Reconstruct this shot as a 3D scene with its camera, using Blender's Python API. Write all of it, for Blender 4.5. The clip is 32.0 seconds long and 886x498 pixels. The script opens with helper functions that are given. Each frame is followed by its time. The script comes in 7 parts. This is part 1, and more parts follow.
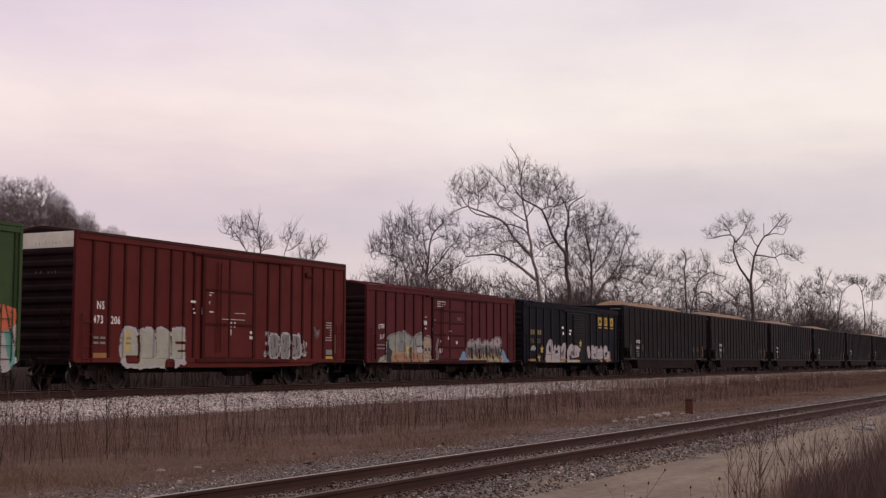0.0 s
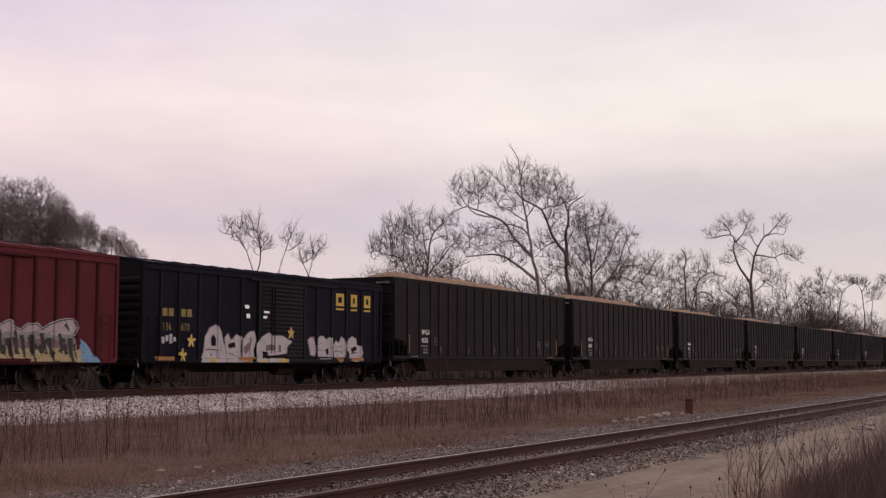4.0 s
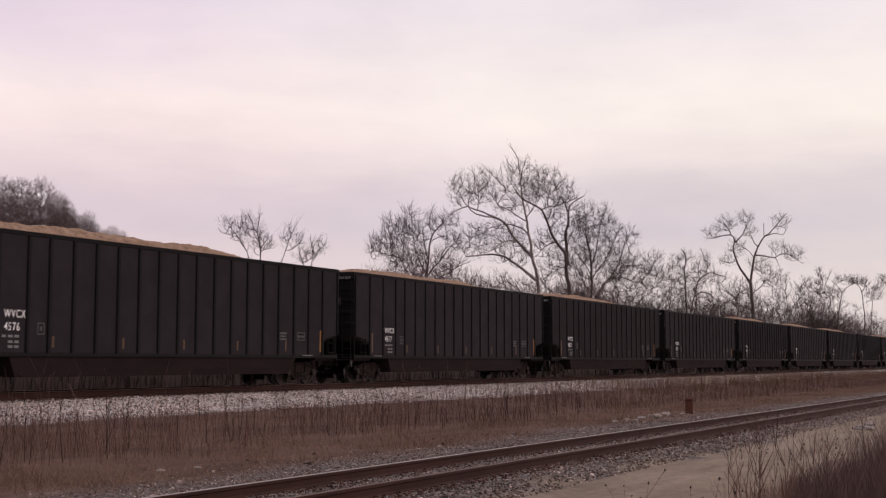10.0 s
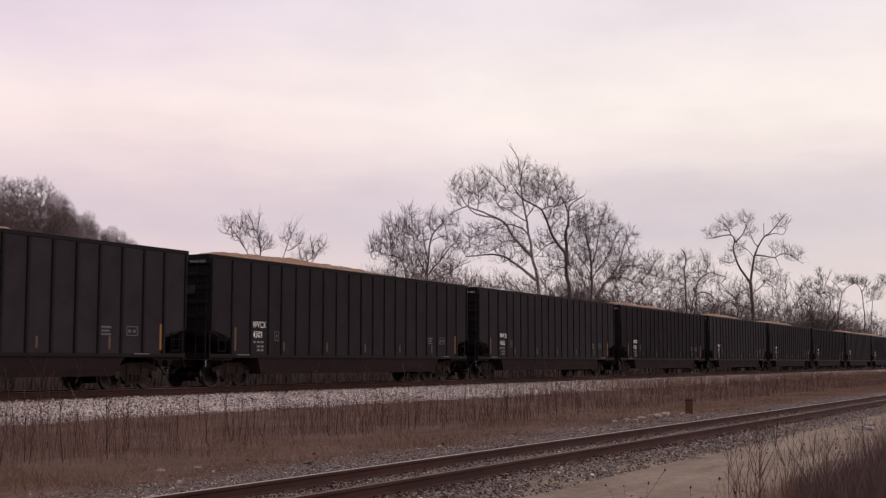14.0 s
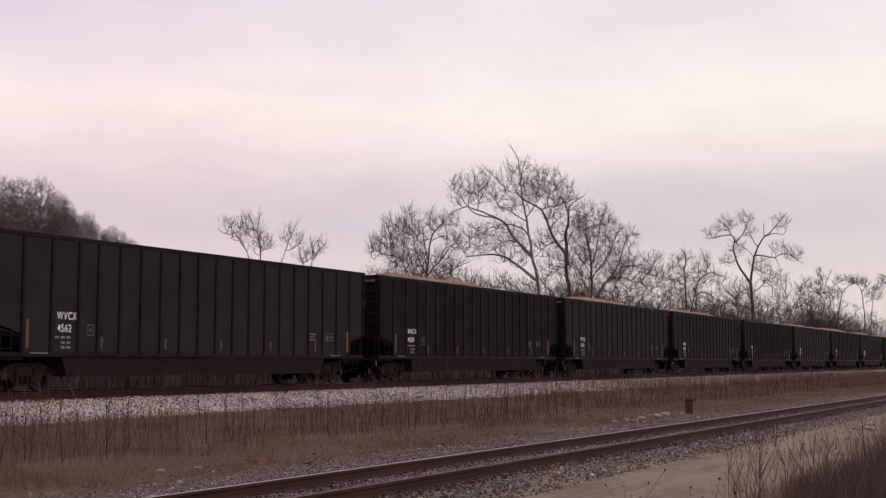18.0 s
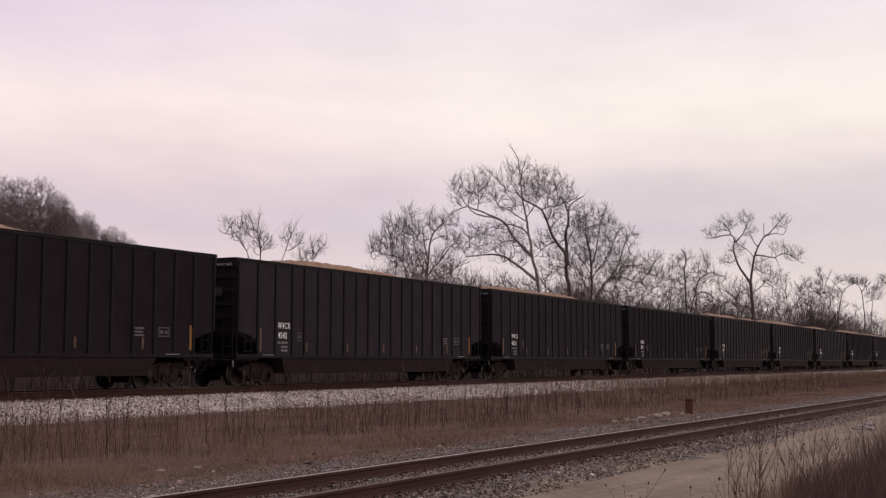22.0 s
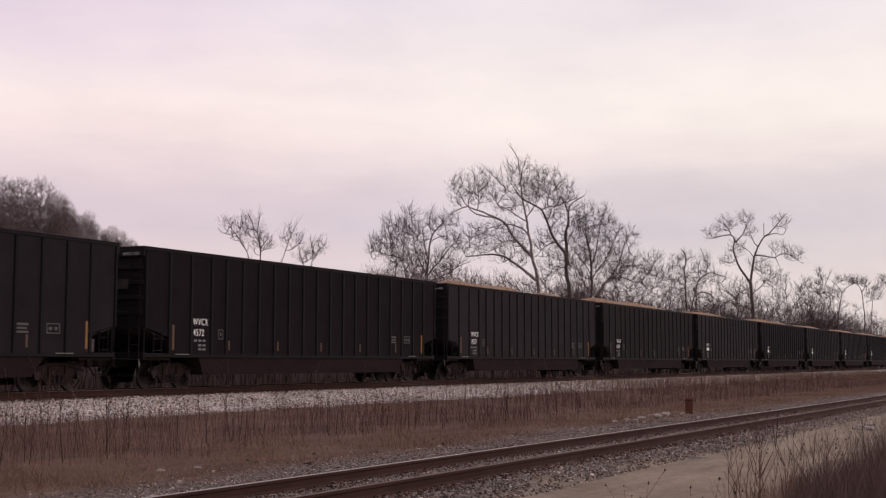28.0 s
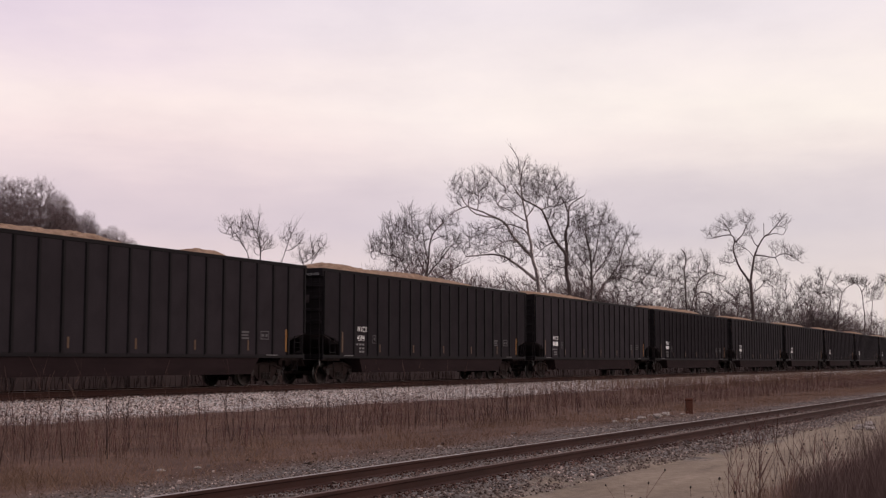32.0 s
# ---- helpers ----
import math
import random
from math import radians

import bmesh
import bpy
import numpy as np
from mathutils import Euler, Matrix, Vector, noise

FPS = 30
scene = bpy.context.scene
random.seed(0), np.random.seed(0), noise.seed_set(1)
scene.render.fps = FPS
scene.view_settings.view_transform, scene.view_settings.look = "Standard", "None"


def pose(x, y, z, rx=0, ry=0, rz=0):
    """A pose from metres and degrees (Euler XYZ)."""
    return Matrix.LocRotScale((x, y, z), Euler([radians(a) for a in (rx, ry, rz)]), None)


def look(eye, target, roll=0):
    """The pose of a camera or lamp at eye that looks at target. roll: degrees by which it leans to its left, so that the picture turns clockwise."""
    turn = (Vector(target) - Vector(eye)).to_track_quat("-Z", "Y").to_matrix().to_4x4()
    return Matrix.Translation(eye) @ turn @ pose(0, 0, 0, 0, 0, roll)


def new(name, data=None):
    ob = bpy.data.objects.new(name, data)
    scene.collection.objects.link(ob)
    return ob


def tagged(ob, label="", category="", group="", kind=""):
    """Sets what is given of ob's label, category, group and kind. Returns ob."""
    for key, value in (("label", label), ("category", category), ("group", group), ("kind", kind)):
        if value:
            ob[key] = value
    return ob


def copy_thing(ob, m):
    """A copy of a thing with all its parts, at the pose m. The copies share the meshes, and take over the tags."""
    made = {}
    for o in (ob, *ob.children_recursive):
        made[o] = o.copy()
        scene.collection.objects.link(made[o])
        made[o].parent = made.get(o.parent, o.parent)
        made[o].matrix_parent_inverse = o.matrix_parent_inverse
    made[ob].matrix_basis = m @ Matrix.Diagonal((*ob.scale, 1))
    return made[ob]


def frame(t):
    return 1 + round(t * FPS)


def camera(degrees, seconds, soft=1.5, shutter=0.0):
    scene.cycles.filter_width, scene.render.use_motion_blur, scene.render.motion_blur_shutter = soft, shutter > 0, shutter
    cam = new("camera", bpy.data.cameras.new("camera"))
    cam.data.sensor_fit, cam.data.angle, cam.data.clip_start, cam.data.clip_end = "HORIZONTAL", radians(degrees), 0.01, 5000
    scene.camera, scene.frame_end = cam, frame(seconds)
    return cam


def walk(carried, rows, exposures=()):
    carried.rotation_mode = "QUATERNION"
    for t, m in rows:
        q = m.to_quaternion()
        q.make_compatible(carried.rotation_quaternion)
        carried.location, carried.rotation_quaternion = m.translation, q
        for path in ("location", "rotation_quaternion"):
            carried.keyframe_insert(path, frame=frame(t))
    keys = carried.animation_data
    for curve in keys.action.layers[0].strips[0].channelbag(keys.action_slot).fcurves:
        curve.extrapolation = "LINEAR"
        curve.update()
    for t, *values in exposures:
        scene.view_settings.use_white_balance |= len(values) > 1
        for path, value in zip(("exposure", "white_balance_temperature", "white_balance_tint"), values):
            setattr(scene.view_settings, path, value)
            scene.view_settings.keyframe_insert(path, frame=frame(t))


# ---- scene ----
# The line of the tracks is the x axis; y points from the camera to the train, z = 0 is the main line's rail top.
CLIP = 32.0
cam = camera(38.74, CLIP, soft=1.25, shutter=0.2)
EYE = Vector((0, 0, 0.933))
YAW, PITCH = radians(26.96), radians(5.094)
AIM = EYE + Vector((math.cos(YAW) * math.cos(PITCH), math.sin(YAW) * math.cos(PITCH), math.sin(PITCH)))
STAND = look(EYE, AIM, 0.0755)
walk(cam, [(0, STAND), (CLIP, STAND)], exposures=[(0, -0.06, 6680, 24.0), (3.4, -0.05, 6680, 24.0), (5.8, 0.0, 6680, 24.0), (CLIP, 0.0, 6680, 24.0)])


# ---- world, sun ----
def srgb(r, g, b):
    return tuple((c / 255 / 12.92 if c <= 10 else ((c / 255 + 0.055) / 1.055) ** 2.4) for c in (r, g, b)) + (1,)


def ramp(nt, fac, stops, mode="LINEAR"):
    n = nt.nodes.new("ShaderNodeValToRGB")
    n.color_ramp.interpolation = mode
    el = n.color_ramp.elements
    while len(el) < len(stops):
        el.new(0.5)
    for e, (p, c) in zip(el, stops):
        e.position, e.color = p, c if len(c) == 4 else (*c, 1)
    nt.links.new(fac, n.inputs[0])
    return n.outputs[0]


def mix(nt, fac, a, b, mode="MIX"):
    n = nt.nodes.new("ShaderNodeMix")
    n.data_type, n.blend_type = "RGBA", mode
    for sock, v in ((n.inputs[0], fac), (n.inputs[6], a), (n.inputs[7], b)):
        if isinstance(v, (int, float, tuple)):
            sock.default_value = v
        else:
            nt.links.new(v, sock)
    return n.outputs[2]


def math_node(nt, op, a, b=0.0, c=0.0, clamp=False):
    n = nt.nodes.new("ShaderNodeMath")
    n.operation, n.use_clamp = op, clamp
    for sock, v in zip(n.inputs, (a, b, c)):
        if isinstance(v, (int, float)):
            sock.default_value = v
        else:
            nt.links.new(v, sock)
    return n.outputs[0]


def noise_tex(nt, vec, scale, detail=4.0, rough=0.55, distort=0.0):
    n = nt.nodes.new("ShaderNodeTexNoise")
    n.inputs["Scale"].default_value, n.inputs["Detail"].default_value = scale, detail
    n.inputs["Roughness"].default_value, n.inputs["Distortion"].default_value = rough, distort
    if vec is not None:
        nt.links.new(vec, n.inputs["Vector"])
    return n.outputs[0]


def mapping(nt, vec, scale=(1, 1, 1), rot=(0, 0, 0), loc=(0, 0, 0)):
    n = nt.nodes.new("ShaderNodeMapping")
    n.inputs["Scale"].default_value, n.inputs["Rotation"].default_value, n.inputs["Location"].default_value = scale, rot, loc
    nt.links.new(vec, n.inputs["Vector"])
    return n.outputs[0]


SUN_EL, SUN_AZ = radians(22), radians(-58)  # azimuth counted from the x axis towards the train


def make_world():
    w = bpy.data.worlds.new("overcast_evening")
    scene.world = w
    w.use_nodes = True
    nt = w.node_tree
    nt.nodes.clear()
    out = nt.nodes.new("ShaderNodeOutputWorld")
    bg = nt.nodes.new("ShaderNodeBackground")
    nt.links.new(bg.outputs[0], out.inputs[0])
    sky = nt.nodes.new("ShaderNodeTexSky")
    sky.sky_type, sky.sun_disc = "NISHITA", False
    sky.sun_elevation, sky.sun_rotation = SUN_EL, radians(90) - SUN_AZ
    tc = nt.nodes.new("ShaderNodeTexCoord").outputs["Generated"]
    sep = nt.nodes.new("ShaderNodeSeparateXYZ")
    nt.links.new(tc, sep.inputs[0])
    # layered cloud deck: colours by height, shifted by long streaks
    streak = noise_tex(nt, mapping(nt, tc, (1.2, 1.2, 9.0)), 2.2, 5, 0.55)
    puffs = noise_tex(nt, mapping(nt, tc, (1.0, 1.0, 2.6), loc=(3.1, 0.4, 0)), 7.0, 6, 0.6)
    up = math_node(nt, "ADD", sep.outputs[2], math_node(nt, "MULTIPLY", math_node(nt, "SUBTRACT", streak, 0.5), 0.07))
    deck = ramp(nt, up, [(0.0, srgb(222, 214, 214)), (0.06, srgb(222, 214, 215)), (0.10, srgb(212, 206, 213)), (0.135, srgb(218, 211, 216)), (0.165, srgb(238, 230, 228)),
                         (0.195, srgb(246, 241, 236)), (0.23, srgb(243, 238, 237)), (0.28, srgb(238, 234, 238)), (0.40, (0.86, 0.83, 0.87, 1)), (0.7, (0.98, 0.95, 0.98, 1)), (1.0, (1.05, 1.02, 1.05, 1))])
    left = math_node(nt, "ADD", math_node(nt, "ADD", math_node(nt, "MULTIPLY", sep.outputs[1], 0.9), math_node(nt, "MULTIPLY", sep.outputs[0], -0.45)), 0.3)
    tint = ramp(nt, left, [(0.05, (0.925, 0.94, 0.94)), (0.2, (0.945, 0.955, 0.95)), (0.3, (0.985, 0.985, 0.98)), (0.42, (0.975, 0.955, 0.975)), (0.52, (0.945, 0.89, 0.955)), (0.64, (0.92, 0.86, 0.94)), (1.0, (0.95, 0.9, 0.97))])
    low = ramp(nt, left, [(0.05, (0.955, 0.98, 0.96)), (0.3, (1.0, 1.0, 1.0)), (0.45, (1.045, 1.0, 0.995)), (0.55, (1.075, 1.012, 1.005)), (0.64, (1.06, 1.005, 1.005)), (1.0, (1.03, 1.0, 0.99))])
    tint = mix(nt, ramp(nt, up, [(0.19, (0, 0, 0)), (0.25, (1, 1, 1))]), low, tint)
    deck = mix(nt, 1.0, deck, tint, "MULTIPLY")
    deck = mix(nt, 1.0, deck, ramp(nt, puffs, [(0.3, (0.93, 0.93, 0.945)), (0.5, (0.985, 0.985, 0.99)), (0.7, (1.03, 1.025, 1.02))]), "MULTIPLY")
    # the half of the sky round the veiled sun is a little brighter
    near = math_node(nt, "ADD", math_node(nt, "MULTIPLY", sep.outputs[1], math.sin(SUN_AZ)), math_node(nt, "MULTIPLY", sep.outputs[0], math.cos(SUN_AZ)))
    deck = mix(nt, 1.0, deck, ramp(nt, math_node(nt, "MULTIPLY_ADD", near, 0.5, 0.5), [(0.45, (1, 1, 1)), (0.8, (1.15, 1.12, 1.08)), (1.0, (1.3, 1.25, 1.18))]), "MULTIPLY")
    deck = mix(nt, 1.0, deck, (0.97, 1.005, 0.97, 1), "MULTIPLY")
    thin = mix(nt, 1.0, sky.outputs[0], (0.1, 0.1, 0.1, 1), "MULTIPLY")
    nt.links.new(mix(nt, 0.04, deck, thin), bg.inputs[0])
    bg.inputs[1].default_value = 1.0


make_world()
sun = new("sun", bpy.data.lights.new("sun", "SUN"))
sun.data.energy, sun.data.angle, sun.data.color = 0.7, radians(14), (1.0, 0.86, 0.74)
sun.matrix_world = look((0, 0, 60), Vector((0, 0, 60)) - Vector((math.cos(SUN_AZ) * math.cos(SUN_EL), math.sin(SUN_AZ) * math.cos(SUN_EL), math.sin(SUN_EL))))


# ---- materials ----
def material(name, dark, light, rough=0.8, metal=0.0, scale=6.0, fine=60.0, bump=0.2, bump_d=0.01, stretch=(1, 1, 1), vary=0.0, coords="Object", spec=0.3, extra=None):
    """A surface with two scales of variation: broad stains and fine grain with relief."""
    m = bpy.data.materials.new(name)
    m.use_nodes = True
    nt = m.node_tree
    b = nt.nodes["Principled BSDF"]
    tc = nt.nodes.new("ShaderNodeTexCoord").outputs[coords]
    vec = mapping(nt, tc, stretch)
    broad, grain = noise_tex(nt, vec, scale, 5, 0.6, 0.3), noise_tex(nt, vec, fine, 3, 0.6)
    f = math_node(nt, "ADD", math_node(nt, "MULTIPLY", broad, 0.68), math_node(nt, "MULTIPLY", grain, 0.32))
    col = ramp(nt, f, [(0.32, dark), (0.68, light)])
    if vary:
        rnd = nt.nodes.new("ShaderNodeObjectInfo").outputs["Random"]
        k = math_node(nt, "MULTIPLY_ADD", rnd, 2 * vary, 1 - vary)
        n = nt.nodes.new("ShaderNodeVectorMath")
        n.operation = "SCALE"
        nt.links.new(col, n.inputs[0])
        nt.links.new(k, n.inputs["Scale"])
        col = n.outputs[0]
    if extra:
        col = extra(nt, tc, col)
    nt.links.new(col, b.inputs["Base Color"])
    b.inputs["Metallic"].default_value = metal
    b.inputs["Specular IOR Level"].default_value = spec
    nt.links.new(ramp(nt, grain, [(0.3, (rough - 0.1,) * 3), (0.7, (min(1, rough + 0.1),) * 3)]), b.inputs["Roughness"])
    if bump:
        bp = nt.nodes.new("ShaderNodeBump")
        bp.inputs["Strength"].default_value, bp.inputs["Distance"].default_value = bump, bump_d
        nt.links.new(f, bp.inputs["Height"])
        nt.links.new(bp.outputs[0], b.inputs["Normal"])
    return m


def rust_streaks(colour, amount):
    """Vertical runs of rust and dust on painted steel."""
    def add(nt, tc, col):
        runs = noise_tex(nt, mapping(nt, tc, (3.0, 3.0, 0.25)), 2.5, 5, 0.65)
        spots = noise_tex(nt, tc, 1.3, 5, 0.6)
        f = math_node(nt, "MULTIPLY", ramp(nt, runs, [(0.48, (0, 0, 0)), (0.75, (1, 1, 1))]), ramp(nt, spots, [(0.4, (0, 0, 0)), (0.7, (1, 1, 1))]))
        return mix(nt, math_node(nt, "MULTIPLY", f, amount), col, (*colour, 1))
    return add


M = {}
M["gon"] = material("sooty_black_steel", (0.01031, 0.007788, 0.00982), (0.01666, 0.01291, 0.01629), 0.75, 0, 0.9, 30, 0.12, 0.004, vary=0.22, extra=rust_streaks((0.035, 0.025, 0.027), 0.35), spec=0.03)
M["gon_grey"] = material("faded_dark_grey_steel", (0.01648, 0.01346, 0.01585), (0.02663, 0.02231, 0.02628), 0.75, 0, 0.9, 30, 0.12, 0.004, vary=0.22, extra=rust_streaks((0.035, 0.025, 0.027), 0.35), spec=0.03)
M["gon_worn"] = material("worn_black_steel", (0.01652, 0.01357, 0.01564), (0.02576, 0.02134, 0.02455), 0.75, 0, 0.9, 30, 0.12, 0.004, vary=0.22, extra=rust_streaks((0.035, 0.027, 0.028), 0.35), spec=0.03)
# darker than the sheets: the posts' shadow side is put into the colour
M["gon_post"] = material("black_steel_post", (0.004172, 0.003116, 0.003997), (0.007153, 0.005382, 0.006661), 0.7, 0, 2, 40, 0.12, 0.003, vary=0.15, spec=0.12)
# car ends face away from the sun; their shade is put into this colour
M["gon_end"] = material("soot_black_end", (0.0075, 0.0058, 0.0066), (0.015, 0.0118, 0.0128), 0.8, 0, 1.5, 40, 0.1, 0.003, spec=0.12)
# paler than the ends: missing light in the end openings is put into the colour
M["slope"] = material("dusty_slope_steel", (0.034, 0.026, 0.027), (0.062, 0.049, 0.049), 0.85, 0, 2, 40, 0.1, 0.003, spec=0.1)
M["tub"] = material("dusty_dark_steel", (0.0130, 0.0082, 0.0088), (0.0225, 0.0142, 0.0150), 0.8, 0, 1.6, 30, 0.15, 0.004, stretch=(0.4, 1, 1.5), spec=0.03)
M["iron"] = material("grimy_cast_iron", (0.0125, 0.0082, 0.0080), (0.028, 0.0188, 0.0178), 0.8, 0.2, 6, 60, 0.25, 0.004, spec=0.05)
M["wheel"] = material("dark_wheel_steel", (0.0125, 0.0086, 0.0082), (0.026, 0.018, 0.017), 0.6, 0.5, 5, 50, 0.15, 0.003)
M["tread"] = material("bright_worn_steel", (0.0875, 0.084, 0.0805), (0.147, 0.14, 0.133), 0.35, 0.9, 5, 60, 0.05, 0.001)
M["ns_red"] = material("oxide_red_boxcar_paint", (0.068, 0.0112, 0.0100), (0.096, 0.0178, 0.0160), 0.6, 0, 0.8, 30, 0.1, 0.003, extra=rust_streaks((0.026, 0.009, 0.008), 0.75), spec=0.05)
M["gtw_red"] = material("faded_brown_red_paint", (0.061, 0.0108, 0.0132), (0.089, 0.0180, 0.0214), 0.6, 0, 0.8, 30, 0.1, 0.003, extra=rust_streaks((0.024, 0.010, 0.010), 0.7), spec=0.05)
# red paint darkened for the shaded ends of the boxcars
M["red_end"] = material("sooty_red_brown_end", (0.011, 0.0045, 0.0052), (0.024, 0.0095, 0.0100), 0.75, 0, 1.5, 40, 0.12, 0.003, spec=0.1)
# post colours: each side paint darkened to stand in for shade along the posts
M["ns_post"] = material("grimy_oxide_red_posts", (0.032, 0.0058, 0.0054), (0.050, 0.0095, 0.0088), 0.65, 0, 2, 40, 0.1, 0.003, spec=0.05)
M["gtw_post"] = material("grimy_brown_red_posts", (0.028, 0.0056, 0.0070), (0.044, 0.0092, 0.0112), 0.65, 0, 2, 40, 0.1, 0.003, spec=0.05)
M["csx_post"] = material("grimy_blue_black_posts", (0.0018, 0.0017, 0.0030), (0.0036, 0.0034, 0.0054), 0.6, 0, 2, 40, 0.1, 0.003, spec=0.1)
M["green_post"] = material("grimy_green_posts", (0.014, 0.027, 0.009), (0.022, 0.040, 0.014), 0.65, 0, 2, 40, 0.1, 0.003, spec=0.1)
M["red_dark"] = material("dirty_red_brown_steel", (0.030, 0.012, 0.012), (0.055, 0.022, 0.020), 0.75, 0, 1.5, 40, 0.12, 0.003, spec=0.12)
M["csx_blue"] = material("dark_blue_black_paint", (0.0040, 0.0038, 0.0078), (0.0082, 0.0076, 0.0145), 0.55, 0, 0.9, 30, 0.1, 0.003, extra=rust_streaks((0.022, 0.019, 0.030), 0.5), spec=0.03)
M["csx_door"] = material("weathered_dark_door_steel", (0.0075, 0.0066, 0.0084), (0.0160, 0.0138, 0.0168), 0.6, 0, 1.5, 30, 0.1, 0.003, spec=0.03)
M["green"] = material("mid_green_boxcar_paint", (0.0217, 0.04216, 0.01364), (0.0341, 0.062, 0.0217), 0.6, 0, 0.9, 30, 0.1, 0.003, extra=rust_streaks((0.05, 0.045, 0.03), 0.5), spec=0.12)
M["white"] = material("dirty_white_lettering", (0.72, 0.71, 0.70), (0.88, 0.87, 0.86), 0.7, 0, 6, 60, 0.0)
M["white_band"] = material("chalky_white_band", (0.51, 0.4495, 0.3645), (0.825, 0.754, 0.6345), 0.7, 0, 1.2, 40, 0.05, 0.002)
M["grey_letter"] = material("faded_grey_lettering", (0.1193, 0.1148, 0.117), (0.1836, 0.179, 0.1813), 0.7, 0, 6, 60, 0.0)
M["faint_letter"] = material("nearly_faded_grey_lettering", (0.055, 0.052, 0.053), (0.085, 0.081, 0.083), 0.7, 0, 6, 60, 0.0)
M["end_letter"] = material("dusty_white_end_lettering", (0.26, 0.25, 0.25), (0.38, 0.37, 0.37), 0.7, 0, 6, 60, 0.0)
M["yellow"] = material("chrome_yellow_paint", (0.34, 0.21, 0.03), (0.46, 0.30, 0.05), 0.6, 0, 4, 50, 0.0)
M["dull_amber"] = material("faded_amber_tape", (0.06, 0.03, 0.012), (0.102, 0.051, 0.021), 0.5, 0, 6, 50, 0.0)
M["amber"] = material("amber_reflector_tape", (0.1913, 0.07875, 0.01688), (0.2587, 0.1181, 0.02812), 0.4, 0, 6, 50, 0.0)
M["dull_yellow"] = material("worn_yellow_lettering", (0.14, 0.098, 0.032), (0.22, 0.155, 0.05), 0.7, 0, 6, 50, 0.0)
M["spray_grey"] = material("grey_green_spray_paint", (0.208, 0.208, 0.168), (0.32, 0.32, 0.272), 0.6, 0, 2.5, 40, 0.0)
M["spray_white"] = material("chalk_white_spray_paint", (0.24, 0.215, 0.23), (0.37, 0.34, 0.355), 0.6, 0, 3, 40, 0.0)
M["spray_pale"] = material("pale_silver_spray_paint", (0.24, 0.24, 0.248), (0.376, 0.368, 0.376), 0.6, 0, 3, 40, 0.0)
M["spray_silver"] = material("pale_grey_green_spray_paint", (0.145, 0.15, 0.135), (0.23, 0.24, 0.222), 0.6, 0, 3, 40, 0.0)
M["spray_pink"] = material("pinkish_white_spray_paint", (0.21, 0.165, 0.175), (0.32, 0.262, 0.272), 0.6, 0, 3, 40, 0.0)
M["spray_yellow"] = material("dirty_yellow_spray_paint", (0.34, 0.23, 0.05), (0.46, 0.33, 0.09), 0.6, 0, 3, 40, 0.0)
M["spray_tan"] = material("tan_orange_spray_paint", (0.19, 0.085, 0.040), (0.28, 0.145, 0.075), 0.6, 0, 2.5, 40, 0.0)
M["spray_dark"] = material("black_outline_spray_paint", (0.006, 0.005, 0.006), (0.016, 0.013, 0.015), 0.6, 0, 3, 40, 0.0)
M["spray_blue"] = material("sky_blue_spray_paint", (0.08, 0.16, 0.27), (0.14, 0.25, 0.38), 0.6, 0, 3, 40, 0.0)
M["spray_mauve"] = material("mauve_spray_paint", (0.085, 0.045, 0.06), (0.15, 0.085, 0.11), 0.6, 0, 3, 40, 0.0)
M["spray_teal"] = material("teal_spray_paint", (0.05, 0.20, 0.18), (0.10, 0.30, 0.26), 0.6, 0, 3, 40, 0.0)
M["spray_red"] = material("orange_red_spray_paint", (0.38, 0.07, 0.03), (0.50, 0.12, 0.05), 0.6, 0, 3, 40, 0.0)
M["chips"] = material("pale_tan_wood_chips", (0.11, 0.062, 0.039), (0.35, 0.235, 0.165), 0.95, 0, 4.5, 17, 0.9, 0.06, spec=0.1)
M["rail"] = material("rust_brown_rail_steel", (0.0215, 0.0082, 0.0064), (0.046, 0.0178, 0.0135), 0.85, 0, 3, 50, 0.2, 0.004, stretch=(0.3, 1, 1), spec=0.2)
M["rail_head"] = material("dull_worn_rail_head", (0.16, 0.13, 0.125), (0.30, 0.26, 0.25), 0.45, 0.7, 2, 40, 0.05, 0.001, stretch=(0.2, 1, 1))
M["rust_head"] = material("dull_rusted_rail_head", (0.085, 0.057, 0.052), (0.15, 0.11, 0.10), 0.8, 0, 2, 40, 0.05, 0.001, stretch=(0.2, 1, 1), spec=0.1)
M["tie"] = material("creosoted_grey_timber", (0.022, 0.017, 0.015), (0.065, 0.050, 0.044), 0.9, 0, 5, 60, 0.5, 0.01, stretch=(1, 0.15, 1), vary=0.2)
M["skull_tan"] = material("pale_tan_spray_paint", (0.20, 0.145, 0.10), (0.30, 0.23, 0.165), 0.6, 0, 3, 40, 0.0)
M["spray_ochre"] = material("ochre_spray_paint", (0.21, 0.155, 0.075), (0.31, 0.235, 0.125), 0.6, 0, 3, 40, 0.0)
M["placard"] = material("worn_paper_placards", (0.38, 0.36, 0.35), (0.60, 0.58, 0.56), 0.8, 0, 9, 60, 0.0)
M["bark_pale"] = material("pale_mottled_bark", (0.15, 0.122, 0.116), (0.38, 0.32, 0.30), 0.9, 0, 1.2, 12, 0.3, 0.02, spec=0.15)
M["bark"] = material("grey_brown_bark", (0.055, 0.041, 0.039), (0.12, 0.091, 0.085), 0.9, 0, 1.5, 14, 0.3, 0.02, spec=0.15)
M["twig"] = material("dark_brown_twigs", (0.040, 0.029, 0.028), (0.078, 0.057, 0.055), 0.9, 0, 0.6, 6, 0.0, spec=0.15)
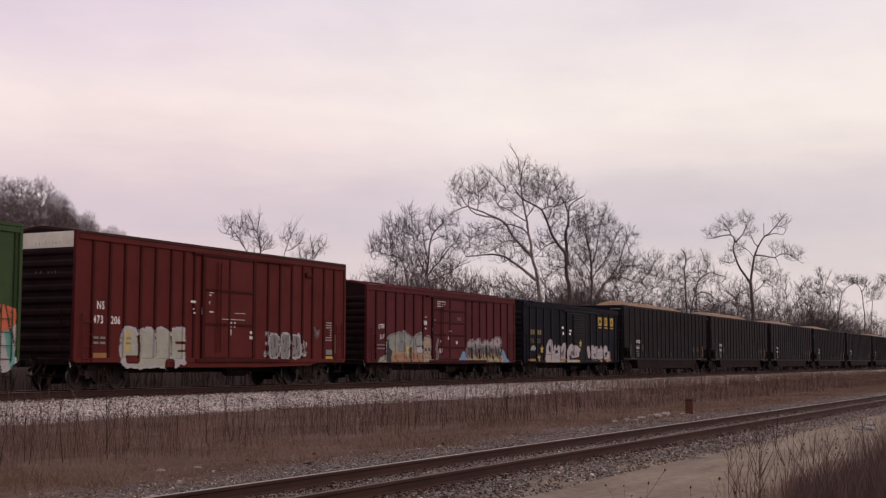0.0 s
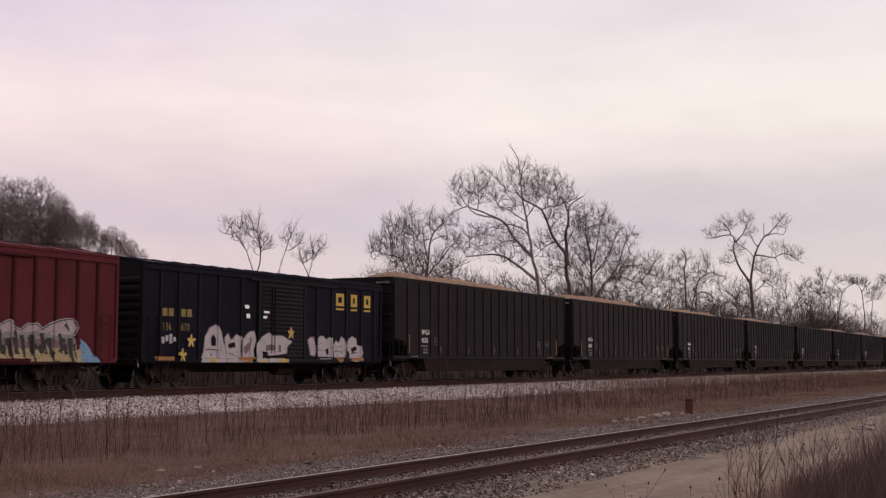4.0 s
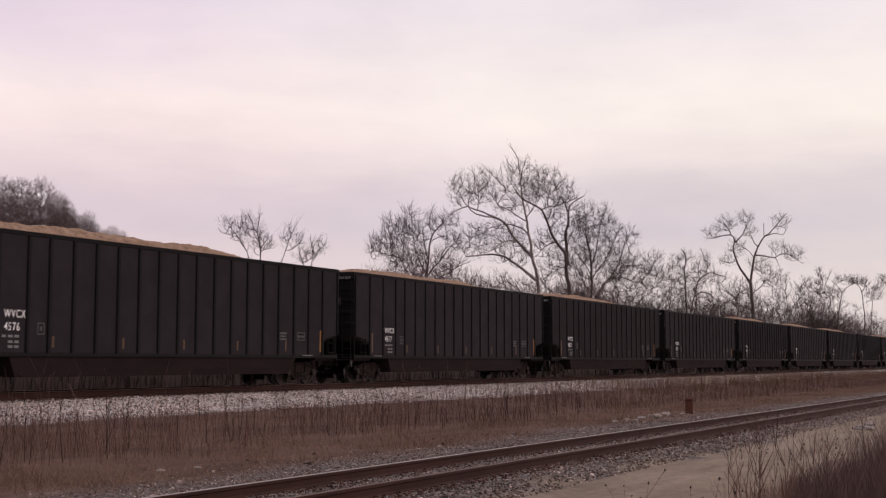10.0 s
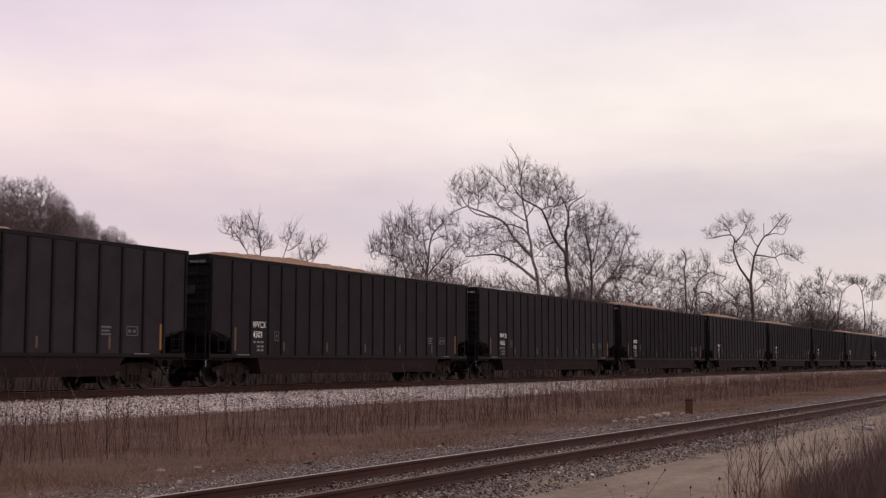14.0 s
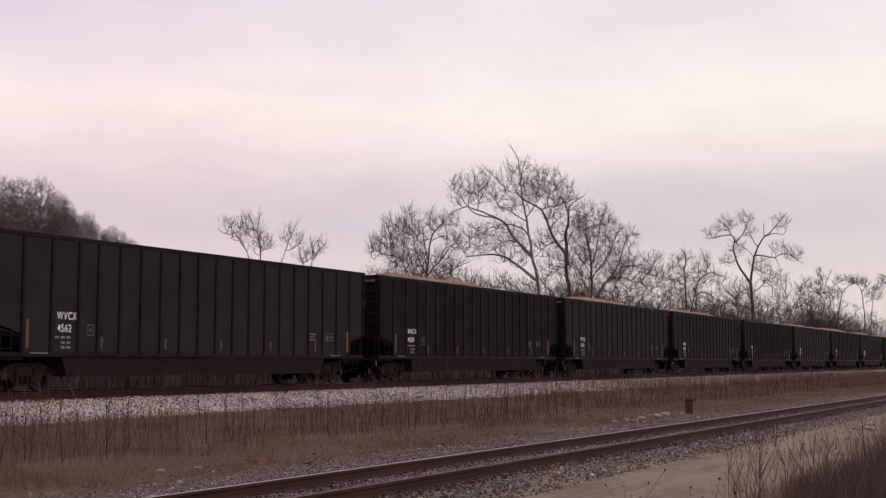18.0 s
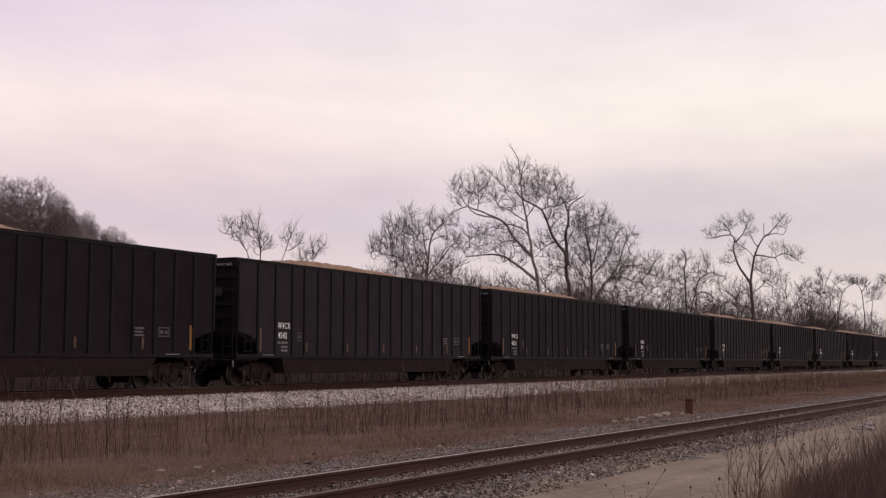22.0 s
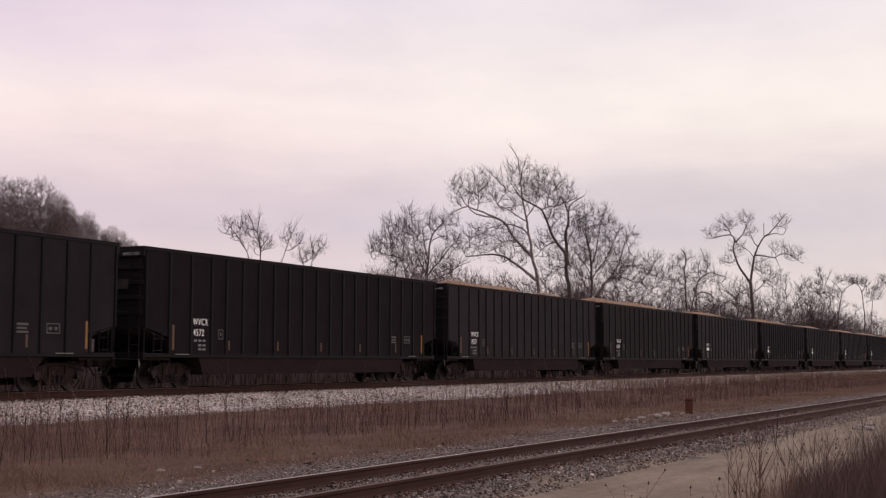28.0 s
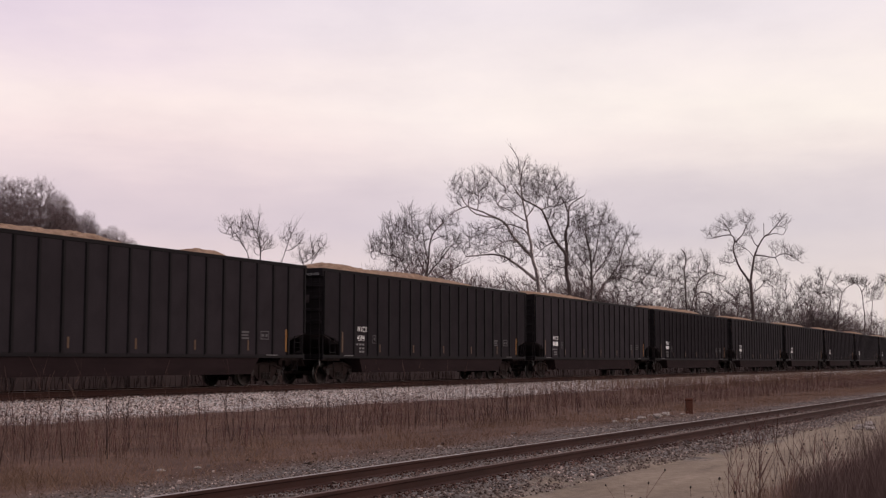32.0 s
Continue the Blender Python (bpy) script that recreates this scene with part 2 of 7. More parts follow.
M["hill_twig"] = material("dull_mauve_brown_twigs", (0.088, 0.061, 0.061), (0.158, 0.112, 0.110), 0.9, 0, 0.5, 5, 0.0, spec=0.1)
M["post"] = material("rusted_red_brown_post", (0.046, 0.0138, 0.0085), (0.095, 0.033, 0.019), 0.9, 0, 6, 50, 0.4, 0.006)
M["seed"] = material("dark_seed_heads", (0.018, 0.012, 0.010), (0.04, 0.028, 0.022), 0.95, 0, 10, 80, 0.0)


def island_material(name, stops, rough=0.95):
    """Loose pieces, each with its own shade."""
    m = bpy.data.materials.new(name)
    m.use_nodes = True
    nt = m.node_tree
    b = nt.nodes["Principled BSDF"]
    g = nt.nodes.new("ShaderNodeNewGeometry")
    tc = nt.nodes.new("ShaderNodeTexCoord").outputs["Object"]
    col = ramp(nt, g.outputs["Random Per Island"], stops)
    col = mix(nt, 1.0, col, ramp(nt, noise_tex(nt, tc, 0.35, 3, 0.6), [(0.35, (0.72, 0.70, 0.69)), (0.65, (1.1, 1.1, 1.1))]), "MULTIPLY")
    nt.links.new(col, b.inputs["Base Color"])
    b.inputs["Roughness"].default_value, b.inputs["Specular IOR Level"].default_value = rough, 0.15
    return m


M["stone"] = island_material("grey_ballast_stones", [(0.0, (0.045, 0.033, 0.030)), (0.3, (0.24, 0.188, 0.172)), (0.65, (0.50, 0.408, 0.375)), (1.0, (0.78, 0.665, 0.62))])
M["stone_near"] = island_material("brown_grey_track_gravel", [(0.0, (0.050, 0.035, 0.030)), (0.5, (0.130, 0.095, 0.082)), (0.85, (0.26, 0.198, 0.172)), (1.0, (0.54, 0.43, 0.385))])
M["weed"] = island_material("dead_brown_weed_stems", [(0.0, (0.070, 0.031, 0.027)), (0.45, (0.108, 0.050, 0.044)), (0.85, (0.150, 0.071, 0.063)), (1.0, (0.205, 0.102, 0.09))])
M["weed_pale"] = island_material("pale_brown_weed_stems", [(0.0, (0.070, 0.039, 0.032)), (0.45, (0.105, 0.061, 0.050)), (0.85, (0.145, 0.089, 0.072)), (1.0, (0.23, 0.15, 0.12))])
M["stalk"] = island_material("dark_dead_stalks", [(0.0, (0.034, 0.019, 0.017)), (0.6, (0.062, 0.036, 0.031)), (1.0, (0.10, 0.06, 0.052))])
M["grass"] = island_material("dry_tan_grass", [(0.0, (0.115, 0.066, 0.043)), (0.5, (0.178, 0.108, 0.071)), (1.0, (0.265, 0.172, 0.115))])
M["stone_rust"] = island_material("rust_stained_dark_gravel", [(0.0, (0.0275, 0.014, 0.0114)), (0.6, (0.075, 0.038, 0.0304)), (1.0, (0.1625, 0.095, 0.08075))])
M["brush"] = island_material("dull_brown_brush_stems", [(0.0, (0.055, 0.034, 0.030)), (0.45, (0.090, 0.058, 0.051)), (0.85, (0.125, 0.083, 0.073)), (1.0, (0.19, 0.135, 0.12))])
# shade on the bank seen beneath the cars, painted as dark stems
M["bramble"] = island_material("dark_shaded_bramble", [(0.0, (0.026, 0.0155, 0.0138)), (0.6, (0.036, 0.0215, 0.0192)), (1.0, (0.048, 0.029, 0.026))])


# ---- building helpers ----
def mesh_from(name, verts, faces, mats, mat_ids=None, smooth=False):
    """A mesh out of arrays; all faces have the same number of corners."""
    me = bpy.data.meshes.new(name)
    verts, faces = np.asarray(verts, np.float32), np.asarray(faces, np.int32)
    n, k = faces.shape
    me.vertices.add(len(verts))
    me.vertices.foreach_set("co", verts.ravel())
    me.loops.add(n * k)
    me.loops.foreach_set("vertex_index", faces.ravel())
    me.polygons.add(n)
    me.polygons.foreach_set("loop_start", np.arange(0, n * k, k, dtype=np.int32))
    if mat_ids is not None:
        me.polygons.foreach_set("material_index", np.asarray(mat_ids, np.int32))
    for m in mats:
        me.materials.append(m)
    me.update(calc_edges=True)
    me.polygons.foreach_set("use_smooth", np.full(n, smooth))
    return me


def part(name, bm, mat, parent=None, label="", smooth=False):
    """Links a bmesh as one mesh object under a thing or a part."""
    me = bpy.data.meshes.new(name)
    bm.to_mesh(me)
    bm.free()
    for m in (mat if isinstance(mat, (list, tuple)) else [mat]):
        me.materials.append(m)
    if smooth:
        me.polygons.foreach_set("use_smooth", np.full(len(me.polygons), True))
    ob = new(name, me)
    ob.parent = parent
    if label:
        ob["label"] = label
    return ob


def share(ob, m, parent=None):
    """Another object on the same mesh."""
    o = new(ob.name.split(".")[0], ob.data)
    o.parent, o.matrix_basis = parent or ob.parent, m
    if "label" in ob:
        o["label"] = ob["label"]
    return o


def box(bm, x0, x1, y0, y1, z0, z1, bevel=0.0, mat=0):
    r = bmesh.ops.create_cube(bm, size=1, matrix=Matrix.LocRotScale(((x0 + x1) / 2, (y0 + y1) / 2, (z0 + z1) / 2), None, (abs(x1 - x0), abs(y1 - y0), abs(z1 - z0))))
    faces = {f for v in r["verts"] for f in v.link_faces}
    for f in faces:
        f.material_index = mat
    if bevel:
        bmesh.ops.bevel(bm, geom=list({e for f in faces for e in f.edges}), offset=bevel, segments=1, affect="EDGES")
    return bm


def boxes(*specs, bevel=0.0):
    bm = bmesh.new()
    for s in specs:
        box(bm, *s, bevel=bevel)
    return bm


def rod(bm, a, b, r, n=8, r2=None):
    a, b = Vector(a), Vector(b)
    d = b - a
    m = Matrix.Translation((a + b) / 2) @ d.to_track_quat("Z", "Y").to_matrix().to_4x4()
    bmesh.ops.create_cone(bm, cap_ends=True, segments=n, radius1=r, radius2=r if r2 is None else r2, depth=d.length, matrix=m)
    return bm


def prism(bm, outline, y0, y1, mat=0):
    """An outline in x and z, pushed through from y0 to y1."""
    a = [bm.verts.new((x, y0, z)) for x, z in outline]
    b = [bm.verts.new((x, y1, z)) for x, z in outline]
    made = [bm.faces.new(a), bm.faces.new(b[::-1])]
    for i in range(len(a)):
        j = (i + 1) % len(a)
        made.append(bm.faces.new((a[j], a[i], b[i], b[j])))
    for f in made:
        f.material_index = mat
    bmesh.ops.recalc_face_normals(bm, faces=made)
    return bm


def sstep(a, b, v):
    t = np.clip((np.asarray(v, float) - a) / (b - a), 0, 1)
    return t * t * (3 - 2 * t)


# ---- the lie of the land ----
MAIN_Y, CAR_SIDE = 28.97, 1.604      # centre of the main line; half a car's width
GAUGE = 0.7525                        # half the distance of the rails' centres


def low_z(x):
    return -0.85 - 0.0031 * np.clip(x, -60, 200)


def siding_y(x):
    return 9.33 - 0.0015 * np.asarray(x, float)


def ground_z(x, y):
    x, y = np.asarray(x, float), np.asarray(y, float)
    lo = low_z(x)
    z = lo - 0.13 * sstep(7.9, 6.9, y) + 0.03 * sstep(7.3, 8.0, y) * sstep(11.6, 10.8, y)
    bank = -0.60 - lo
    z = z + bank * sstep(18.0, 23.2, y) * sstep(37, 33.2, y) + 0.32 * np.clip((y - 23.2) / 3.5, 0, 1) * sstep(33.5, 31.2, y) - 0.04 * sstep(28.2, 28.4, y) * sstep(32.0, 31.0, y) + 0.07 * sstep(27.0, 27.4, y) * sstep(28.15, 28.0, y)
    z = z - 0.5 * sstep(34, 40, y) + 1.75 * sstep(33.8, 36.2, y) * sstep(40.0, 37.0, y)
    ang, r = np.degrees(np.arctan2(y, x)), np.hypot(x, y)
    hill = sstep(36, 43, ang) * sstep(135, 250, r) * sstep(150, 100, ang)
    z = z + 25 * hill + 6 * sstep(250, 900, r) * sstep(0, 400, y)
    for k, a in ((0.9, 0.035), (0.31, 0.05)):
        z = z + a * np.sin(k * x + 1.3 * np.sin(k * 0.7 * y)) * np.cos(k * 1.1 * y + 0.5 * x * k) * sstep(26.0, 22.0, y) * np.where((y > 7.2) & (y < 11.6), 0.15, 1)
    return z


def axis(lo, hi, step, far, grow=1.22):
    a = list(np.arange(lo, hi, step))
    s, v = step, a[-1]
    while v < far:
        s *= grow
        v += s
        a.append(v)
    s, v = step, a[0]
    while v > -far:
        s *= grow
        v -= s
        a.insert(0, v)
    return np.array(a)


def ground_material():
    m = bpy.data.materials.new("dry_earth_gravel_and_grass")
    m.use_nodes = True
    nt = m.node_tree
    b = nt.nodes["Principled BSDF"]
    tc = nt.nodes.new("ShaderNodeTexCoord").outputs["Object"]
    sep = nt.nodes.new("ShaderNodeSeparateXYZ")
    nt.links.new(tc, sep.inputs[0])
    wob = math_node(nt, "MULTIPLY", math_node(nt, "SUBTRACT", noise_tex(nt, mapping(nt, tc, (0.35, 1, 1)), 0.8, 5, 0.6), 0.5), 2.6)
    y = math_node(nt, "ADD", sep.outputs[1], wob)
    fine, mid, big = noise_tex(nt, tc, 26, 4, 0.7), noise_tex(nt, tc, 5, 5, 0.65), noise_tex(nt, tc, 0.5, 4, 0.6)
    v = nt.nodes.new("ShaderNodeTexVoronoi")
    v.inputs["Scale"].default_value = 16
    nt.links.new(tc, v.inputs["Vector"])
    dirt = ramp(nt, math_node(nt, "ADD", math_node(nt, "MULTIPLY", mid, 0.5), math_node(nt, "MULTIPLY", noise_tex(nt, mapping(nt, tc, (0.25, 1.2, 1)), 1.2, 4, 0.6), 0.5)),
                [(0.3, (0.110, 0.0815, 0.060)), (0.5, (0.180, 0.138, 0.104)), (0.7, (0.262, 0.207, 0.160))])
    gravel = mix(nt, 1.0, ramp(nt, v.outputs["Color"], [(0.2, (0.0518, 0.04292, 0.03996)), (0.6, (0.1184, 0.1021, 0.0962)), (0.9, (0.2072, 0.185, 0.1776))]), ramp(nt, mid, [(0.35, (0.7, 0.66, 0.63)), (0.65, (1.15, 1.15, 1.15))]), "MULTIPLY")
    turf = ramp(nt, math_node(nt, "ADD", math_node(nt, "MULTIPLY", fine, 0.4), math_node(nt, "MULTIPLY", mid, 0.6)), [(0.3, (0.050, 0.0265, 0.021)), (0.5, (0.088, 0.049, 0.038)), (0.7, (0.140, 0.081, 0.061))])
    turf = mix(nt, 1.0, turf, ramp(nt, noise_tex(nt, mapping(nt, tc, (0.5, 1.3, 1)), 0.9, 4, 0.6), [(0.35, (0.66, 0.63, 0.63)), (0.5, (1.0, 1.0, 1.0)), (0.65, (1.22, 1.24, 1.2))]), "MULTIPLY")
    ball = ramp(nt, v.outputs["Color"], [(0.1, (0.13, 0.115, 0.11)), (0.5, (0.34, 0.31, 0.30)), (0.9, (0.58, 0.55, 0.54))])
    # scrub beyond the train is darkened to stand in for shade under the cars
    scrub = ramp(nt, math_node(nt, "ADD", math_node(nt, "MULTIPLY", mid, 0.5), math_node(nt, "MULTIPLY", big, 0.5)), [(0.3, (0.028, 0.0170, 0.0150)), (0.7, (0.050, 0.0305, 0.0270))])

    def band(a, c):
        return ramp(nt, math_node(nt, "MULTIPLY", y, 0.02), [(a * 0.02, (0, 0, 0)), (c * 0.02, (1, 1, 1))])
    col = mix(nt, band(7.2, 7.6), dirt, gravel)
    col = mix(nt, band(11.7, 13.2), col, turf)
    col = mix(nt, band(22.6, 23.4), col, ball)
    rust = ramp(nt, v.outputs["Color"], [(0.2, (0.03, 0.02, 0.017)), (0.9, (0.11, 0.08, 0.072))])
    col = mix(nt, ramp(nt, math_node(nt, "MULTIPLY", sep.outputs[1], 0.02), [(0.543, (0, 0, 0)), (0.549, (1, 1, 1))]), col, rust)
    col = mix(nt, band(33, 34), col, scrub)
    # dry scrub round the lot, beside and behind the camera
    col = mix(nt, ramp(nt, math_node(nt, "ADD", math_node(nt, "MULTIPLY", sep.outputs[1], 0.1), math_node(nt, "MULTIPLY", wob, 0.05)), [(0.42, (1, 1, 1)), (0.47, (0, 0, 0))]), col, turf)
    nt.links.new(col, b.inputs["Base Color"])
    b.inputs["Roughness"].default_value, b.inputs["Specular IOR Level"].default_value = 0.95, 0.15
    bp = nt.nodes.new("ShaderNodeBump")
    bp.inputs["Strength"].default_value, bp.inputs["Distance"].default_value = 0.6, 0.04
    nt.links.new(math_node(nt, "ADD", math_node(nt, "MULTIPLY", fine, 0.4), mid), bp.inputs["Height"])
    nt.links.new(bp.outputs[0], b.inputs["Normal"])
    return m


def make_ground():
    xs, ys = axis(-10, 130, 0.8, 4000), axis(0, 40, 0.25, 4000)
    gx, gy = np.meshgrid(xs, ys)
    v = np.stack([gx, gy, ground_z(gx, gy)], -1).reshape(-1, 3)
    w, h = len(xs), len(ys)
    i = (np.arange(h - 1)[:, None] * w + np.arange(w - 1)[None]).ravel()
    f = np.stack([i, i + 1, i + w + 1, i + w], 1)
    tagged(new("ground", mesh_from("ground", v, f, [ground_material()], smooth=True)), "dry brown ground with dirt lot, gravel and grass strips", "ground", kind="structure")


make_ground()


# ---- tracks ----
def rail_mesh(name, x0, x1, line, head):
    """A flat-bottomed rail along the line (x -> y, z of its top); the head's crown is worn bright."""
    prof = [(-0.070, -0.180), (0.070, -0.180), (0.070, -0.165), (0.016, -0.140), (0.010, -0.060), (0.036, -0.045), (0.036, -0.012), (0.026, 0.0), (-0.030, 0.0), (-0.035, -0.006), (-0.036, -0.045), (-0.010, -0.060), (-0.016, -0.140), (-0.070, -0.165)]
    xs = np.linspace(x0, x1, 60)
    verts = [(x, line(x)[0] + a, line(x)[1] + b) for x in xs for a, b in prof]
    n = len(prof)
    faces, ids = [], []
    for i in range(len(xs) - 1):
        for j in range(n):
            k = (j + 1) % n
            faces.append((i * n + j, i * n + k, (i + 1) * n + k, (i + 1) * n + j))
            ids.append(1 if j in (7, 8) else 0)
    return mesh_from(name, verts, faces, [M["rail"], head], ids)


def tie_bm(seed):
    rnd = random.Random(seed)
    bm = box(bmesh.new(), -0.115, 0.115, -1.295, 1.295, -0.17, 0.0, bevel=0.012)
    for v in bm.verts:
        v.co += Vector((rnd.uniform(-0.008, 0.008), rnd.uniform(-0.02, 0.02), rnd.uniform(-0.006, 0.006)))
    return bm


def make_track(name, label, centre, x0, x1, near, far, heads):
    """A track: two rails, plates, and ties half sunk in stone."""
    top = tagged(new(name), label, "railway track", kind="structure")
    for s, head in ((-1, heads[0]), (1, heads[1])):
        r = new("rail", rail_mesh("rail", x0, x1, lambda x: (centre(x)[0] + s * GAUGE, centre(x)[1]), head))
        r.parent = top
    base = part("tie", tie_bm(1), M["tie"], top)
    plate = boxes((-0.09, 0.09, -0.17, 0.17, -0.012, 0.012))
    plates, ties = [], [base.data]
    pm = part("tie_plate", plate, M["rail"], top)
    rnd = random.Random(5)
    rest = []
    for n, x in enumerate(np.arange(x0 + 0.2, x1 - 0.2, 0.51)):
        y, z = centre(x)
        m = pose(x + rnd.uniform(-0.02, 0.02), y + rnd.uniform(-0.04, 0.04), z - 0.192, 0, 0, rnd.uniform(-1.5, 1.5))
        if near <= x <= far:
            share(base, m, top)
        else:
            rest.append(m)
        plates += [pose(x, y + s * GAUGE, z - 0.186) for s in (-1, 1)]
    for src, many, nm in ((base, rest, "tie_rest"), (pm, plates, "tie_plates")):
        vs = np.array([v.co for v in src.data.vertices])
        fs = [tuple(p.vertices) for p in src.data.polygons]
        V, F = [], []
        for m in many:
            k = len(V)
            V += [tuple(m @ Vector(v)) for v in vs]
            F += [tuple(i + k for i in f) for f in fs]
        me = bpy.data.meshes.new(nm)
        me.from_pydata(V, [], F)
        me.materials.append(src.data.materials[0])
        o = new(nm, me)
        o.parent = top
        tagged(o, kind="stuff")
    for o in (base, pm):
        bpy.data.objects.remove(o)
    return top


make_track("main_track", "main line of rusty-sided rails on grey ballast", lambda x: (MAIN_Y, 0.0), -60, 330, 8, 120, (M["rail_head"], M["rail_head"]))
make_track("siding_track", "rusty brown siding rails on old sunken ties", lambda x: (float(siding_y(x)), -0.6526 - 0.0031 * x), -20, 170, 4, 90, (M["rust_head"], M["rail_head"]))


# ---- loose cover: stones, weeds, grass ----
RNG = np.random.default_rng(7)
OCTA = np.array([(1, 0, 0), (-1, 0, 0), (0, 1, 0), (0, -1, 0), (0, 0, 1), (0, 0, -1)], float)
OCTF = np.array([(0, 2, 4), (2, 1, 4), (1, 3, 4), (3, 0, 4), (2, 0, 5), (1, 2, 5), (3, 1, 5), (0, 3, 5)])


def stones(name, label, x, y, size, mat, sink=0.25):
    n = len(x)
    base = OCTA[None] * RNG.uniform(0.55, 1.25, (n, 6, 1)) + RNG.normal(0, 0.18, (n, 6, 3))
    q, _ = np.linalg.qr(RNG.normal(size=(n, 3, 3)))
    v = np.einsum("nij,nkj->nki", q, base) * (size * 0.5)[:, None, None]
    v[:, :, 2] *= 0.75
    v += np.stack([x, y, ground_z(x, y) + size * (0.5 - sink)], -1)[:, None]
    f = OCTF[None] + (np.arange(n) * 6)[:, None, None]
    return tagged(new(name, mesh_from(name, v.reshape(-1, 3), f.reshape(-1, 3), [mat])), label, "gravel", kind="stuff")


def spread(n, x0, x1, y0, y1, power=1.6):
    """Points over a strip, thinner with distance."""
    x = x0 + (x1 - x0) * RNG.random(n) ** power
    return x, RNG.uniform(y0, y1, n)


x, y = spread(40000, 14, 150, 23.0, 27.3)
y -= 0.25 * np.sin(x * 0.8) * (y < 24)
stones("ballast_stones", "pale grey crushed-stone ballast of the main line", x, y, RNG.uniform(0.035, 0.085, len(x)), M["stone"])
x, y = spread(15000, 14, 150, 27.1, 30.4)
y[:9000] = 27.1 + 1.0 * RNG.random(9000)
stones("ballast_stones", "dark rust-stained crushed stone between the main line's ties", x, y, RNG.uniform(0.035, 0.075, len(x)), M["stone_rust"], 0.3)
x, y = spread(42000, 8, 80, 10.7, 13.8)
keep = RNG.random(len(x)) < 1.2 - 0.42 * (y - 10.7)
stones("siding_gravel", "brown-grey gravel along the siding", x[keep], y[keep], RNG.uniform(0.014, 0.045, keep.sum()), M["stone_near"])
x, y = spread(44000, 8, 80, 7.25, 10.6)
y -= 0.0015 * x
off = (siding_y(x) - y)
rusty = ((off > -GAUGE) & (off < -GAUGE + 0.45)) | ((off > GAUGE) & (off < GAUGE + 0.5))
size = RNG.uniform(0.014, 0.05, len(x)) * np.where(y < siding_y(x) - 0.95, 1.25, 1.0)
stones("siding_gravel", "brown-grey gravel shoulder between siding and dirt lot", x[~rusty], y[~rusty], size[~rusty], M["stone_near"])
stones("siding_gravel", "rust-stained dark gravel under the siding's rails", x[rusty], y[rusty], size[rusty], M["stone_rust"])
x, y = spread(150, 9, 60, 7.0, 14.5)
stones("siding_gravel", "larger stones strewn along the siding", x, y, RNG.uniform(0.06, 0.13, len(x)), M["stone_near"], 0.3)


def stems(name, label, x, y, h, r, lean, mat, branch=0.0, segs=2, category="weeds"):
    """Dry upright stems, three-sided and tapered, some with side twigs."""
    V, F, k = [], [], 0
    tri = np.array([(math.cos(a), math.sin(a), 0) for a in (0, 2.094, 4.189)])

    def tube(p0, p1, ra, rb):
        nonlocal k
        n = len(p0)
        v = np.concatenate([p0[:, None] + tri[None] * ra[:, None, None], p1[:, None] + tri[None] * rb[:, None, None]], 1)
        V.append(v.reshape(-1, 3))
        o = (k + np.arange(n) * 6)[:, None, None]
        F.append((np.array([(0, 1, 4, 3), (1, 2, 5, 4), (2, 0, 3, 5)])[None] + o).reshape(-1, 4))
        k += n * 6
    n = len(x)
    p = np.stack([x, y, ground_z(x, y) - 0.02], -1)
    d = np.concatenate([RNG.normal(0, lean, (n, 2)), np.ones((n, 1))], 1)
    for s in range(segs):
        q = p + d * (h / segs)[:, None]
        tube(p, q, r * (1 - 0.8 * s / segs), r * (1 - 0.8 * (s + 1) / segs))
        if branch:
            on = RNG.random(n) < branch
            for _ in range(2):
                a = RNG.uniform(0, 6.283, n)
                b = p + (q - p) * RNG.uniform(0.2, 1, (n, 1))
                e = b + np.stack([np.cos(a) * 0.5, np.sin(a) * 0.5, np.full(n, 1.0)], -1) * (h * RNG.uniform(0.12, 0.32, n))[:, None]
                tube(b[on], e[on], r[on] * 0.55, r[on] * 0.25)
        p = q
        d[:, :2] += RNG.normal(0, lean * 0.7, (n, 2))
    return tagged(new(name, mesh_from(name, np.concatenate(V), np.concatenate(F), [mat])), label, category, kind="stuff")


def patchy(x, y, sx, sy, seed):
    rnd = np.random.default_rng(seed)
    a = rnd.uniform(0, 6.28, 6)
    return 0.5 + 0.25 * np.sin(x * sx + a[0] + 2 * np.sin(y * sy * 0.7 + a[1])) + 0.25 * np.sin(x * sx * 2.3 + a[2] + 1.5 * np.sin(y * sy + a[3]))


x, y = spread(26000, 9, 175, 15.6, 23.4, 1.5)
keep = RNG.random(len(x)) < np.clip(0.05 + 1.2 * patchy(x, y, 0.35, 0.5, 3) - 0.25 * (y < 17), 0.1, 1)
x, y = x[keep], y[keep]
low = np.where(y > 20.8, np.clip(1 - 0.33 * (y - 20.8), 0.25, 1), 1)
low = low + (1.05 - low) * sstep(52, 78, x)
stems("dead_weeds", "fine pale brown dead weeds between the tracks", x, y, RNG.uniform(0.2, 0.62, len(x)) * (0.7 + 0.6 * patchy(x, y, 0.5, 0.4, 9)) * low, RNG.uniform(0.0022, 0.0055, len(x)), 0.16, M["weed_pale"], 0.6)
x, y = spread(4200, 9, 175, 16.2, 22.6, 1.5)
keep = RNG.random(len(x)) < np.clip(-0.35 + 1.8 * patchy(x, y, 0.55, 0.5, 5), 0.03, 1)
x, y = x[keep], y[keep]
low = np.where(y > 20.8, np.clip(1 - 0.33 * (y - 20.8), 0.25, 1), 1)
low = low + (1.05 - low) * sstep(52, 78, x)
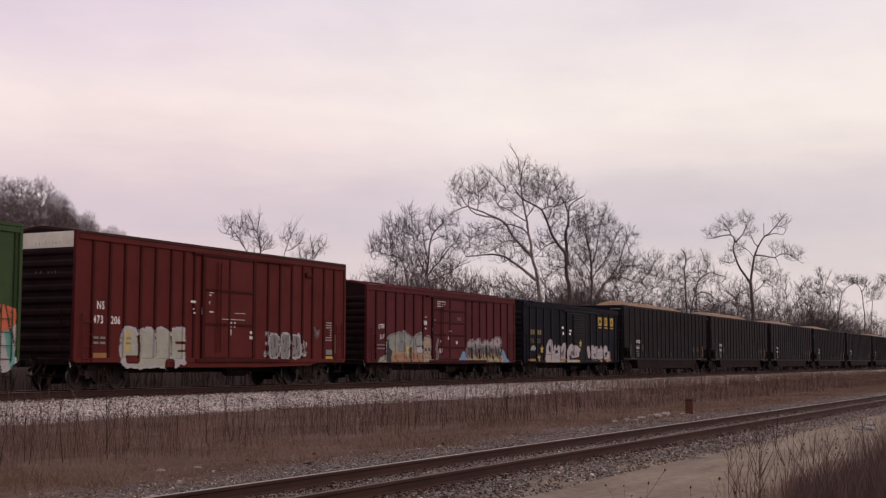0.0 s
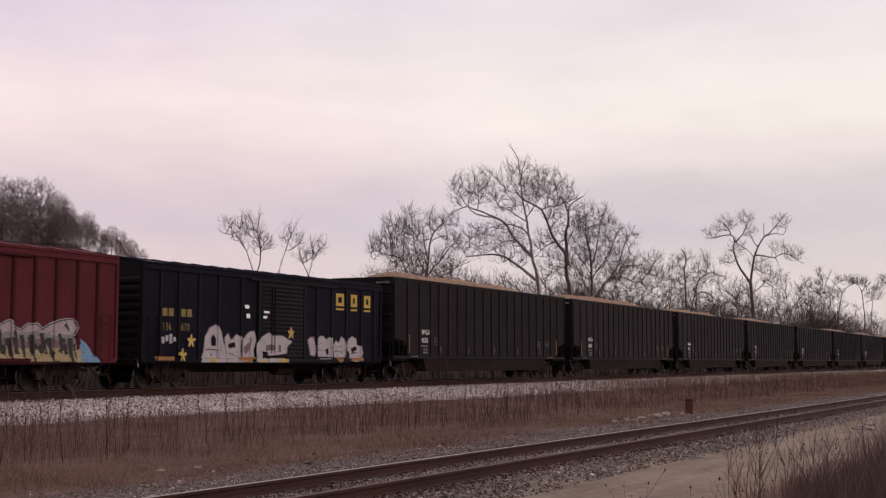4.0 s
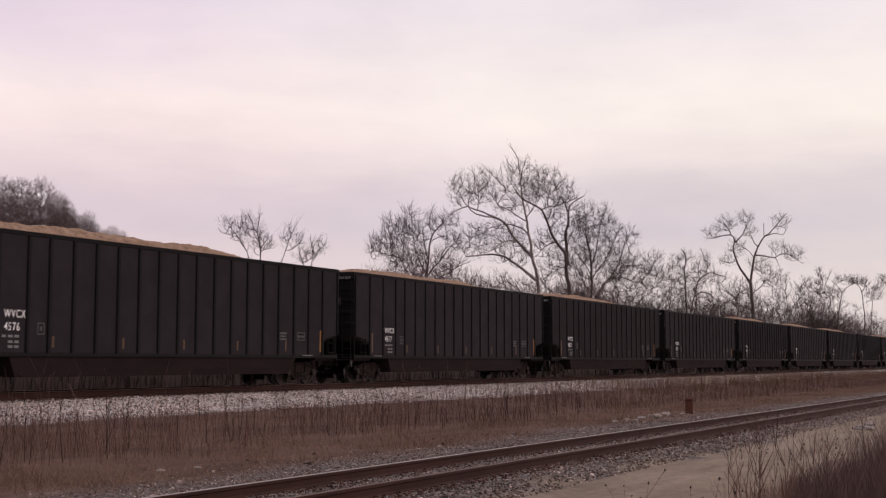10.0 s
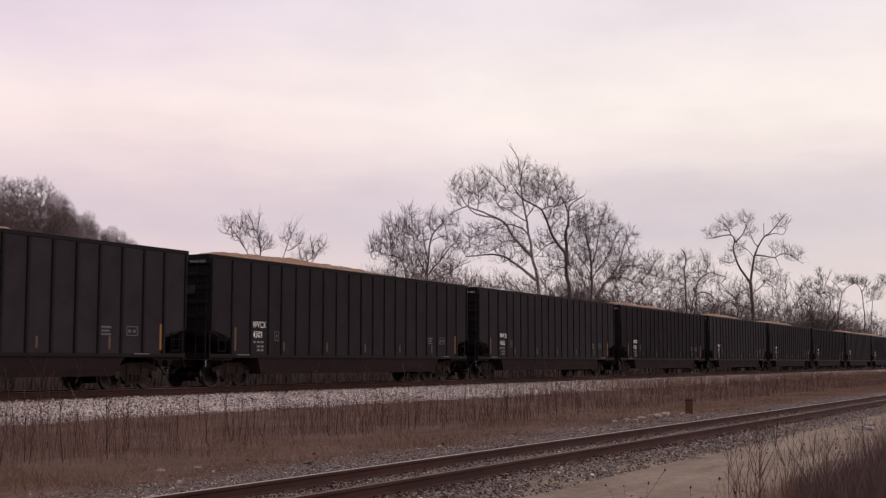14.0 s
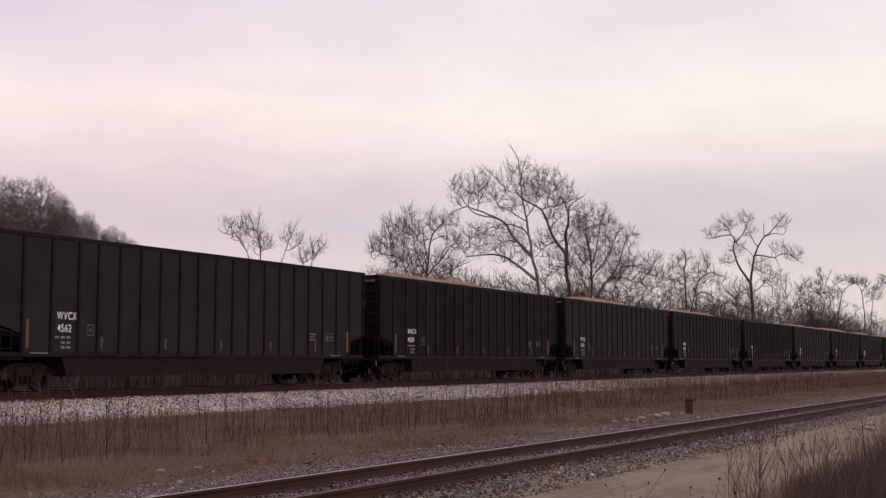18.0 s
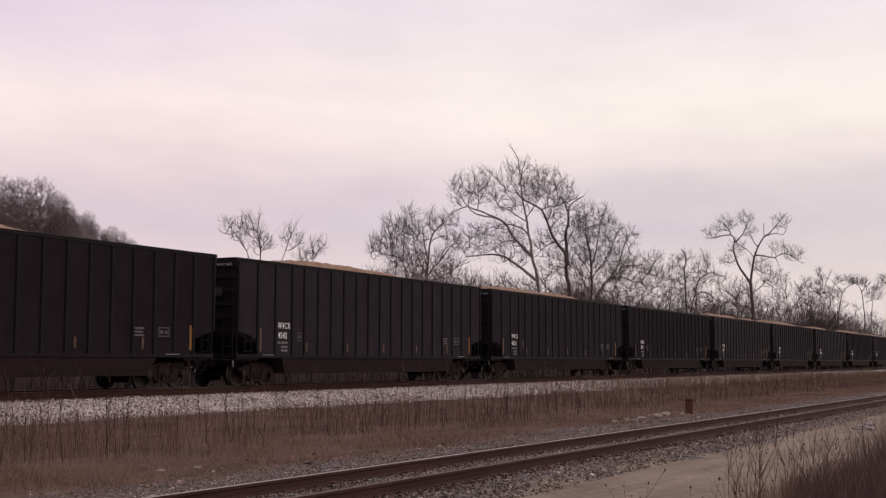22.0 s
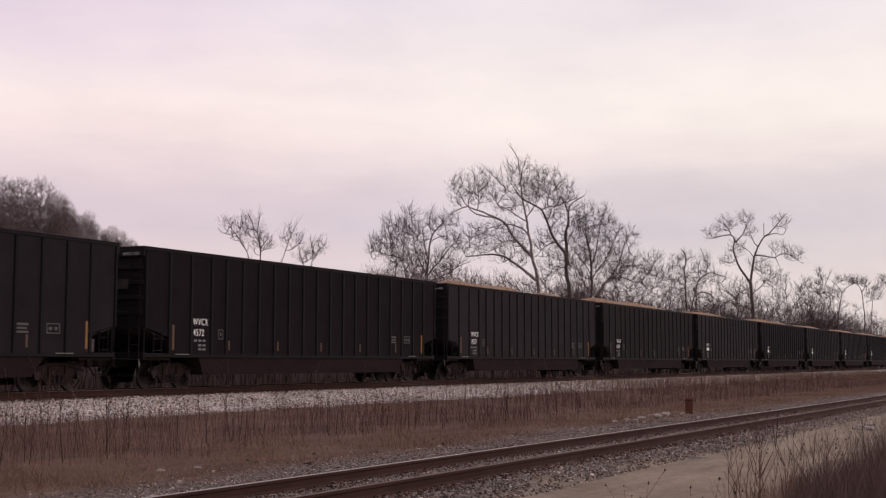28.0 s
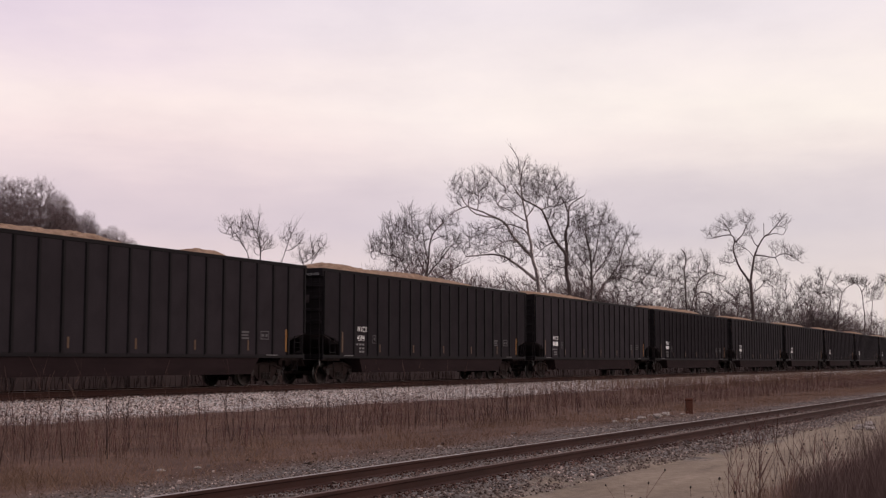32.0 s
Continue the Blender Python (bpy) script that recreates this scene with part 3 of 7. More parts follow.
stems("dead_weeds", "tall dead red-brown weeds between the tracks", x, y, RNG.uniform(0.4, 0.95, len(x)) * low, RNG.uniform(0.0035, 0.008, len(x)), 0.1, M["weed"], 0.5)
x, y = spread(330, 9, 120, 16.0, 21.5, 1.4)
x += 0.9 * np.sin(x * 1.7)
stems("dead_weeds", "scattered thick dark stalks among dead weeds", x, y, RNG.uniform(0.55, 1.2, len(x)), RNG.uniform(0.007, 0.014, len(x)), 0.08, M["stalk"], 0.6, 3)
x, y = spread(110, 9, 60, 16.0, 20.5, 1.3)
stems("dead_weeds", "sparse tall dead stalks standing over the weeds", x, y, RNG.uniform(1.0, 1.75, len(x)), RNG.uniform(0.004, 0.008, len(x)), 0.07, M["weed_pale"], 0.7, 4)
x, y = spread(76000, 9, 170, 12.0, 23.0, 1.5)
y[:30000] = 12.2 + 3.6 * RNG.random(30000)
keep = RNG.random(len(x)) < np.clip(0.2 + 0.9 * patchy(x, y, 0.6, 0.9, 4), 0, 1) * np.clip((y - 11.7) / 1.5, 0.08, 1)
x, y = x[keep], y[keep]
stems("dry_grass", "short dry tan grass beside the siding", x, y, RNG.uniform(0.07, 0.28, len(x)) * (0.35 + 1.3 * patchy(x, y, 1.1, 1.3, 6)) * np.where(y < 16.2, 1.0, 1), RNG.uniform(0.002, 0.0055, len(x)), 0.75, M["grass"], 0, 1, "grass")
x, y = 52 + 125 * RNG.random(9000) ** 1.3, RNG.uniform(20.5, 26.2, 9000)
keep = RNG.random(len(x)) < sstep(48, 80, x) * np.clip(1.25 - 0.14 * (y - 20.5), 0.2, 1)
x, y = x[keep], y[keep]
stems("dead_weeds", "brown weeds overgrowing the far ballast", x, y, RNG.uniform(0.25, 0.55, len(x)) * np.where(y > 25, 0.7, 1), RNG.uniform(0.005, 0.012, len(x)), 0.16, M["grass"], 0.6)
# the overgrown edge of the lot: bearing from the lot's corner, distance, height by bearing
a = RNG.uniform(7.0, 11.6, 4200)
r = RNG.uniform(9.5, 15.5, len(a))
top = np.interp(a, [7.0, 8.2, 9.2, 11.4], [0.040, 0.058, 0.072, 0.083])
h = (1.913 - top * r) * RNG.uniform(0.45, 1.0, len(a)) ** 0.7
x, y = r * np.cos(np.radians(a)), r * np.sin(np.radians(a))
stems("dead_brush", "dense brown dead brush at the lot's edge", x, y, h, RNG.uniform(0.0010, 0.0026, len(x)), 0.075, M["brush"], 0.8, 2)
a = np.concatenate([RNG.uniform(8.4, 11.8, 26), RNG.uniform(11.5, 14.2, 9)])
r = RNG.uniform(11.5, 16.5, len(a))
h = 1.913 - RNG.uniform(0.043, 0.070, len(a)) * r
x, y = r * np.cos(np.radians(a)), r * np.sin(np.radians(a))
stems("dead_brush", "thin tall dead stalks rising out of brush", x, y, h, RNG.uniform(0.0025, 0.0055, len(x)), 0.07, M["brush"], 0.9, 4)
a = RNG.uniform(10.2, 14.4, 13)
r = RNG.uniform(12.0, 15.0, len(a))
x, y = r * np.cos(np.radians(a)), r * np.sin(np.radians(a))
stems("dead_brush", "bold dark branching stalks at the lot's edge", x, y, 1.913 - RNG.uniform(0.045, 0.066, len(a)) * r, RNG.uniform(0.005, 0.0085, len(x)), 0.06, M["weed"], 0.9, 4)
a = 11.4 + 3.0 * RNG.random(420) ** 1.6
r = RNG.uniform(11.0, 17.0, len(a))
h = (1.913 - 0.088 * r) * RNG.uniform(0.3, 1.0, len(a)) + 0.12
x, y = r * np.cos(np.radians(a)), r * np.sin(np.radians(a))
stems("dead_brush", "low thin tan brush on the dirt lot's edge", x, y, h, RNG.uniform(0.001, 0.0024, len(x)), 0.1, M["grass"], 0.7, 2)
x = 18 + 24 * RNG.random(120)
y = RNG.uniform(0.10, 0.19, len(x)) * x
keep = y < 6
x, y = x[keep], y[keep]
stems("dead_brush", "scattered dead stalks on the lot's far edge", x, y, RNG.uniform(0.4, 0.9, len(x)), RNG.uniform(0.002, 0.005, len(x)), 0.12, M["brush"], 0.8, 3)
# the far side of the main line is overgrown too; its low light is put into the stems' dark colour
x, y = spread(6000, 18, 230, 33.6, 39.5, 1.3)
stems("dead_weeds", "dead weeds coloured dark for shade on the bank beyond the train", x, y, RNG.uniform(0.6, 1.5, len(x)), RNG.uniform(0.018, 0.035, len(x)), 0.1, M["bramble"], 0.5)


def seed_plant(x, y, height, seed, heads=9):
    """A dead knapweed: branching stems with round dark seed heads."""
    rnd = random.Random(seed)
    z0 = float(ground_z(x, y))
    p = tagged(new("seed_head_weed"), "dead branching weed with round dark seed heads", "weed", "seed head weeds")
    p.matrix_basis = pose(x, y, z0 - 0.02)
    bm = bmesh.new()
    mid = Vector((rnd.uniform(-0.08, 0.08), rnd.uniform(-0.08, 0.08), height * 0.5))
    rod(bm, (0, 0, 0), mid, 0.0035, 5, 0.0026)
    tips = []
    for i in range(heads):
        a = rnd.uniform(0, 6.28)
        st = mid * rnd.uniform(0.75, 1.0)
        k = st + Vector((math.cos(a) * 0.1, math.sin(a) * 0.1, height * rnd.uniform(0.08, 0.2)))
        t = k + Vector((math.cos(a) * rnd.uniform(0.02, 0.2), math.sin(a) * rnd.uniform(0.02, 0.2), height * rnd.uniform(0.05, 0.30)))
        rod(bm, st, k, 0.0020, 4, 0.0016)
        rod(bm, k, t, 0.0016, 4, 0.0011)
        tips.append(t)
    part("stem", bm, M["weed"], p)
    for t in tips:
        bm = bmesh.new()
        bmesh.ops.create_icosphere(bm, subdivisions=1, radius=rnd.uniform(0.0055, 0.010), matrix=Matrix.Translation(t) @ Matrix.Diagonal((1, 1, rnd.uniform(1.1, 1.6), 1)))
        part("seed_head", bm, M["seed"], p)


rnd = random.Random(3)
for i in range(15):
    r, a = rnd.uniform(8.0, 11.5), radians(rnd.uniform(14.6, 18.4))
    seed_plant(r * math.cos(a), r * math.sin(a), rnd.uniform(0.92, 1.2), i, rnd.randint(4, 7))
for i in range(12):
    r, a = rnd.uniform(12, 17), radians(rnd.uniform(9.0, 14.2))
    seed_plant(r * math.cos(a), r * math.sin(a), rnd.uniform(1.0, 1.45), 40 + i, rnd.randint(3, 5))


# a rusty stub post and rubble beside the siding
def make_post():
    x, y = 45.4, 13.0
    z = float(ground_z(x, y))
    p = tagged(new("stub_post"), "short rusted red-brown steel stub post", "post")
    p.matrix_basis = pose(x, y, z, 0, 2, 20)
    part("shaft", boxes((-0.13, 0.13, -0.13, 0.13, -0.1, 0.46), bevel=0.015), M["post"], p)
    part("cap", boxes((-0.145, 0.15, -0.145, 0.145, 0.45, 0.56), bevel=0.03), M["post"], p)


make_post()


def rubble(x, y, size, seed, mat, label):
    rnd = random.Random(seed)
    bm = bmesh.new()
    bmesh.ops.create_icosphere(bm, subdivisions=2, radius=size)
    for v in bm.verts:
        v.co *= 1 + 0.35 * noise.noise(v.co * (1.6 / size) + Vector((seed, 0, 0)))
        v.co += Vector((noise.noise(v.co * (4 / size) + Vector((0, seed, 3))), noise.noise(v.co * (4 / size) + Vector((7, seed, 0))), 0)) * size * 0.25
        v.co.z *= 0.42
    o = part("rubble_stone", bm, mat, None)
    tagged(o, label, "stone", "rubble stones")
    o.matrix_basis = pose(x, y, float(ground_z(x, y)) + size * 0.2, 0, 0, rnd.uniform(0, 360))


M["pale_stone"] = material("pale_broken_concrete", (0.18, 0.155, 0.138), (0.34, 0.30, 0.27), 0.95, 0, 3, 30, 0.4, 0.02)
M["dark_stone"] = material("dark_broken_stone", (0.06, 0.05, 0.047), (0.14, 0.12, 0.115), 0.95, 0, 3, 30, 0.4, 0.02)
for i, (x, y, s, m) in enumerate(((43.4, 13.3, 0.30, 0), (42.2, 13.2, 0.24, 0), (40.8, 13.3, 0.22, 0), (39.2, 13.0, 0.20, 0), (41.6, 13.6, 0.16, 1), (44.6, 13.0, 0.16, 0), (43.0, 13.7, 0.15, 0), (41.2, 12.9, 0.13, 1), (40.1, 13.6, 0.15, 0), (38.4, 13.4, 0.14, 0), (42.7, 12.8, 0.12, 1), (44.0, 13.5, 0.14, 1), (37.6, 13.1, 0.12, 0), (50.5, 13.3, 0.14, 1), (52.8, 13.0, 0.12, 1), (16.9, 13.9, 0.11, 0), (17.5, 13.6, 0.09, 0), (40.9, 6.4, 0.22, 0), (42.4, 6.5, 0.28, 0), (43.5, 6.4, 0.24, 0), (41.6, 6.1, 0.26, 0), (44.6, 6.6, 0.22, 0), (40.2, 5.9, 0.2, 0), (25.2, 12.9, 0.09, 0), (30.0, 13.2, 0.12, 1))):
    rubble(x, y, s * 0.72, i, M["dark_stone"] if m else M["pale_stone"], "dark broken stone beside the siding" if m else "pale chunk of broken concrete beside the siding")


# ---- the train ----
# Cars stand at their places along x at the clip's reference moment; travel(t) is how far the train has come since then.
def travel(t):
    t -= 9.0
    return 7.9185 * t + 0.0065 * t * t + 0.0004 * t ** 3 / 6


MOVING = []       # (thing, its x at the reference moment, y, z)
WHEELSETS = []    # (wheelset, its pose in its truck)
TEXTS = {}


def lettering(words, height, mat, parent, x, y, z, name="lettering", face="side", label="", stretch=1.0):
    """Built-in font letters as a thin raised mesh; face: side looks to -y, end looks to -x."""
    key = (words, round(height, 3), mat.name, stretch)
    if key not in TEXTS:
        c = bpy.data.curves.new("lettering", "FONT")
        c.body, c.size, c.extrude, c.resolution_u = words, height / 0.70, 0.002, 3
        c.offset, c.space_character = 0.0005, 1.22
        tmp = new("lettering", c)
        me = bpy.data.meshes.new_from_object(tmp.evaluated_get(bpy.context.evaluated_depsgraph_get()))
        bpy.data.objects.remove(tmp)
        me.transform(Matrix.Diagonal((stretch, 1, 1, 1)))
        me.materials.clear()
        me.materials.append(mat)
        TEXTS[key] = me
    o = new(name, TEXTS[key])
    o.parent = parent
    o.matrix_basis = pose(x, y, z, 90, 0, 0 if face == "side" else -90)
    if label:
        o["label"] = label
    return o


def bars(name, parent, mat, rows, label=""):
    """Small unreadable print as plain raised bars: rows of x0, x1, y, z0, z1."""
    bm = bmesh.new()
    for x0, x1, y, z0, z1 in rows:
        box(bm, x0, x1, y - 0.004, y + 0.004, z0, z1)
    o = part(name, bm, mat, parent, label)
    if len(rows) > 1:
        tagged(o, kind="stuff")
    return o


def wheelset_bm():
    bm = bmesh.new()
    rod(bm, (0, -1.08, 0), (0, 1.08, 0), 0.075, 10)
    for s in (-1, 1):
        y = s * 0.7525
        prof = [(0.09, 0.05), (0.30, 0.012), (0.37, 0.02), (0.385, 0.065), (0.455, 0.068), (0.46, -0.02), (0.485, -0.045), (0.47, -0.065), (0.37, -0.06), (0.31, -0.02), (0.09, -0.06)]
        rings = []
        for i in range(18):
            a = i / 18 * 2 * math.pi
            rings.append([bm.verts.new((r * math.cos(a), y + s * d, r * math.sin(a))) for r, d in prof])
        for i in range(18):
            p, q = rings[i], rings[(i + 1) % 18]
            for j in range(len(prof) - 1):
                f = bm.faces.new((p[j], p[j + 1], q[j + 1], q[j]))
                f.material_index = 1 if j in (4, 5) else 0
        for i in range(3):                      # plate lugs: the turning can be seen
            a = i * 2.094
            box(bm, 0.2 * math.cos(a) - 0.03, 0.2 * math.cos(a) + 0.03, y + s * 0.01, y + s * 0.045, 0.2 * math.sin(a) - 0.03, 0.2 * math.sin(a) + 0.03)
        rod(bm, (0, s * 1.0, 0), (0, s * 1.16, 0), 0.105, 10)
        for i in range(3):
            a = i * 2.094 + 0.5
            rod(bm, (0.06 * math.cos(a), s * 1.15, 0.06 * math.sin(a)), (0.06 * math.cos(a), s * 1.175, 0.06 * math.sin(a)), 0.018, 6)
    bmesh.ops.recalc_face_normals(bm, faces=bm.faces[:])
    return bm


WHEEL_R, AXLE = 0.46, 0.89


def truck(parent, x):
    """A three-piece freight truck on the rails."""
    t = part("truck", boxes((-0.17, 0.17, -0.98, 0.98, 0.46, 0.74), (-0.30, 0.30, -0.32, 0.32, 0.70, 0.88), bevel=0.02), M["iron"], parent)
    t.matrix_basis = pose(x, 0, 0)
    frame_outline = [(-1.16, 0.62), (-1.12, 0.70), (-0.70, 0.74), (-0.42, 0.84), (0.42, 0.84), (0.70, 0.74), (1.12, 0.70), (1.16, 0.62), (1.06, 0.54), (0.74, 0.50), (0.45, 0.22), (-0.45, 0.22), (-0.74, 0.50), (-1.06, 0.54)]
    for s in (-1, 1):
        bm = bmesh.new()
        prism(bm, frame_outline, s * 1.0, s * 1.09)
        prism(bm, [(-0.95, 0.72), (-0.40, 0.88), (0.40, 0.88), (0.95, 0.72), (0.95, 0.66), (0.36, 0.80), (-0.36, 0.80), (-0.95, 0.66)], s * 0.94, s * 1.14)
        prism(bm, [(-0.5, 0.26), (0.5, 0.26), (0.44, 0.19), (-0.44, 0.19)], s * 0.94, s * 1.14)
        box(bm, -0.40, -0.30, s * 0.95, s * 1.13, 0.24, 0.82)
        box(bm, 0.30, 0.40, s * 0.95, s * 1.13, 0.24, 0.82)
        part("side_frame", bm, M["iron"], t)
        bm = bmesh.new()
        for dx in (-0.19, 0.0, 0.19):
            for k in range(5):
                rod(bm, (dx, s * 1.12, 0.28 + k * 0.048), (dx, s * 1.12, 0.305 + k * 0.048), 0.075, 9)
        part("spring_nest", bm, M["wheel"], t)
        for e in (-1, 1):
            part("bearing_adapter", boxes((e * AXLE - 0.13, e * AXLE + 0.13, s * 0.97, s * 1.15, 0.47, 0.62), bevel=0.02), M["wheel"], t)
    for e in (-1, 1):
        w = part("wheelset", wheelset_bm(), [M["wheel"], M["tread"]], t)
        w.matrix_basis = pose(e * AXLE, 0, WHEEL_R)
    part("brake_beam", boxes((-0.52, -0.44, -0.75, 0.75, 0.36, 0.44), (0.44, 0.52, -0.75, 0.75, 0.36, 0.44), (-0.5, 0.5, -0.05, 0.05, 0.38, 0.42)), M["iron"], t)
    return t


def coupler(parent, x, s):
    """Drawbar, knuckle, cut lever and hanging air hose at one end; s: the way that end faces."""
    bm = boxes((min(x, x + s * 0.5), max(x, x + s * 0.5), -0.09, 0.09, 0.78, 0.94), (x + s * 0.42 - 0.14, x + s * 0.42 + 0.14, -0.18, 0.16, 0.74, 0.99), bevel=0.025)
    prism(bm, [(x + s * 0.5, 0.76), (x + s * 0.66, 0.78), (x + s * 0.66, 0.95), (x + s * 0.5, 0.97)], 0.02, 0.16)
    c = part("coupler", bm, M["iron"], parent)
    bm = bmesh.new()
    rod(bm, (x + s * 0.05, -1.45, 0.98), (x + s * 0.12, -0.2, 1.02), 0.016, 6)
    rod(bm, (x + s * 0.05, -1.45, 0.98), (x + s * 0.10, -1.52, 0.72), 0.016, 6)
    # bright steel on the leading end's lever paints a glint at the coupler
    part("cut_lever", bm, M["tread"] if s < 0 else M["iron"], c)
    bm = bmesh.new()
    pts = [(x + s * 0.1, -0.35, 0.80), (x + s * 0.28, -0.36, 0.62), (x + s * 0.45, -0.34, 0.46), (x + s * 0.62, -0.30, 0.50)]
    for a, b in zip(pts, pts[1:]):
        rod(bm, a, b, 0.028, 7)
    part("air_hose", bm, M["iron"], c)


def ladder(parent, x, y, z0, z1, width, out, mat, along="x", step=0.38, name="ladder"):
    """Rungs and stiles on a side (along x) or an end (along y); out: the way that it stands off."""
    bm = bmesh.new()
    P = (lambda a, o, z: (x + a, y + o, z)) if along == "x" else (lambda a, o, z: (x + o, y + a, z))
    for a in (0, width):
        rod(bm, P(a, out * 0.07, z0), P(a, out * 0.07, z1), 0.018, 6)
    z = z0 + 0.08
    while z < z1:
        rod(bm, P(0, out * 0.09, z), P(width, out * 0.09, z), 0.013, 6)
        z += step
    for z in (z0 + 0.1, z1 - 0.1):
        for a in (0, width):
            rod(bm, P(a, out * 0.07, z), P(a, -out * 0.01, z), 0.015, 6)
    return part(name, bm, mat, parent)


# -- wood chip gondola; its own x = 0 is the body's middle
GL, GTOP, GBOT, GW = 20.66, 4.67, 1.12, CAR_SIDE


def side_outline():
    """The side sheet, cut away low down at both ends over the platforms."""
    h = GL / 2
    return [(-h, GTOP), (h, GTOP), (h, 2.02), (h - 0.55, 1.92), (h - 1.28, 1.70), (h - 1.28, GBOT), (-h + 1.28, GBOT), (-h + 1.28, 1.70), (-h + 0.55, 1.92), (-h, 2.02)]


def gondola_base():
    g = new("wood_chip_gondola")
    h = GL / 2
    for s in (-1, 1):
        bm = bmesh.new()
        prism(bm, side_outline(), s * (GW - 0.03), s * (GW - 0.02))
        part("side_sheet", bm, M["gon"], g)
        part("top_chord", boxes((-h - 0.02, h + 0.02, s * (GW - 0.13), s * GW, GTOP - 0.10, GTOP + 0.03), bevel=0.012), M["gon_post"], g)
        part("side_sill", boxes((-h, h, s * (GW - 0.12), s * (GW - 0.02), GBOT - 0.07, GBOT + 0.07), bevel=0.008), M["gon_post"], g)
    post = None
    bays = [1.28] + [2.57 + 0.995 * i - 0.14 * (i != 1) * (1 - float(sstep(15.5, 19.5, 2.57 + 0.995 * i))) for i in range(18)]
    xs = [-h + 0.06] + [-h + b for b in bays] + [h - 0.06]
    for s in (-1, 1):
        for i, x in enumerate(xs):
            z0 = 2.02 if i in (0, len(xs) - 1) else GBOT + 0.06
            if post is None or i in (0, 1, 2, len(xs) - 1):
                bm = bmesh.new()
                w = 0.05 if i in (0, len(xs) - 1) else 0.066
                vs = [(-w, GW - 0.022), (w, GW - 0.022), (w * 0.7, GW + 0.035), (-w * 0.7, GW + 0.035)]
                a = [bm.verts.new((p, s * q, z0)) for p, q in vs]
                b = [bm.verts.new((p, s * q, GTOP - 0.1)) for p, q in vs]
                for k in range(4):
                    bm.faces.new((a[k], a[(k + 1) % 4], b[(k + 1) % 4], b[k]))
                bm.faces.new(a), bm.faces.new(b)
                bmesh.ops.recalc_face_normals(bm, faces=bm.faces[:])
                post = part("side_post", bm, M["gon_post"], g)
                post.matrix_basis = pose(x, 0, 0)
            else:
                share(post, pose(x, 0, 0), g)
        post = None
    for e in (-1, 1):
        bm = bmesh.new()
        x0, x1 = e * h, e * (h - 1.5)
        prism(bm, [(x0, GTOP), (x0 - e * 0.05, GTOP), (x0 - e * 0.05, 2.0), (x0, 2.0)], -GW + 0.06, GW - 0.06)
        part("end_sheet", bm, M["gon_end"], g)
        # the slope sheet runs down to the tub
        bm = bmesh.new()
        prism(bm, [(x0 - e * 0.004, 1.997), (x0 - e * 0.06, 1.997), (e * (h - 3.1), GBOT), (e * (h - 3.04), GBOT)], -GW + 0.06, GW - 0.06)
        part("slope_sheet", bm, M["slope"], g)
        bm = bmesh.new()
        for z in (2.5, 3.0, 3.5, 4.0):
            box(bm, x0, x0 + e * 0.07, -GW + 0.08, GW - 0.08, z - 0.07, z + 0.07, bevel=0.02)
        part("end_rib", bm, M["gon_end"], g)
        part("end_chord", boxes((min(x0, x0 + e * 0.1), max(x0, x0 + e * 0.1), -GW, GW, GTOP - 0.31, GTOP + 0.03), bevel=0.012), M["gon_post"], g)
        part("end_platform", boxes((min(x0, x1), max(x0, x1), -GW + 0.13, GW - 0.13, GBOT - 0.16, GBOT - 0.02)), M["iron"], g)
        part("end_sill", boxes((min(x0 - e * 0.12, x0), max(x0 - e * 0.12, x0), -GW + 0.02, GW - 0.02, GBOT - 0.12, GBOT + 0.10), bevel=0.01), M["gon_post"], g)
        for y in (-GW + 0.09, GW - 0.09):
            part("corner_brace", rod(bmesh.new(), (x0 - e * 0.1, y, GBOT), (x0 - e * 0.1, y, 2.05), 0.03, 6), M["gon_post"], g)
        ladder(g, x0 - e * 0.62 - 0.2, -GW + 0.02, 1.2, 1.9, 0.4, -1, M["gon_post"])
        ladder(g, x0, -GW + 0.15, 1.0, 4.5, 0.42, e, M["gon_end"], "y")
        coupler(g, x0, e)
        bm = bmesh.new()
        rod(bm, (x0 - e * 0.45, -GW + 0.05, GBOT), (x0 - e * 0.45, -GW + 0.05, 0.62), 0.014, 6)
        rod(bm, (x0 - e * 0.85, -GW + 0.05, GBOT), (x0 - e * 0.85, -GW + 0.05, 0.62), 0.014, 6)
        rod(bm, (x0 - e * 0.45, -GW + 0.05, 0.62), (x0 - e * 0.85, -GW + 0.05, 0.62), 0.014, 6)
        part("sill_step", bm, M["gon_post"], g)
        truck(g, e * (h - 1.98))
    bm = bmesh.new()
    prism(bm, [(-h + 2.95, GBOT - 0.02), (h - 2.95, GBOT - 0.02), (h - 3.5, 0.46), (-h + 3.2, 0.46)], -GW + 0.06, GW - 0.06)
    part("tub", bm, M["tub"], g, "dusty dark steel tub slung between the trucks")
    part("tub_rib", boxes((-h + 3.4, h - 3.7, -GW + 0.02, -GW + 0.065, 0.455, 0.53)), M["tub"], g)
    part("center_sill", boxes((-h, h, -0.3, 0.3, 0.72, 1.04)), M["iron"], g)
    # brake wheel on the leading end
    bm = bmesh.new()
    for i in range(16):
        a, b = i / 16 * 6.2832, (i + 1) / 16 * 6.2832
        rod(bm, (-h - 0.16, 0.55 + 0.27 * math.cos(a), 3.25 + 0.27 * math.sin(a)), (-h - 0.16, 0.55 + 0.27 * math.cos(b), 3.25 + 0.27 * math.sin(b)), 0.018, 5)
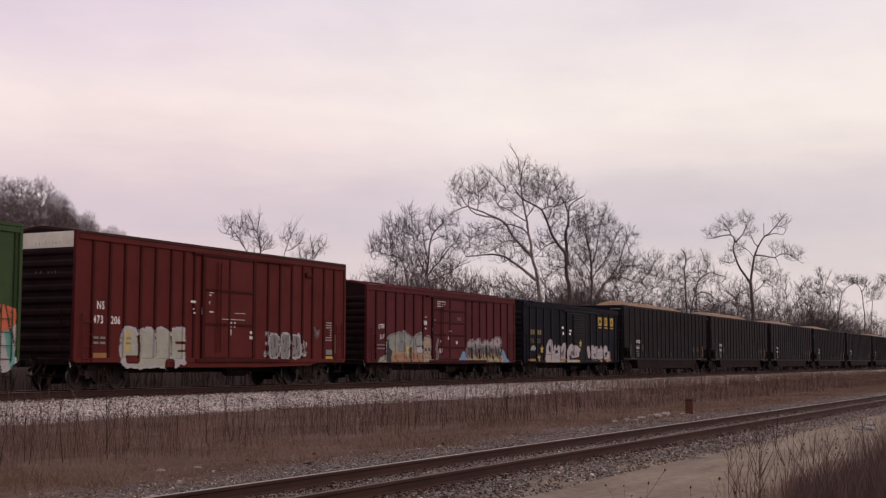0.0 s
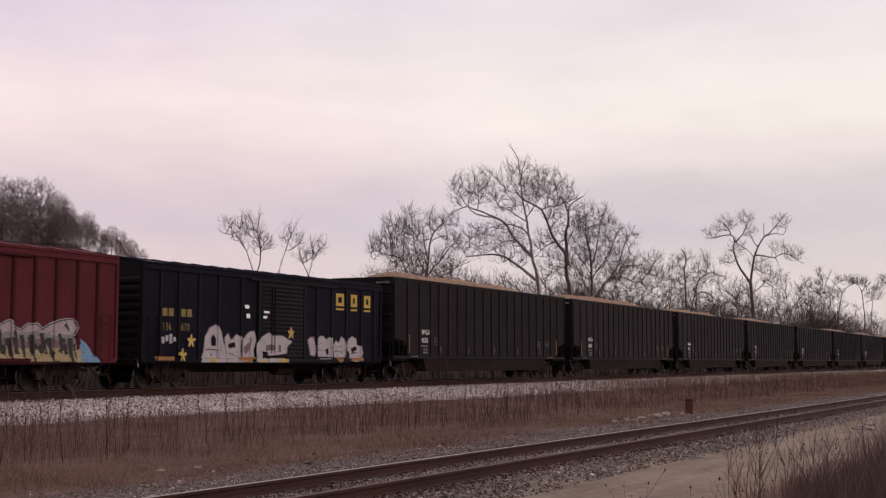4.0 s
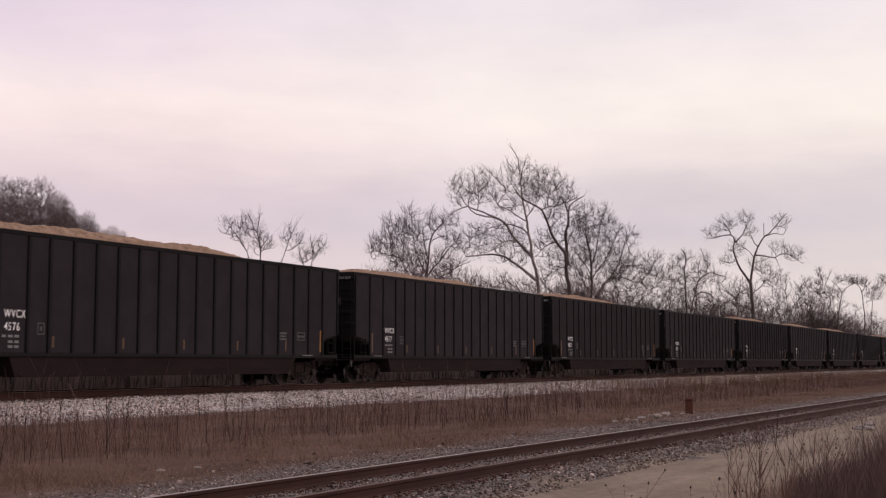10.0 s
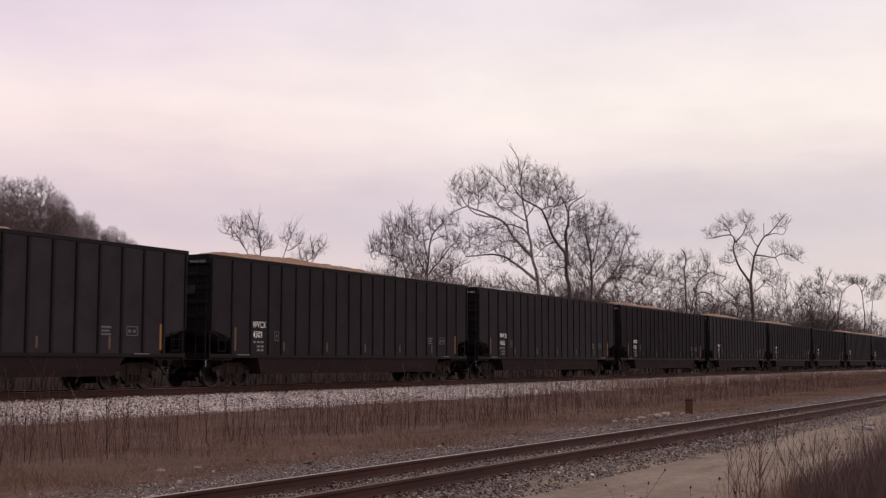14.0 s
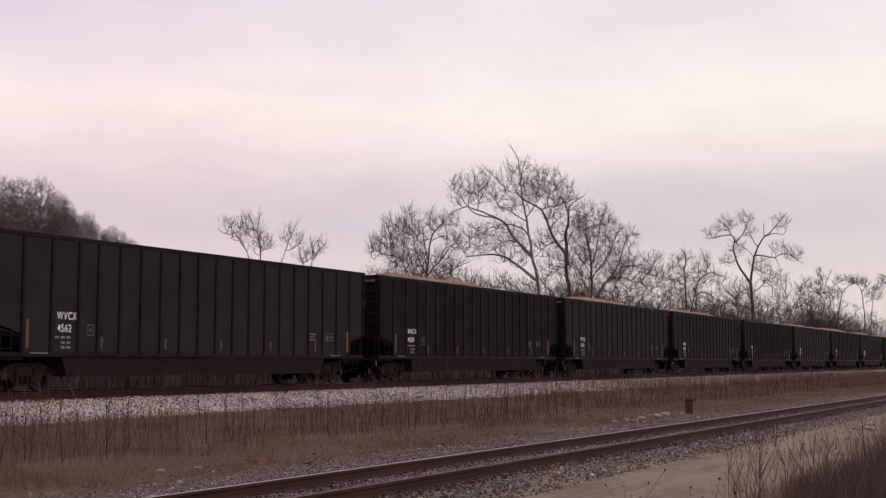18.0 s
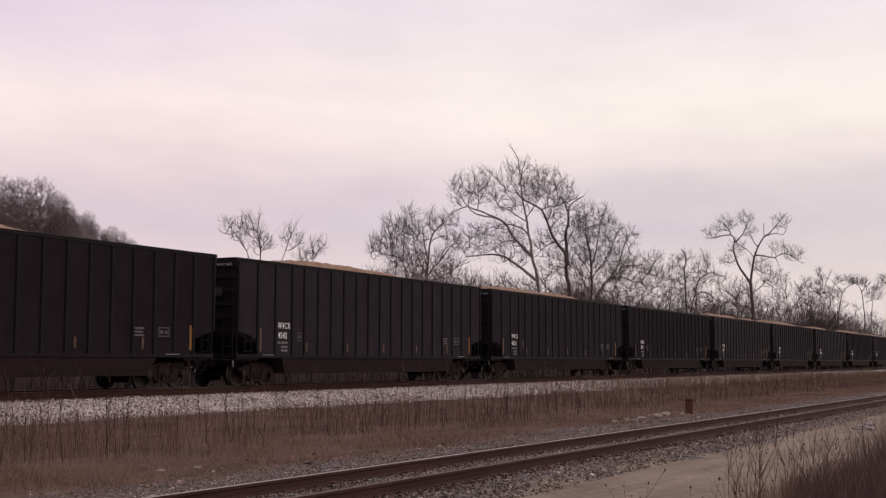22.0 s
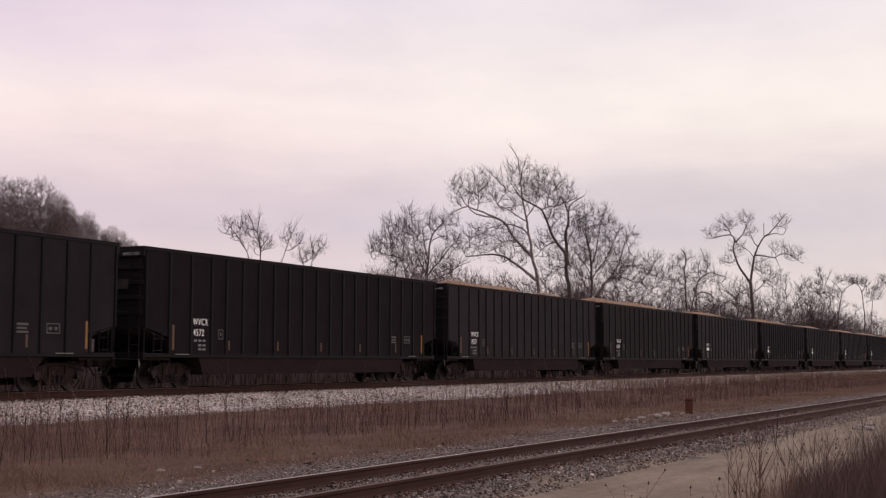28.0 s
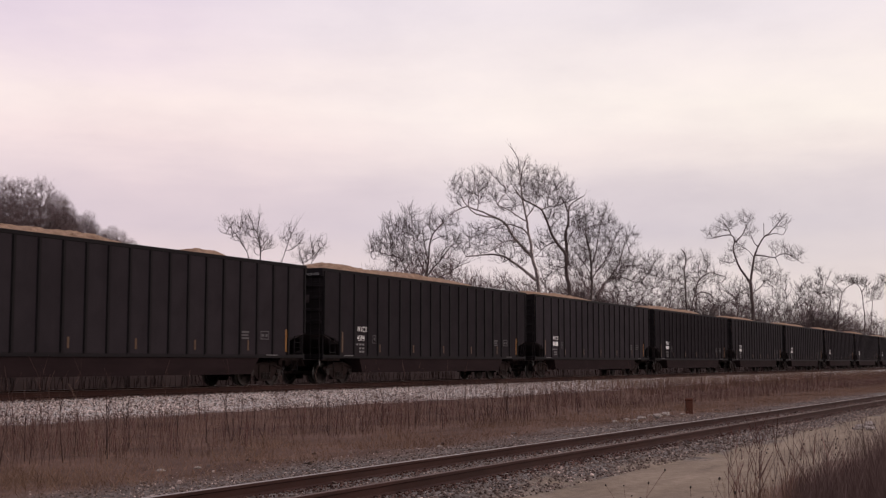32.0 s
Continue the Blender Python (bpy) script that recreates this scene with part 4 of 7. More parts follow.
    for a in (0.3, 2.39, 4.49):
        rod(bm, (-h - 0.14, 0.55, 3.25), (-h - 0.16, 0.55 + 0.27 * math.cos(a), 3.25 + 0.27 * math.sin(a)), 0.014, 5)
    rod(bm, (-h, 0.55, 3.25), (-h - 0.16, 0.55, 3.25), 0.03, 6)
    part("brake_wheel", bm, M["iron"], g)
    part("end_plate", boxes((-h - 0.082, -h - 0.07, -0.95, -0.35, 3.30, 3.62)), M["slope"], g, "dull dark grey placard on the end")
    # amber reflector strips low along the side
    for x, z0, z1 in ((1.5, 1.30, 2.15), (4.62, 1.32, 1.66), (7.7, 1.32, 1.66), (10.75, 1.32, 1.66), (13.8, 1.32, 1.66), (16.9, 1.32, 1.70), (19.36, 1.30, 2.15)):
        part("reflector", boxes((-h + x - 0.05, -h + x + 0.05, -GW + 0.012, -GW + 0.018, z0, z1)) if x in (1.5, 19.36) else boxes((-h + x - 0.04, -h + x + 0.04, -GW + 0.012, -GW + 0.018, z0, z1)), M["amber"] if x == 19.36 else M["dull_amber"], g, "amber reflector tape")
    y = -GW + 0.017
    bars("stencil", g, M["grey_letter"], [(-h + 2.62 + i * 0.24, -h + 2.62 + i * 0.24 + w, y, z, z + 0.075) for z in (1.60, 1.44, 1.30) for i, w in ((0, 0.15 if z > 1.5 else 0.0), (1, 0.17), (2, 0.16)) if w], "faded grey stencilled data")
    bars("stencil", g, M["faint_letter"], [(-h + 3.98, -h + 4.26, y, 2.02, 2.05), (-h + 3.98, -h + 4.26, y, 1.70, 1.73), (-h + 3.98, -h + 4.01, y, 1.73, 2.02), (-h + 4.23, -h + 4.26, y, 1.73, 2.02), (-h + 4.08, -h + 4.16, y, 1.82, 1.94)], "grey outlined stencil box")
    bars("stencil", g, M["faint_letter"], [(-h + 17.68, -h + 18.22, y, 2.02, 2.05), (-h + 17.68, -h + 18.22, y, 1.74, 1.77), (-h + 17.68, -h + 17.71, y, 1.77, 2.02), (-h + 18.19, -h + 18.22, y, 1.77, 2.02), (-h + 17.76, -h + 17.90, y, 1.84, 1.94), (-h + 18.0, -h + 18.12, y, 1.84, 1.94)], "grey outlined stencil box")
    bars("stencil", g, M["faint_letter"], [(-h + 16.5, -h + 16.95, y, 1.96, 2.03), (-h + 16.5, -h + 16.9, y, 1.85, 1.91), (-h + 16.5, -h + 16.95, y, 1.74, 1.80)], "faded grey stencilled data")
    for a in (-h + 1.62, h - 2.6):
        bars("stencil", g, M["grey_letter"], [(a, a + 0.72, -GW + 0.0, 1.145, 1.175)], "white jacking mark")
    return g


def chip_load(seed, crown, start, stop, hump):
    """A heap of chips: an uneven mound from start to stop along the car, low beyond; hump: a second small rise."""
    rnd = np.random.default_rng(seed)
    nx, ny = 150, 26
    h, w = GL / 2 - 0.12, GW - 0.14
    xs, ys = np.linspace(-h, h, nx), np.linspace(-w, w, ny)
    gx, gy = np.meshgrid(xs, ys)
    u = gx + GL / 2
    prof = np.maximum(0.36 * sstep(0.1, 1.0, u) * sstep(GL - 0.1, GL - 1.5, u), sstep(start - 0.4, start + 1.1, u) * sstep(stop + 1.6, stop - 3.5, u))
    prof = np.maximum(prof, hump * sstep(1.5, 0.3, np.abs(u - stop - 3.2))) * (1 - (np.abs(gy) / w) ** 2.4)
    ph = rnd.uniform(0, 6.28, 8)
    lumps = 1 + 0.07 * np.sin(gx * 0.9 + ph[0]) + 0.035 * np.sin(gx * 2.1 + ph[1] + gy) + 0.02 * np.sin(gx * 4.9 + ph[2] - gy * 2)
    z = GTOP - 0.12 + crown * prof * lumps + rnd.normal(0, 0.013, gx.shape) + 0.02 * np.sin(gx * 7 + ph[3]) * np.sin(gy * 6 + ph[4])
    top = np.stack([gx, gy, z], -1).reshape(-1, 3)
    i = (np.arange(ny - 1)[:, None] * nx + np.arange(nx - 1)[None]).ravel()
    f = np.stack([i, i + 1, i + nx + 1, i + nx], 1)
    rim = np.concatenate([np.arange(nx), np.arange(1, ny) * nx + nx - 1, (ny - 1) * nx + np.arange(nx - 2, -1, -1), np.arange(ny - 2, 0, -1) * nx])
    low = top[rim].copy()
    low[:, 2] = GTOP - 0.9
    k = len(top) + np.arange(len(rim))
    wall = np.stack([np.roll(rim, -1), rim, k, np.roll(k, -1)], 1)
    return mesh_from("chip_load", np.concatenate([top, low]), np.concatenate([f, wall]), [M["chips"]], smooth=False)


NUMBERS = {-1: "4526", 0: "4576", 1: "4517", 2: "4503", 3: "4562", 4: "4538", 5: "4542", 6: "4533", 7: "4572", 8: "4527", 9: "4594"}
# heap of each load: height, where it begins and ends along the car, a second rise
HEAPS = {-1: (0.53, 1.3, 17.0, 0), 0: (0.55, 1.1, 16.2, 0), 1: (0.48, 1.2, 15.0, 0), 2: (0.50, 1.3, 14.5, 0), 3: (0.20, 1, 10, 0), 4: (0.47, 2.4, 14.0, 0), 5: (0.50, 4.0, 15.0, 0), 6: (0.46, 1.5, 16.0, 0),
         7: (0.22, 1, 10, 0), 8: (0.48, 2.4, 12.5, 0.9), 9: (0.52, 1.0, 16.8, 0)}


def make_gondolas():
    base = gondola_base()
    tagged(base, "sooty black steel gondola with ribbed sides, heaped with wood chips", "railway wagon", "wood chip gondolas")
    cars = [base] + [copy_thing(base, pose(0, 0, 0)) for _ in range(18)]
    for k, g in zip(range(-1, 18), cars):
        x = 41.88 + 22.0 * k
        h, y = GL / 2, -GW + 0.016
        shift = {1: -0.12, 2: -0.15, 4: -0.12, 5: -0.10, 6: -0.12, 7: -0.16}.get(k, -0.04)
        lettering("WVCX", 0.235, M["white"], g, -h + 2.72 + shift, y, 2.17, stretch=0.72)
        if k in NUMBERS:
            lettering(NUMBERS[k], 0.235, M["white"], g, -h + 2.74 + shift, y, 1.80, stretch=0.75)
        else:
            bars("stencil", g, M["white"], [(-h + 2.70 + i * 0.2, -h + 2.84 + i * 0.2, y, 1.84, 2.07) for i in range(4)], "white car number")
        if k in NUMBERS:
            lettering("WVCX " + NUMBERS[k], 0.10, M["end_letter"], g, -h - 0.104, -0.72, 4.40, face="end", stretch=0.8)
        if k in (-1, 0, 2, 8, 9):
            tagged(g, "worn black steel gondola with ribbed sides, carrying wood chips")
            for o in g.children:
                if o.name.startswith("side_sheet"):
                    o.material_slots[0].link = "OBJECT"
                    o.material_slots[0].material = M["gon_worn"]
        if k in (1, 3, 5, 6, 10, 12, 13, 16):
            tagged(g, "faded dark grey steel gondola with ribbed sides, carrying wood chips")
            for o in g.children:
                if o.name.startswith("side_sheet"):
                    o.material_slots[0].link = "OBJECT"
                    o.material_slots[0].material = M["gon_grey"]
        MOVING.append((g, x, MAIN_Y, 0.0))
        rk = random.Random(k * 7 + 1)
        heap = HEAPS.get(k, (rk.uniform(0.44, 0.52), rk.uniform(0.7, 1.6), rk.uniform(13, 16), 0))
        load = tagged(new("wood_chip_load", chip_load(k + 40, *heap)), "uneven heap of pale tan wood chips in a gondola" if heap[0] > 0.4 else "low level load of tan wood chips in a gondola", "wood chips", "wood chip loads")
        MOVING.append((load, x, MAIN_Y, 0.0))


make_gondolas()


# -- boxcars; their own x = 0 is the body's middle
def rib_out(x, ribs, half=0.055, out=0.05):
    """How far the side stands out at x: the posts' faces, the sheet between them."""
    x = np.asarray(x, float)
    d = np.full(x.shape, 9.0)
    for r in ribs:
        d = np.minimum(d, np.abs(x - r))
    return out * sstep(half + 0.02, half - 0.01, d)


def paint(parent, name, label, x0, x1, z0, z1, colour, mats, ribs, y_side, cell=0.032):
    """Sprayed paint that follows the sheet and its posts. colour(x, z) gives an index into mats, or -1 for bare steel."""
    nx, nz = int((x1 - x0) / cell) + 1, int((z1 - z0) / cell) + 1
    xs, zs = np.linspace(x0, x1, nx), np.linspace(z0, z1, nz)
    cx, cz = np.meshgrid((xs[1:] + xs[:-1]) / 2, (zs[1:] + zs[:-1]) / 2)
    idx = colour(cx, cz).ravel()
    gx, gz = np.meshgrid(xs, zs)
    out = rib_out(gx, ribs)
    if y_side > -CAR_SIDE:                      # over the side sill
        out = np.maximum(out, 0.053 * (gz < 1.04))
    v = np.stack([gx, y_side - 0.006 - out, gz], -1).reshape(-1, 3)
    i = (np.arange(nz - 1)[:, None] * nx + np.arange(nx - 1)[None]).ravel()
    f = np.stack([i, i + 1, i + nx + 1, i + nx], 1)[idx >= 0]
    used, inv = np.unique(f, return_inverse=True)
    o = new(name, mesh_from(name, v[used], inv.reshape(f.shape), mats, idx[idx >= 0]))
    o.parent = parent
    if label:
        o["label"] = label
    return o


def blob(x, z, cx, cz, rx, rz, p=2.6):
    return (((np.abs(x - cx) / rx) ** p + (np.abs(z - cz) / rz) ** p) ** (1 / p) - 1) * min(rx, rz)


def capsule(x, z, ax, az, bx, bz, r):
    """Distance to a thick stroke from a to b."""
    t = np.clip(((x - ax) * (bx - ax) + (z - az) * (bz - az)) / ((bx - ax) ** 2 + (bz - az) ** 2), 0, 1)
    return np.hypot(x - ax - t * (bx - ax), z - az - t * (bz - az)) - r


def outline_distance(x, z, pts):
    """Signed distance to a closed outline, negative inside."""
    d, inside = np.full(x.shape, 1e9), np.zeros(x.shape, bool)
    for (ax, az), (bx, bz) in zip(pts, pts[1:] + pts[:1]):
        t = np.clip(((x - ax) * (bx - ax) + (z - az) * (bz - az)) / ((bx - ax) ** 2 + (bz - az) ** 2 + 1e-9), 0, 1)
        d = np.minimum(d, np.hypot(x - ax - t * (bx - ax), z - az - t * (bz - az)))
        if az != bz:
            inside ^= ((az > z) != (bz > z)) & (x < (bx - ax) * (z - az) / (bz - az) + ax)
    return np.where(inside, -d, d)


SPRAYS = {"pale": "spray_silver", "white": "spray_white", "dark": "spray_dark", "grey": "grey_letter", "tan": "skull_tan", "rust": "spray_tan", "yellow": "spray_yellow", "blue": "spray_blue", "mauve": "spray_mauve", "olive": "spray_ochre", "orange": "amber", "pink": "spray_pink"}


def sprayed(parent, label, mid, shapes, ribs, y_side, cell=0.026, seed=1):
    """Graffiti out of layered shapes: fill, edge colour, edge width, outline along the train. Fills "body" and "fade" run from light above to warm below;
    the edge "outline" is black with a white line round it; a fill of -1 leaves bare steel."""
    keys = list(SPRAYS)
    pts = np.concatenate([np.array(o) for *_, o in shapes])
    x0, x1, z0, z1 = pts[:, 0].min() - 0.1, pts[:, 0].max() + 0.1, max(0.885, pts[:, 1].min() - 0.02), pts[:, 1].max() + 0.1

    def colour(x, z):
        u = x + mid
        soft = wave(u * 2 + z * 3, seed, 0.006)
        k = np.full(x.shape, -1)
        for fill, edge, width, way in shapes:
            d = outline_distance(u, z, way) + soft
            if edge == "outline":
                k = np.where(d < width + 0.028, keys.index("white"), k)
                k = np.where(d < width, keys.index("dark"), k)
            elif edge:
                k = np.where(d < width, keys.index(edge), k)
            if fill == "body":
                f = np.where(z > 1.46 + wave(u * 1.3, seed + 1, 0.05), keys.index("pale"), np.where(z > 1.22 + wave(u * 1.7, seed + 2, 0.06), keys.index("tan"), keys.index("rust")))
            elif fill == "fade":
                f = np.where(z > 1.74 + wave(u, seed + 3, 0.04), keys.index("pink"), np.where(z > 1.55 + wave(u * 2, seed + 4, 0.04), keys.index("grey"), np.where(z > 1.30 + wave(u * 1.6, seed + 5, 0.05), keys.index("mauve"), keys.index("olive"))))
                f = np.where((z < 1.62) & (z > 1.12) & (wave(u * 4.3 + z * 1.5, seed + 6, 0.4) + wave(u * 2 - z * 5, seed + 7, 0.2) > 0.22), keys.index("dark"), f)
            else:
                f = -1 if fill == -1 else keys.index(fill)
            k = np.where(d < 0, f, k)
        # thin spots where the steel shows
        worn = wave(u * 7 + z * 3, seed + 8, 0.4) + wave(z * 9 - u * 4, seed + 9, 0.35)
        return np.where(worn > 0.98, -1, k)
    return paint(parent, "graffiti", label, x0 - mid, x1 - mid, z0, z1, colour, [M[SPRAYS[n]] for n in keys], ribs, y_side, cell)


def wave(x, seed, size):
    a = np.random.default_rng(seed).uniform(0, 6.28, 4)
    return size * (np.sin(x * 2.3 + a[0]) + 0.6 * np.sin(x * 5.1 + a[1]) + 0.35 * np.sin(x * 11.7 + a[2]))


def boxcar(name, label, x_mid, length, bot, eave, peak, mat, post_mat, end_mat, ribs, door, door_style, sill_drop, roof_mat, white_band=False):
    """A riveted-panel boxcar: posts on the sides, corrugated ends, low gabled roof, sliding door."""
    c = tagged(new(name), label, "railway wagon", "boxcars")
    h, W = length / 2, CAR_SIDE
    ys = -W + 0.05
    d0, d1 = door
    for s in (-1, 1):
        bm = bmesh.new()
        prism(bm, [(-h, eave), (h, eave), (h, bot), (-h, bot)], s * (W - 0.09), s * (W - 0.05))
        part("side_sheet", bm, mat, c)
        part("eave", boxes((-h + 1.2, h - 0.0, s * (W - 0.06), s * (W + 0.02), eave - 0.07, eave + 0.03), bevel=0.012), roof_mat, c)
        part("fascia", boxes((-h + 0.06, h - 0.06, s * (W - 0.05), s * (W + 0.008), eave - 0.24, eave - 0.075), bevel=0.01), mat, c)
        part("side_sill", boxes((-h, h, s * (W - 0.10), s * (W - 0.0), bot - 0.05, bot + 0.10), bevel=0.01), mat, c)
        bm = bmesh.new()
        a, b = sill_drop
        prism(bm, [(-h + 1.9, bot - 0.05), (h - 1.9, bot - 0.05), (h - 2.6, bot - a), (d1 + 0.5, bot - b), (d0 - 0.5, bot - b), (-h + 2.6, bot - a)], s * (W - 0.09), s * (W - 0.045))
        part("fishbelly_sill", bm, mat, c)
        first = None
        for r in ribs:
            if d0 - 0.02 < r < d1 + 0.02 and s < 0:
                continue
            if first is None:
                bm = bmesh.new()
                vs = [(-0.065, W - 0.05), (0.065, W - 0.05), (0.045, W), (-0.045, W)]
                p = [bm.verts.new((u, s * w, bot + 0.1)) for u, w in vs]
                q = [bm.verts.new((u, s * w, eave - 0.07)) for u, w in vs]
                for k in range(4):
                    bm.faces.new((p[k], p[(k + 1) % 4], q[(k + 1) % 4], q[k]))
                bm.faces.new(p), bm.faces.new(q)
                bmesh.ops.recalc_face_normals(bm, faces=bm.faces[:])
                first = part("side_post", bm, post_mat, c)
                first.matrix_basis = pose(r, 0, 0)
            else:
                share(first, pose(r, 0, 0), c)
        for e in (-1, 1):
            part("corner_post", boxes((e * h - 0.06, e * h + 0.06, s * (W - 0.12), s * (W + 0.005), bot, eave), bevel=0.012), mat, c)
    # roof panels with standing seams
    bm = bmesh.new()
    for s in (-1, 1):
        vs = [bm.verts.new(p) for p in ((-h - 0.03, s * W, eave), (h + 0.03, s * W, eave), (h + 0.03, 0, peak), (-h - 0.03, 0, peak))]
        us = [bm.verts.new(p) for p in ((-h - 0.03, s * W, eave - 0.05), (h + 0.03, s * W, eave - 0.05), (h + 0.03, 0, peak - 0.06), (-h - 0.03, 0, peak - 0.06))]
        bm.faces.new(vs), bm.faces.new(us[::-1])
        for k in range(4):
            bm.faces.new((vs[k], us[k], us[(k + 1) % 4], vs[(k + 1) % 4]))
    bmesh.ops.recalc_face_normals(bm, faces=bm.faces[:])
    part("roof", bm, roof_mat, c)
    seam = None
    for x in np.linspace(-h + 0.1, h - 0.1, 15):
        if seam is None:
            bm = bmesh.new()
            for s in (-1, 1):
                rod(bm, (0, s * (W - 0.02), eave + 0.005), (0, 0, peak + 0.005), 0.022, 6)
            seam = part("roof_seam", bm, roof_mat, c)
            seam.matrix_basis = pose(x, 0, 0)
        else:
            share(seam, pose(x, 0, 0), c)
    for e in (-1, 1):
        bm = bmesh.new()
        prism_end = [bm.verts.new((e * h, y, z)) for y, z in ((-W + 0.02, bot), (W - 0.02, bot), (W - 0.02, eave), (0, peak - 0.03), (-W + 0.02, eave))]
        back = [bm.verts.new((e * (h - 0.04), v.co.y, v.co.z)) for v in prism_end]
        bm.faces.new(prism_end), bm.faces.new(back[::-1])
        for k in range(5):
            bm.faces.new((prism_end[k], back[k], back[(k + 1) % 5], prism_end[(k + 1) % 5]))
        bmesh.ops.recalc_face_normals(bm, faces=bm.faces[:])
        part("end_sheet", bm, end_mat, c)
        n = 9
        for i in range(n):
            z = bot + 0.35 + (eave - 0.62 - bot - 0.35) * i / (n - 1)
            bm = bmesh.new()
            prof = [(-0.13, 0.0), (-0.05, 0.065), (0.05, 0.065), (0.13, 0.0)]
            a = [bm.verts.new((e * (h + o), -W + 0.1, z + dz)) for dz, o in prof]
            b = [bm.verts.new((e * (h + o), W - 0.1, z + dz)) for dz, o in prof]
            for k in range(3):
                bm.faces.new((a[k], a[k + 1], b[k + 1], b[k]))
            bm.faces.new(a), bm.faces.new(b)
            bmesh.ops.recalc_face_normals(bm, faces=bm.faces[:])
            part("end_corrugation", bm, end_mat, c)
        if white_band:
            part("warning_band", boxes((e * (h + 0.004), e * (h + 0.036), -W + 0.02, W - 0.02, eave - 0.50, eave - 0.01)), M["white_band"], c, "chalky white excess-height band")
        ladder(c, e * h, -W + 0.12, bot + 0.1, bot + 1.6, 0.42, e, end_mat, "y")
        ladder(c, e * (h - 0.50) - 0.2, ys, bot - 0.02, bot + 1.5, 0.42, -1, mat)
        coupler(c, e * h, e)
        bm = bmesh.new()
        for dx in (0.25, 0.65):
            rod(bm, (e * (h - dx), -W + 0.04, bot), (e * (h - dx), -W + 0.04, bot - 0.42), 0.016, 6)
        rod(bm, (e * (h - 0.25), -W + 0.04, bot - 0.42), (e * (h - 0.65), -W + 0.04, bot - 0.42), 0.016, 6)
        part("sill_step", bm, end_mat, c)
        truck(c, e * (h - 1.95))
    part("underframe", boxes((-h, h, -1.2, 1.2, bot - 0.12, bot), (-h + 2.5, h - 2.5, -0.35, 0.35, bot - 0.4, bot), bevel=0.01), M["iron"], c)
    part("brake_reservoir", rod(bmesh.new(), (0.9, -0.75, bot - 0.35), (2.0, -0.75, bot - 0.35), 0.2, 12), M["iron"], c)
    # the sliding door on its tracks
    yd = -W + 0.01
    dtop, dbot = eave - 0.30, bot + 0.10
    dm = M["csx_door"] if door_style == "louvre" else mat
    dr = part("sliding_door", boxes((d0 + 0.03, d1 - 0.03, yd - 0.01, yd + 0.04, dbot, dtop), bevel=0.008), dm, c, "ribbed sliding door" if door_style == "louvre" else "panelled sliding door")
    part("door_track", boxes((d0 - 0.6, d1 + 2.4, yd - 0.05, yd + 0.05, dtop + 0.0, dtop + 0.09), bevel=0.01), post_mat, c)
    part("door_track", boxes((d0 - 0.4, d1 + 2.4, yd - 0.06, yd + 0.05, dbot - 0.14, dbot - 0.02), bevel=0.01), post_mat, c)
    for x in (d0, d1):
        part("door_post", boxes((x - 0.09, x + 0.09, yd - 0.045, yd + 0.05, dbot, dtop), bevel=0.012), post_mat, c)
    if door_style == "louvre":
        z, slat = dbot + 0.12, None
        while z < dtop - 0.08:
            if slat is None:
                bm = bmesh.new()
                prism(bm, [(d0 + 0.12, -0.045), (d1 - 0.12, -0.045), (d1 - 0.12, 0.045), (d0 + 0.12, 0.045)], yd - 0.012, yd + 0.0)
                for v in bm.verts:
                    if v.co.z < 0 and v.co.y < yd - 0.006:
                        v.co.y -= 0.045
                slat = part("door_rib", bm, M["csx_door"], dr)
                slat.matrix_basis = pose(0, 0, z)
            else:
                share(slat, pose(0, 0, z), dr)
            z += 0.155
    else:
        zs = np.linspace(dbot, dtop, 4 if door_style == "panels" else 6)
        for z in zs:
            part("door_rib", boxes((d0 + 0.1, d1 - 0.1, yd - 0.045, yd - 0.008, z - 0.05, z + 0.05) if 0 < z else (0, 1, 0, 1, 0, 1), bevel=0.012), post_mat, dr)
        part("door_rib", boxes(((d0 + d1) / 2 - 0.05, (d0 + d1) / 2 + 0.05, yd - 0.04, yd - 0.008, dbot, dtop), bevel=0.012), post_mat, dr)
    bm = bmesh.new()
    for x in (d0 + 0.75, d0 + 0.95):
        rod(bm, (x, yd - 0.06, dbot + 0.2), (x, yd - 0.06, dtop - 0.2), 0.022, 6)
    part("lock_rod", bm, dm, dr)
    MOVING.append((c, x_mid, MAIN_Y, 0.0))
    return c


def on_sheet(x, ribs):
    return -CAR_SIDE + 0.05 - float(rib_out(x, ribs)) - 0.004


def placard(c, x0, x1, z0, z1, mat=None, out=0.062, label="white paper placard"):
    part("placard", boxes((x0, x1, -CAR_SIDE - out + 0.05, -CAR_SIDE - out + 0.056, z0, z1)), mat or M["white"], c, label)


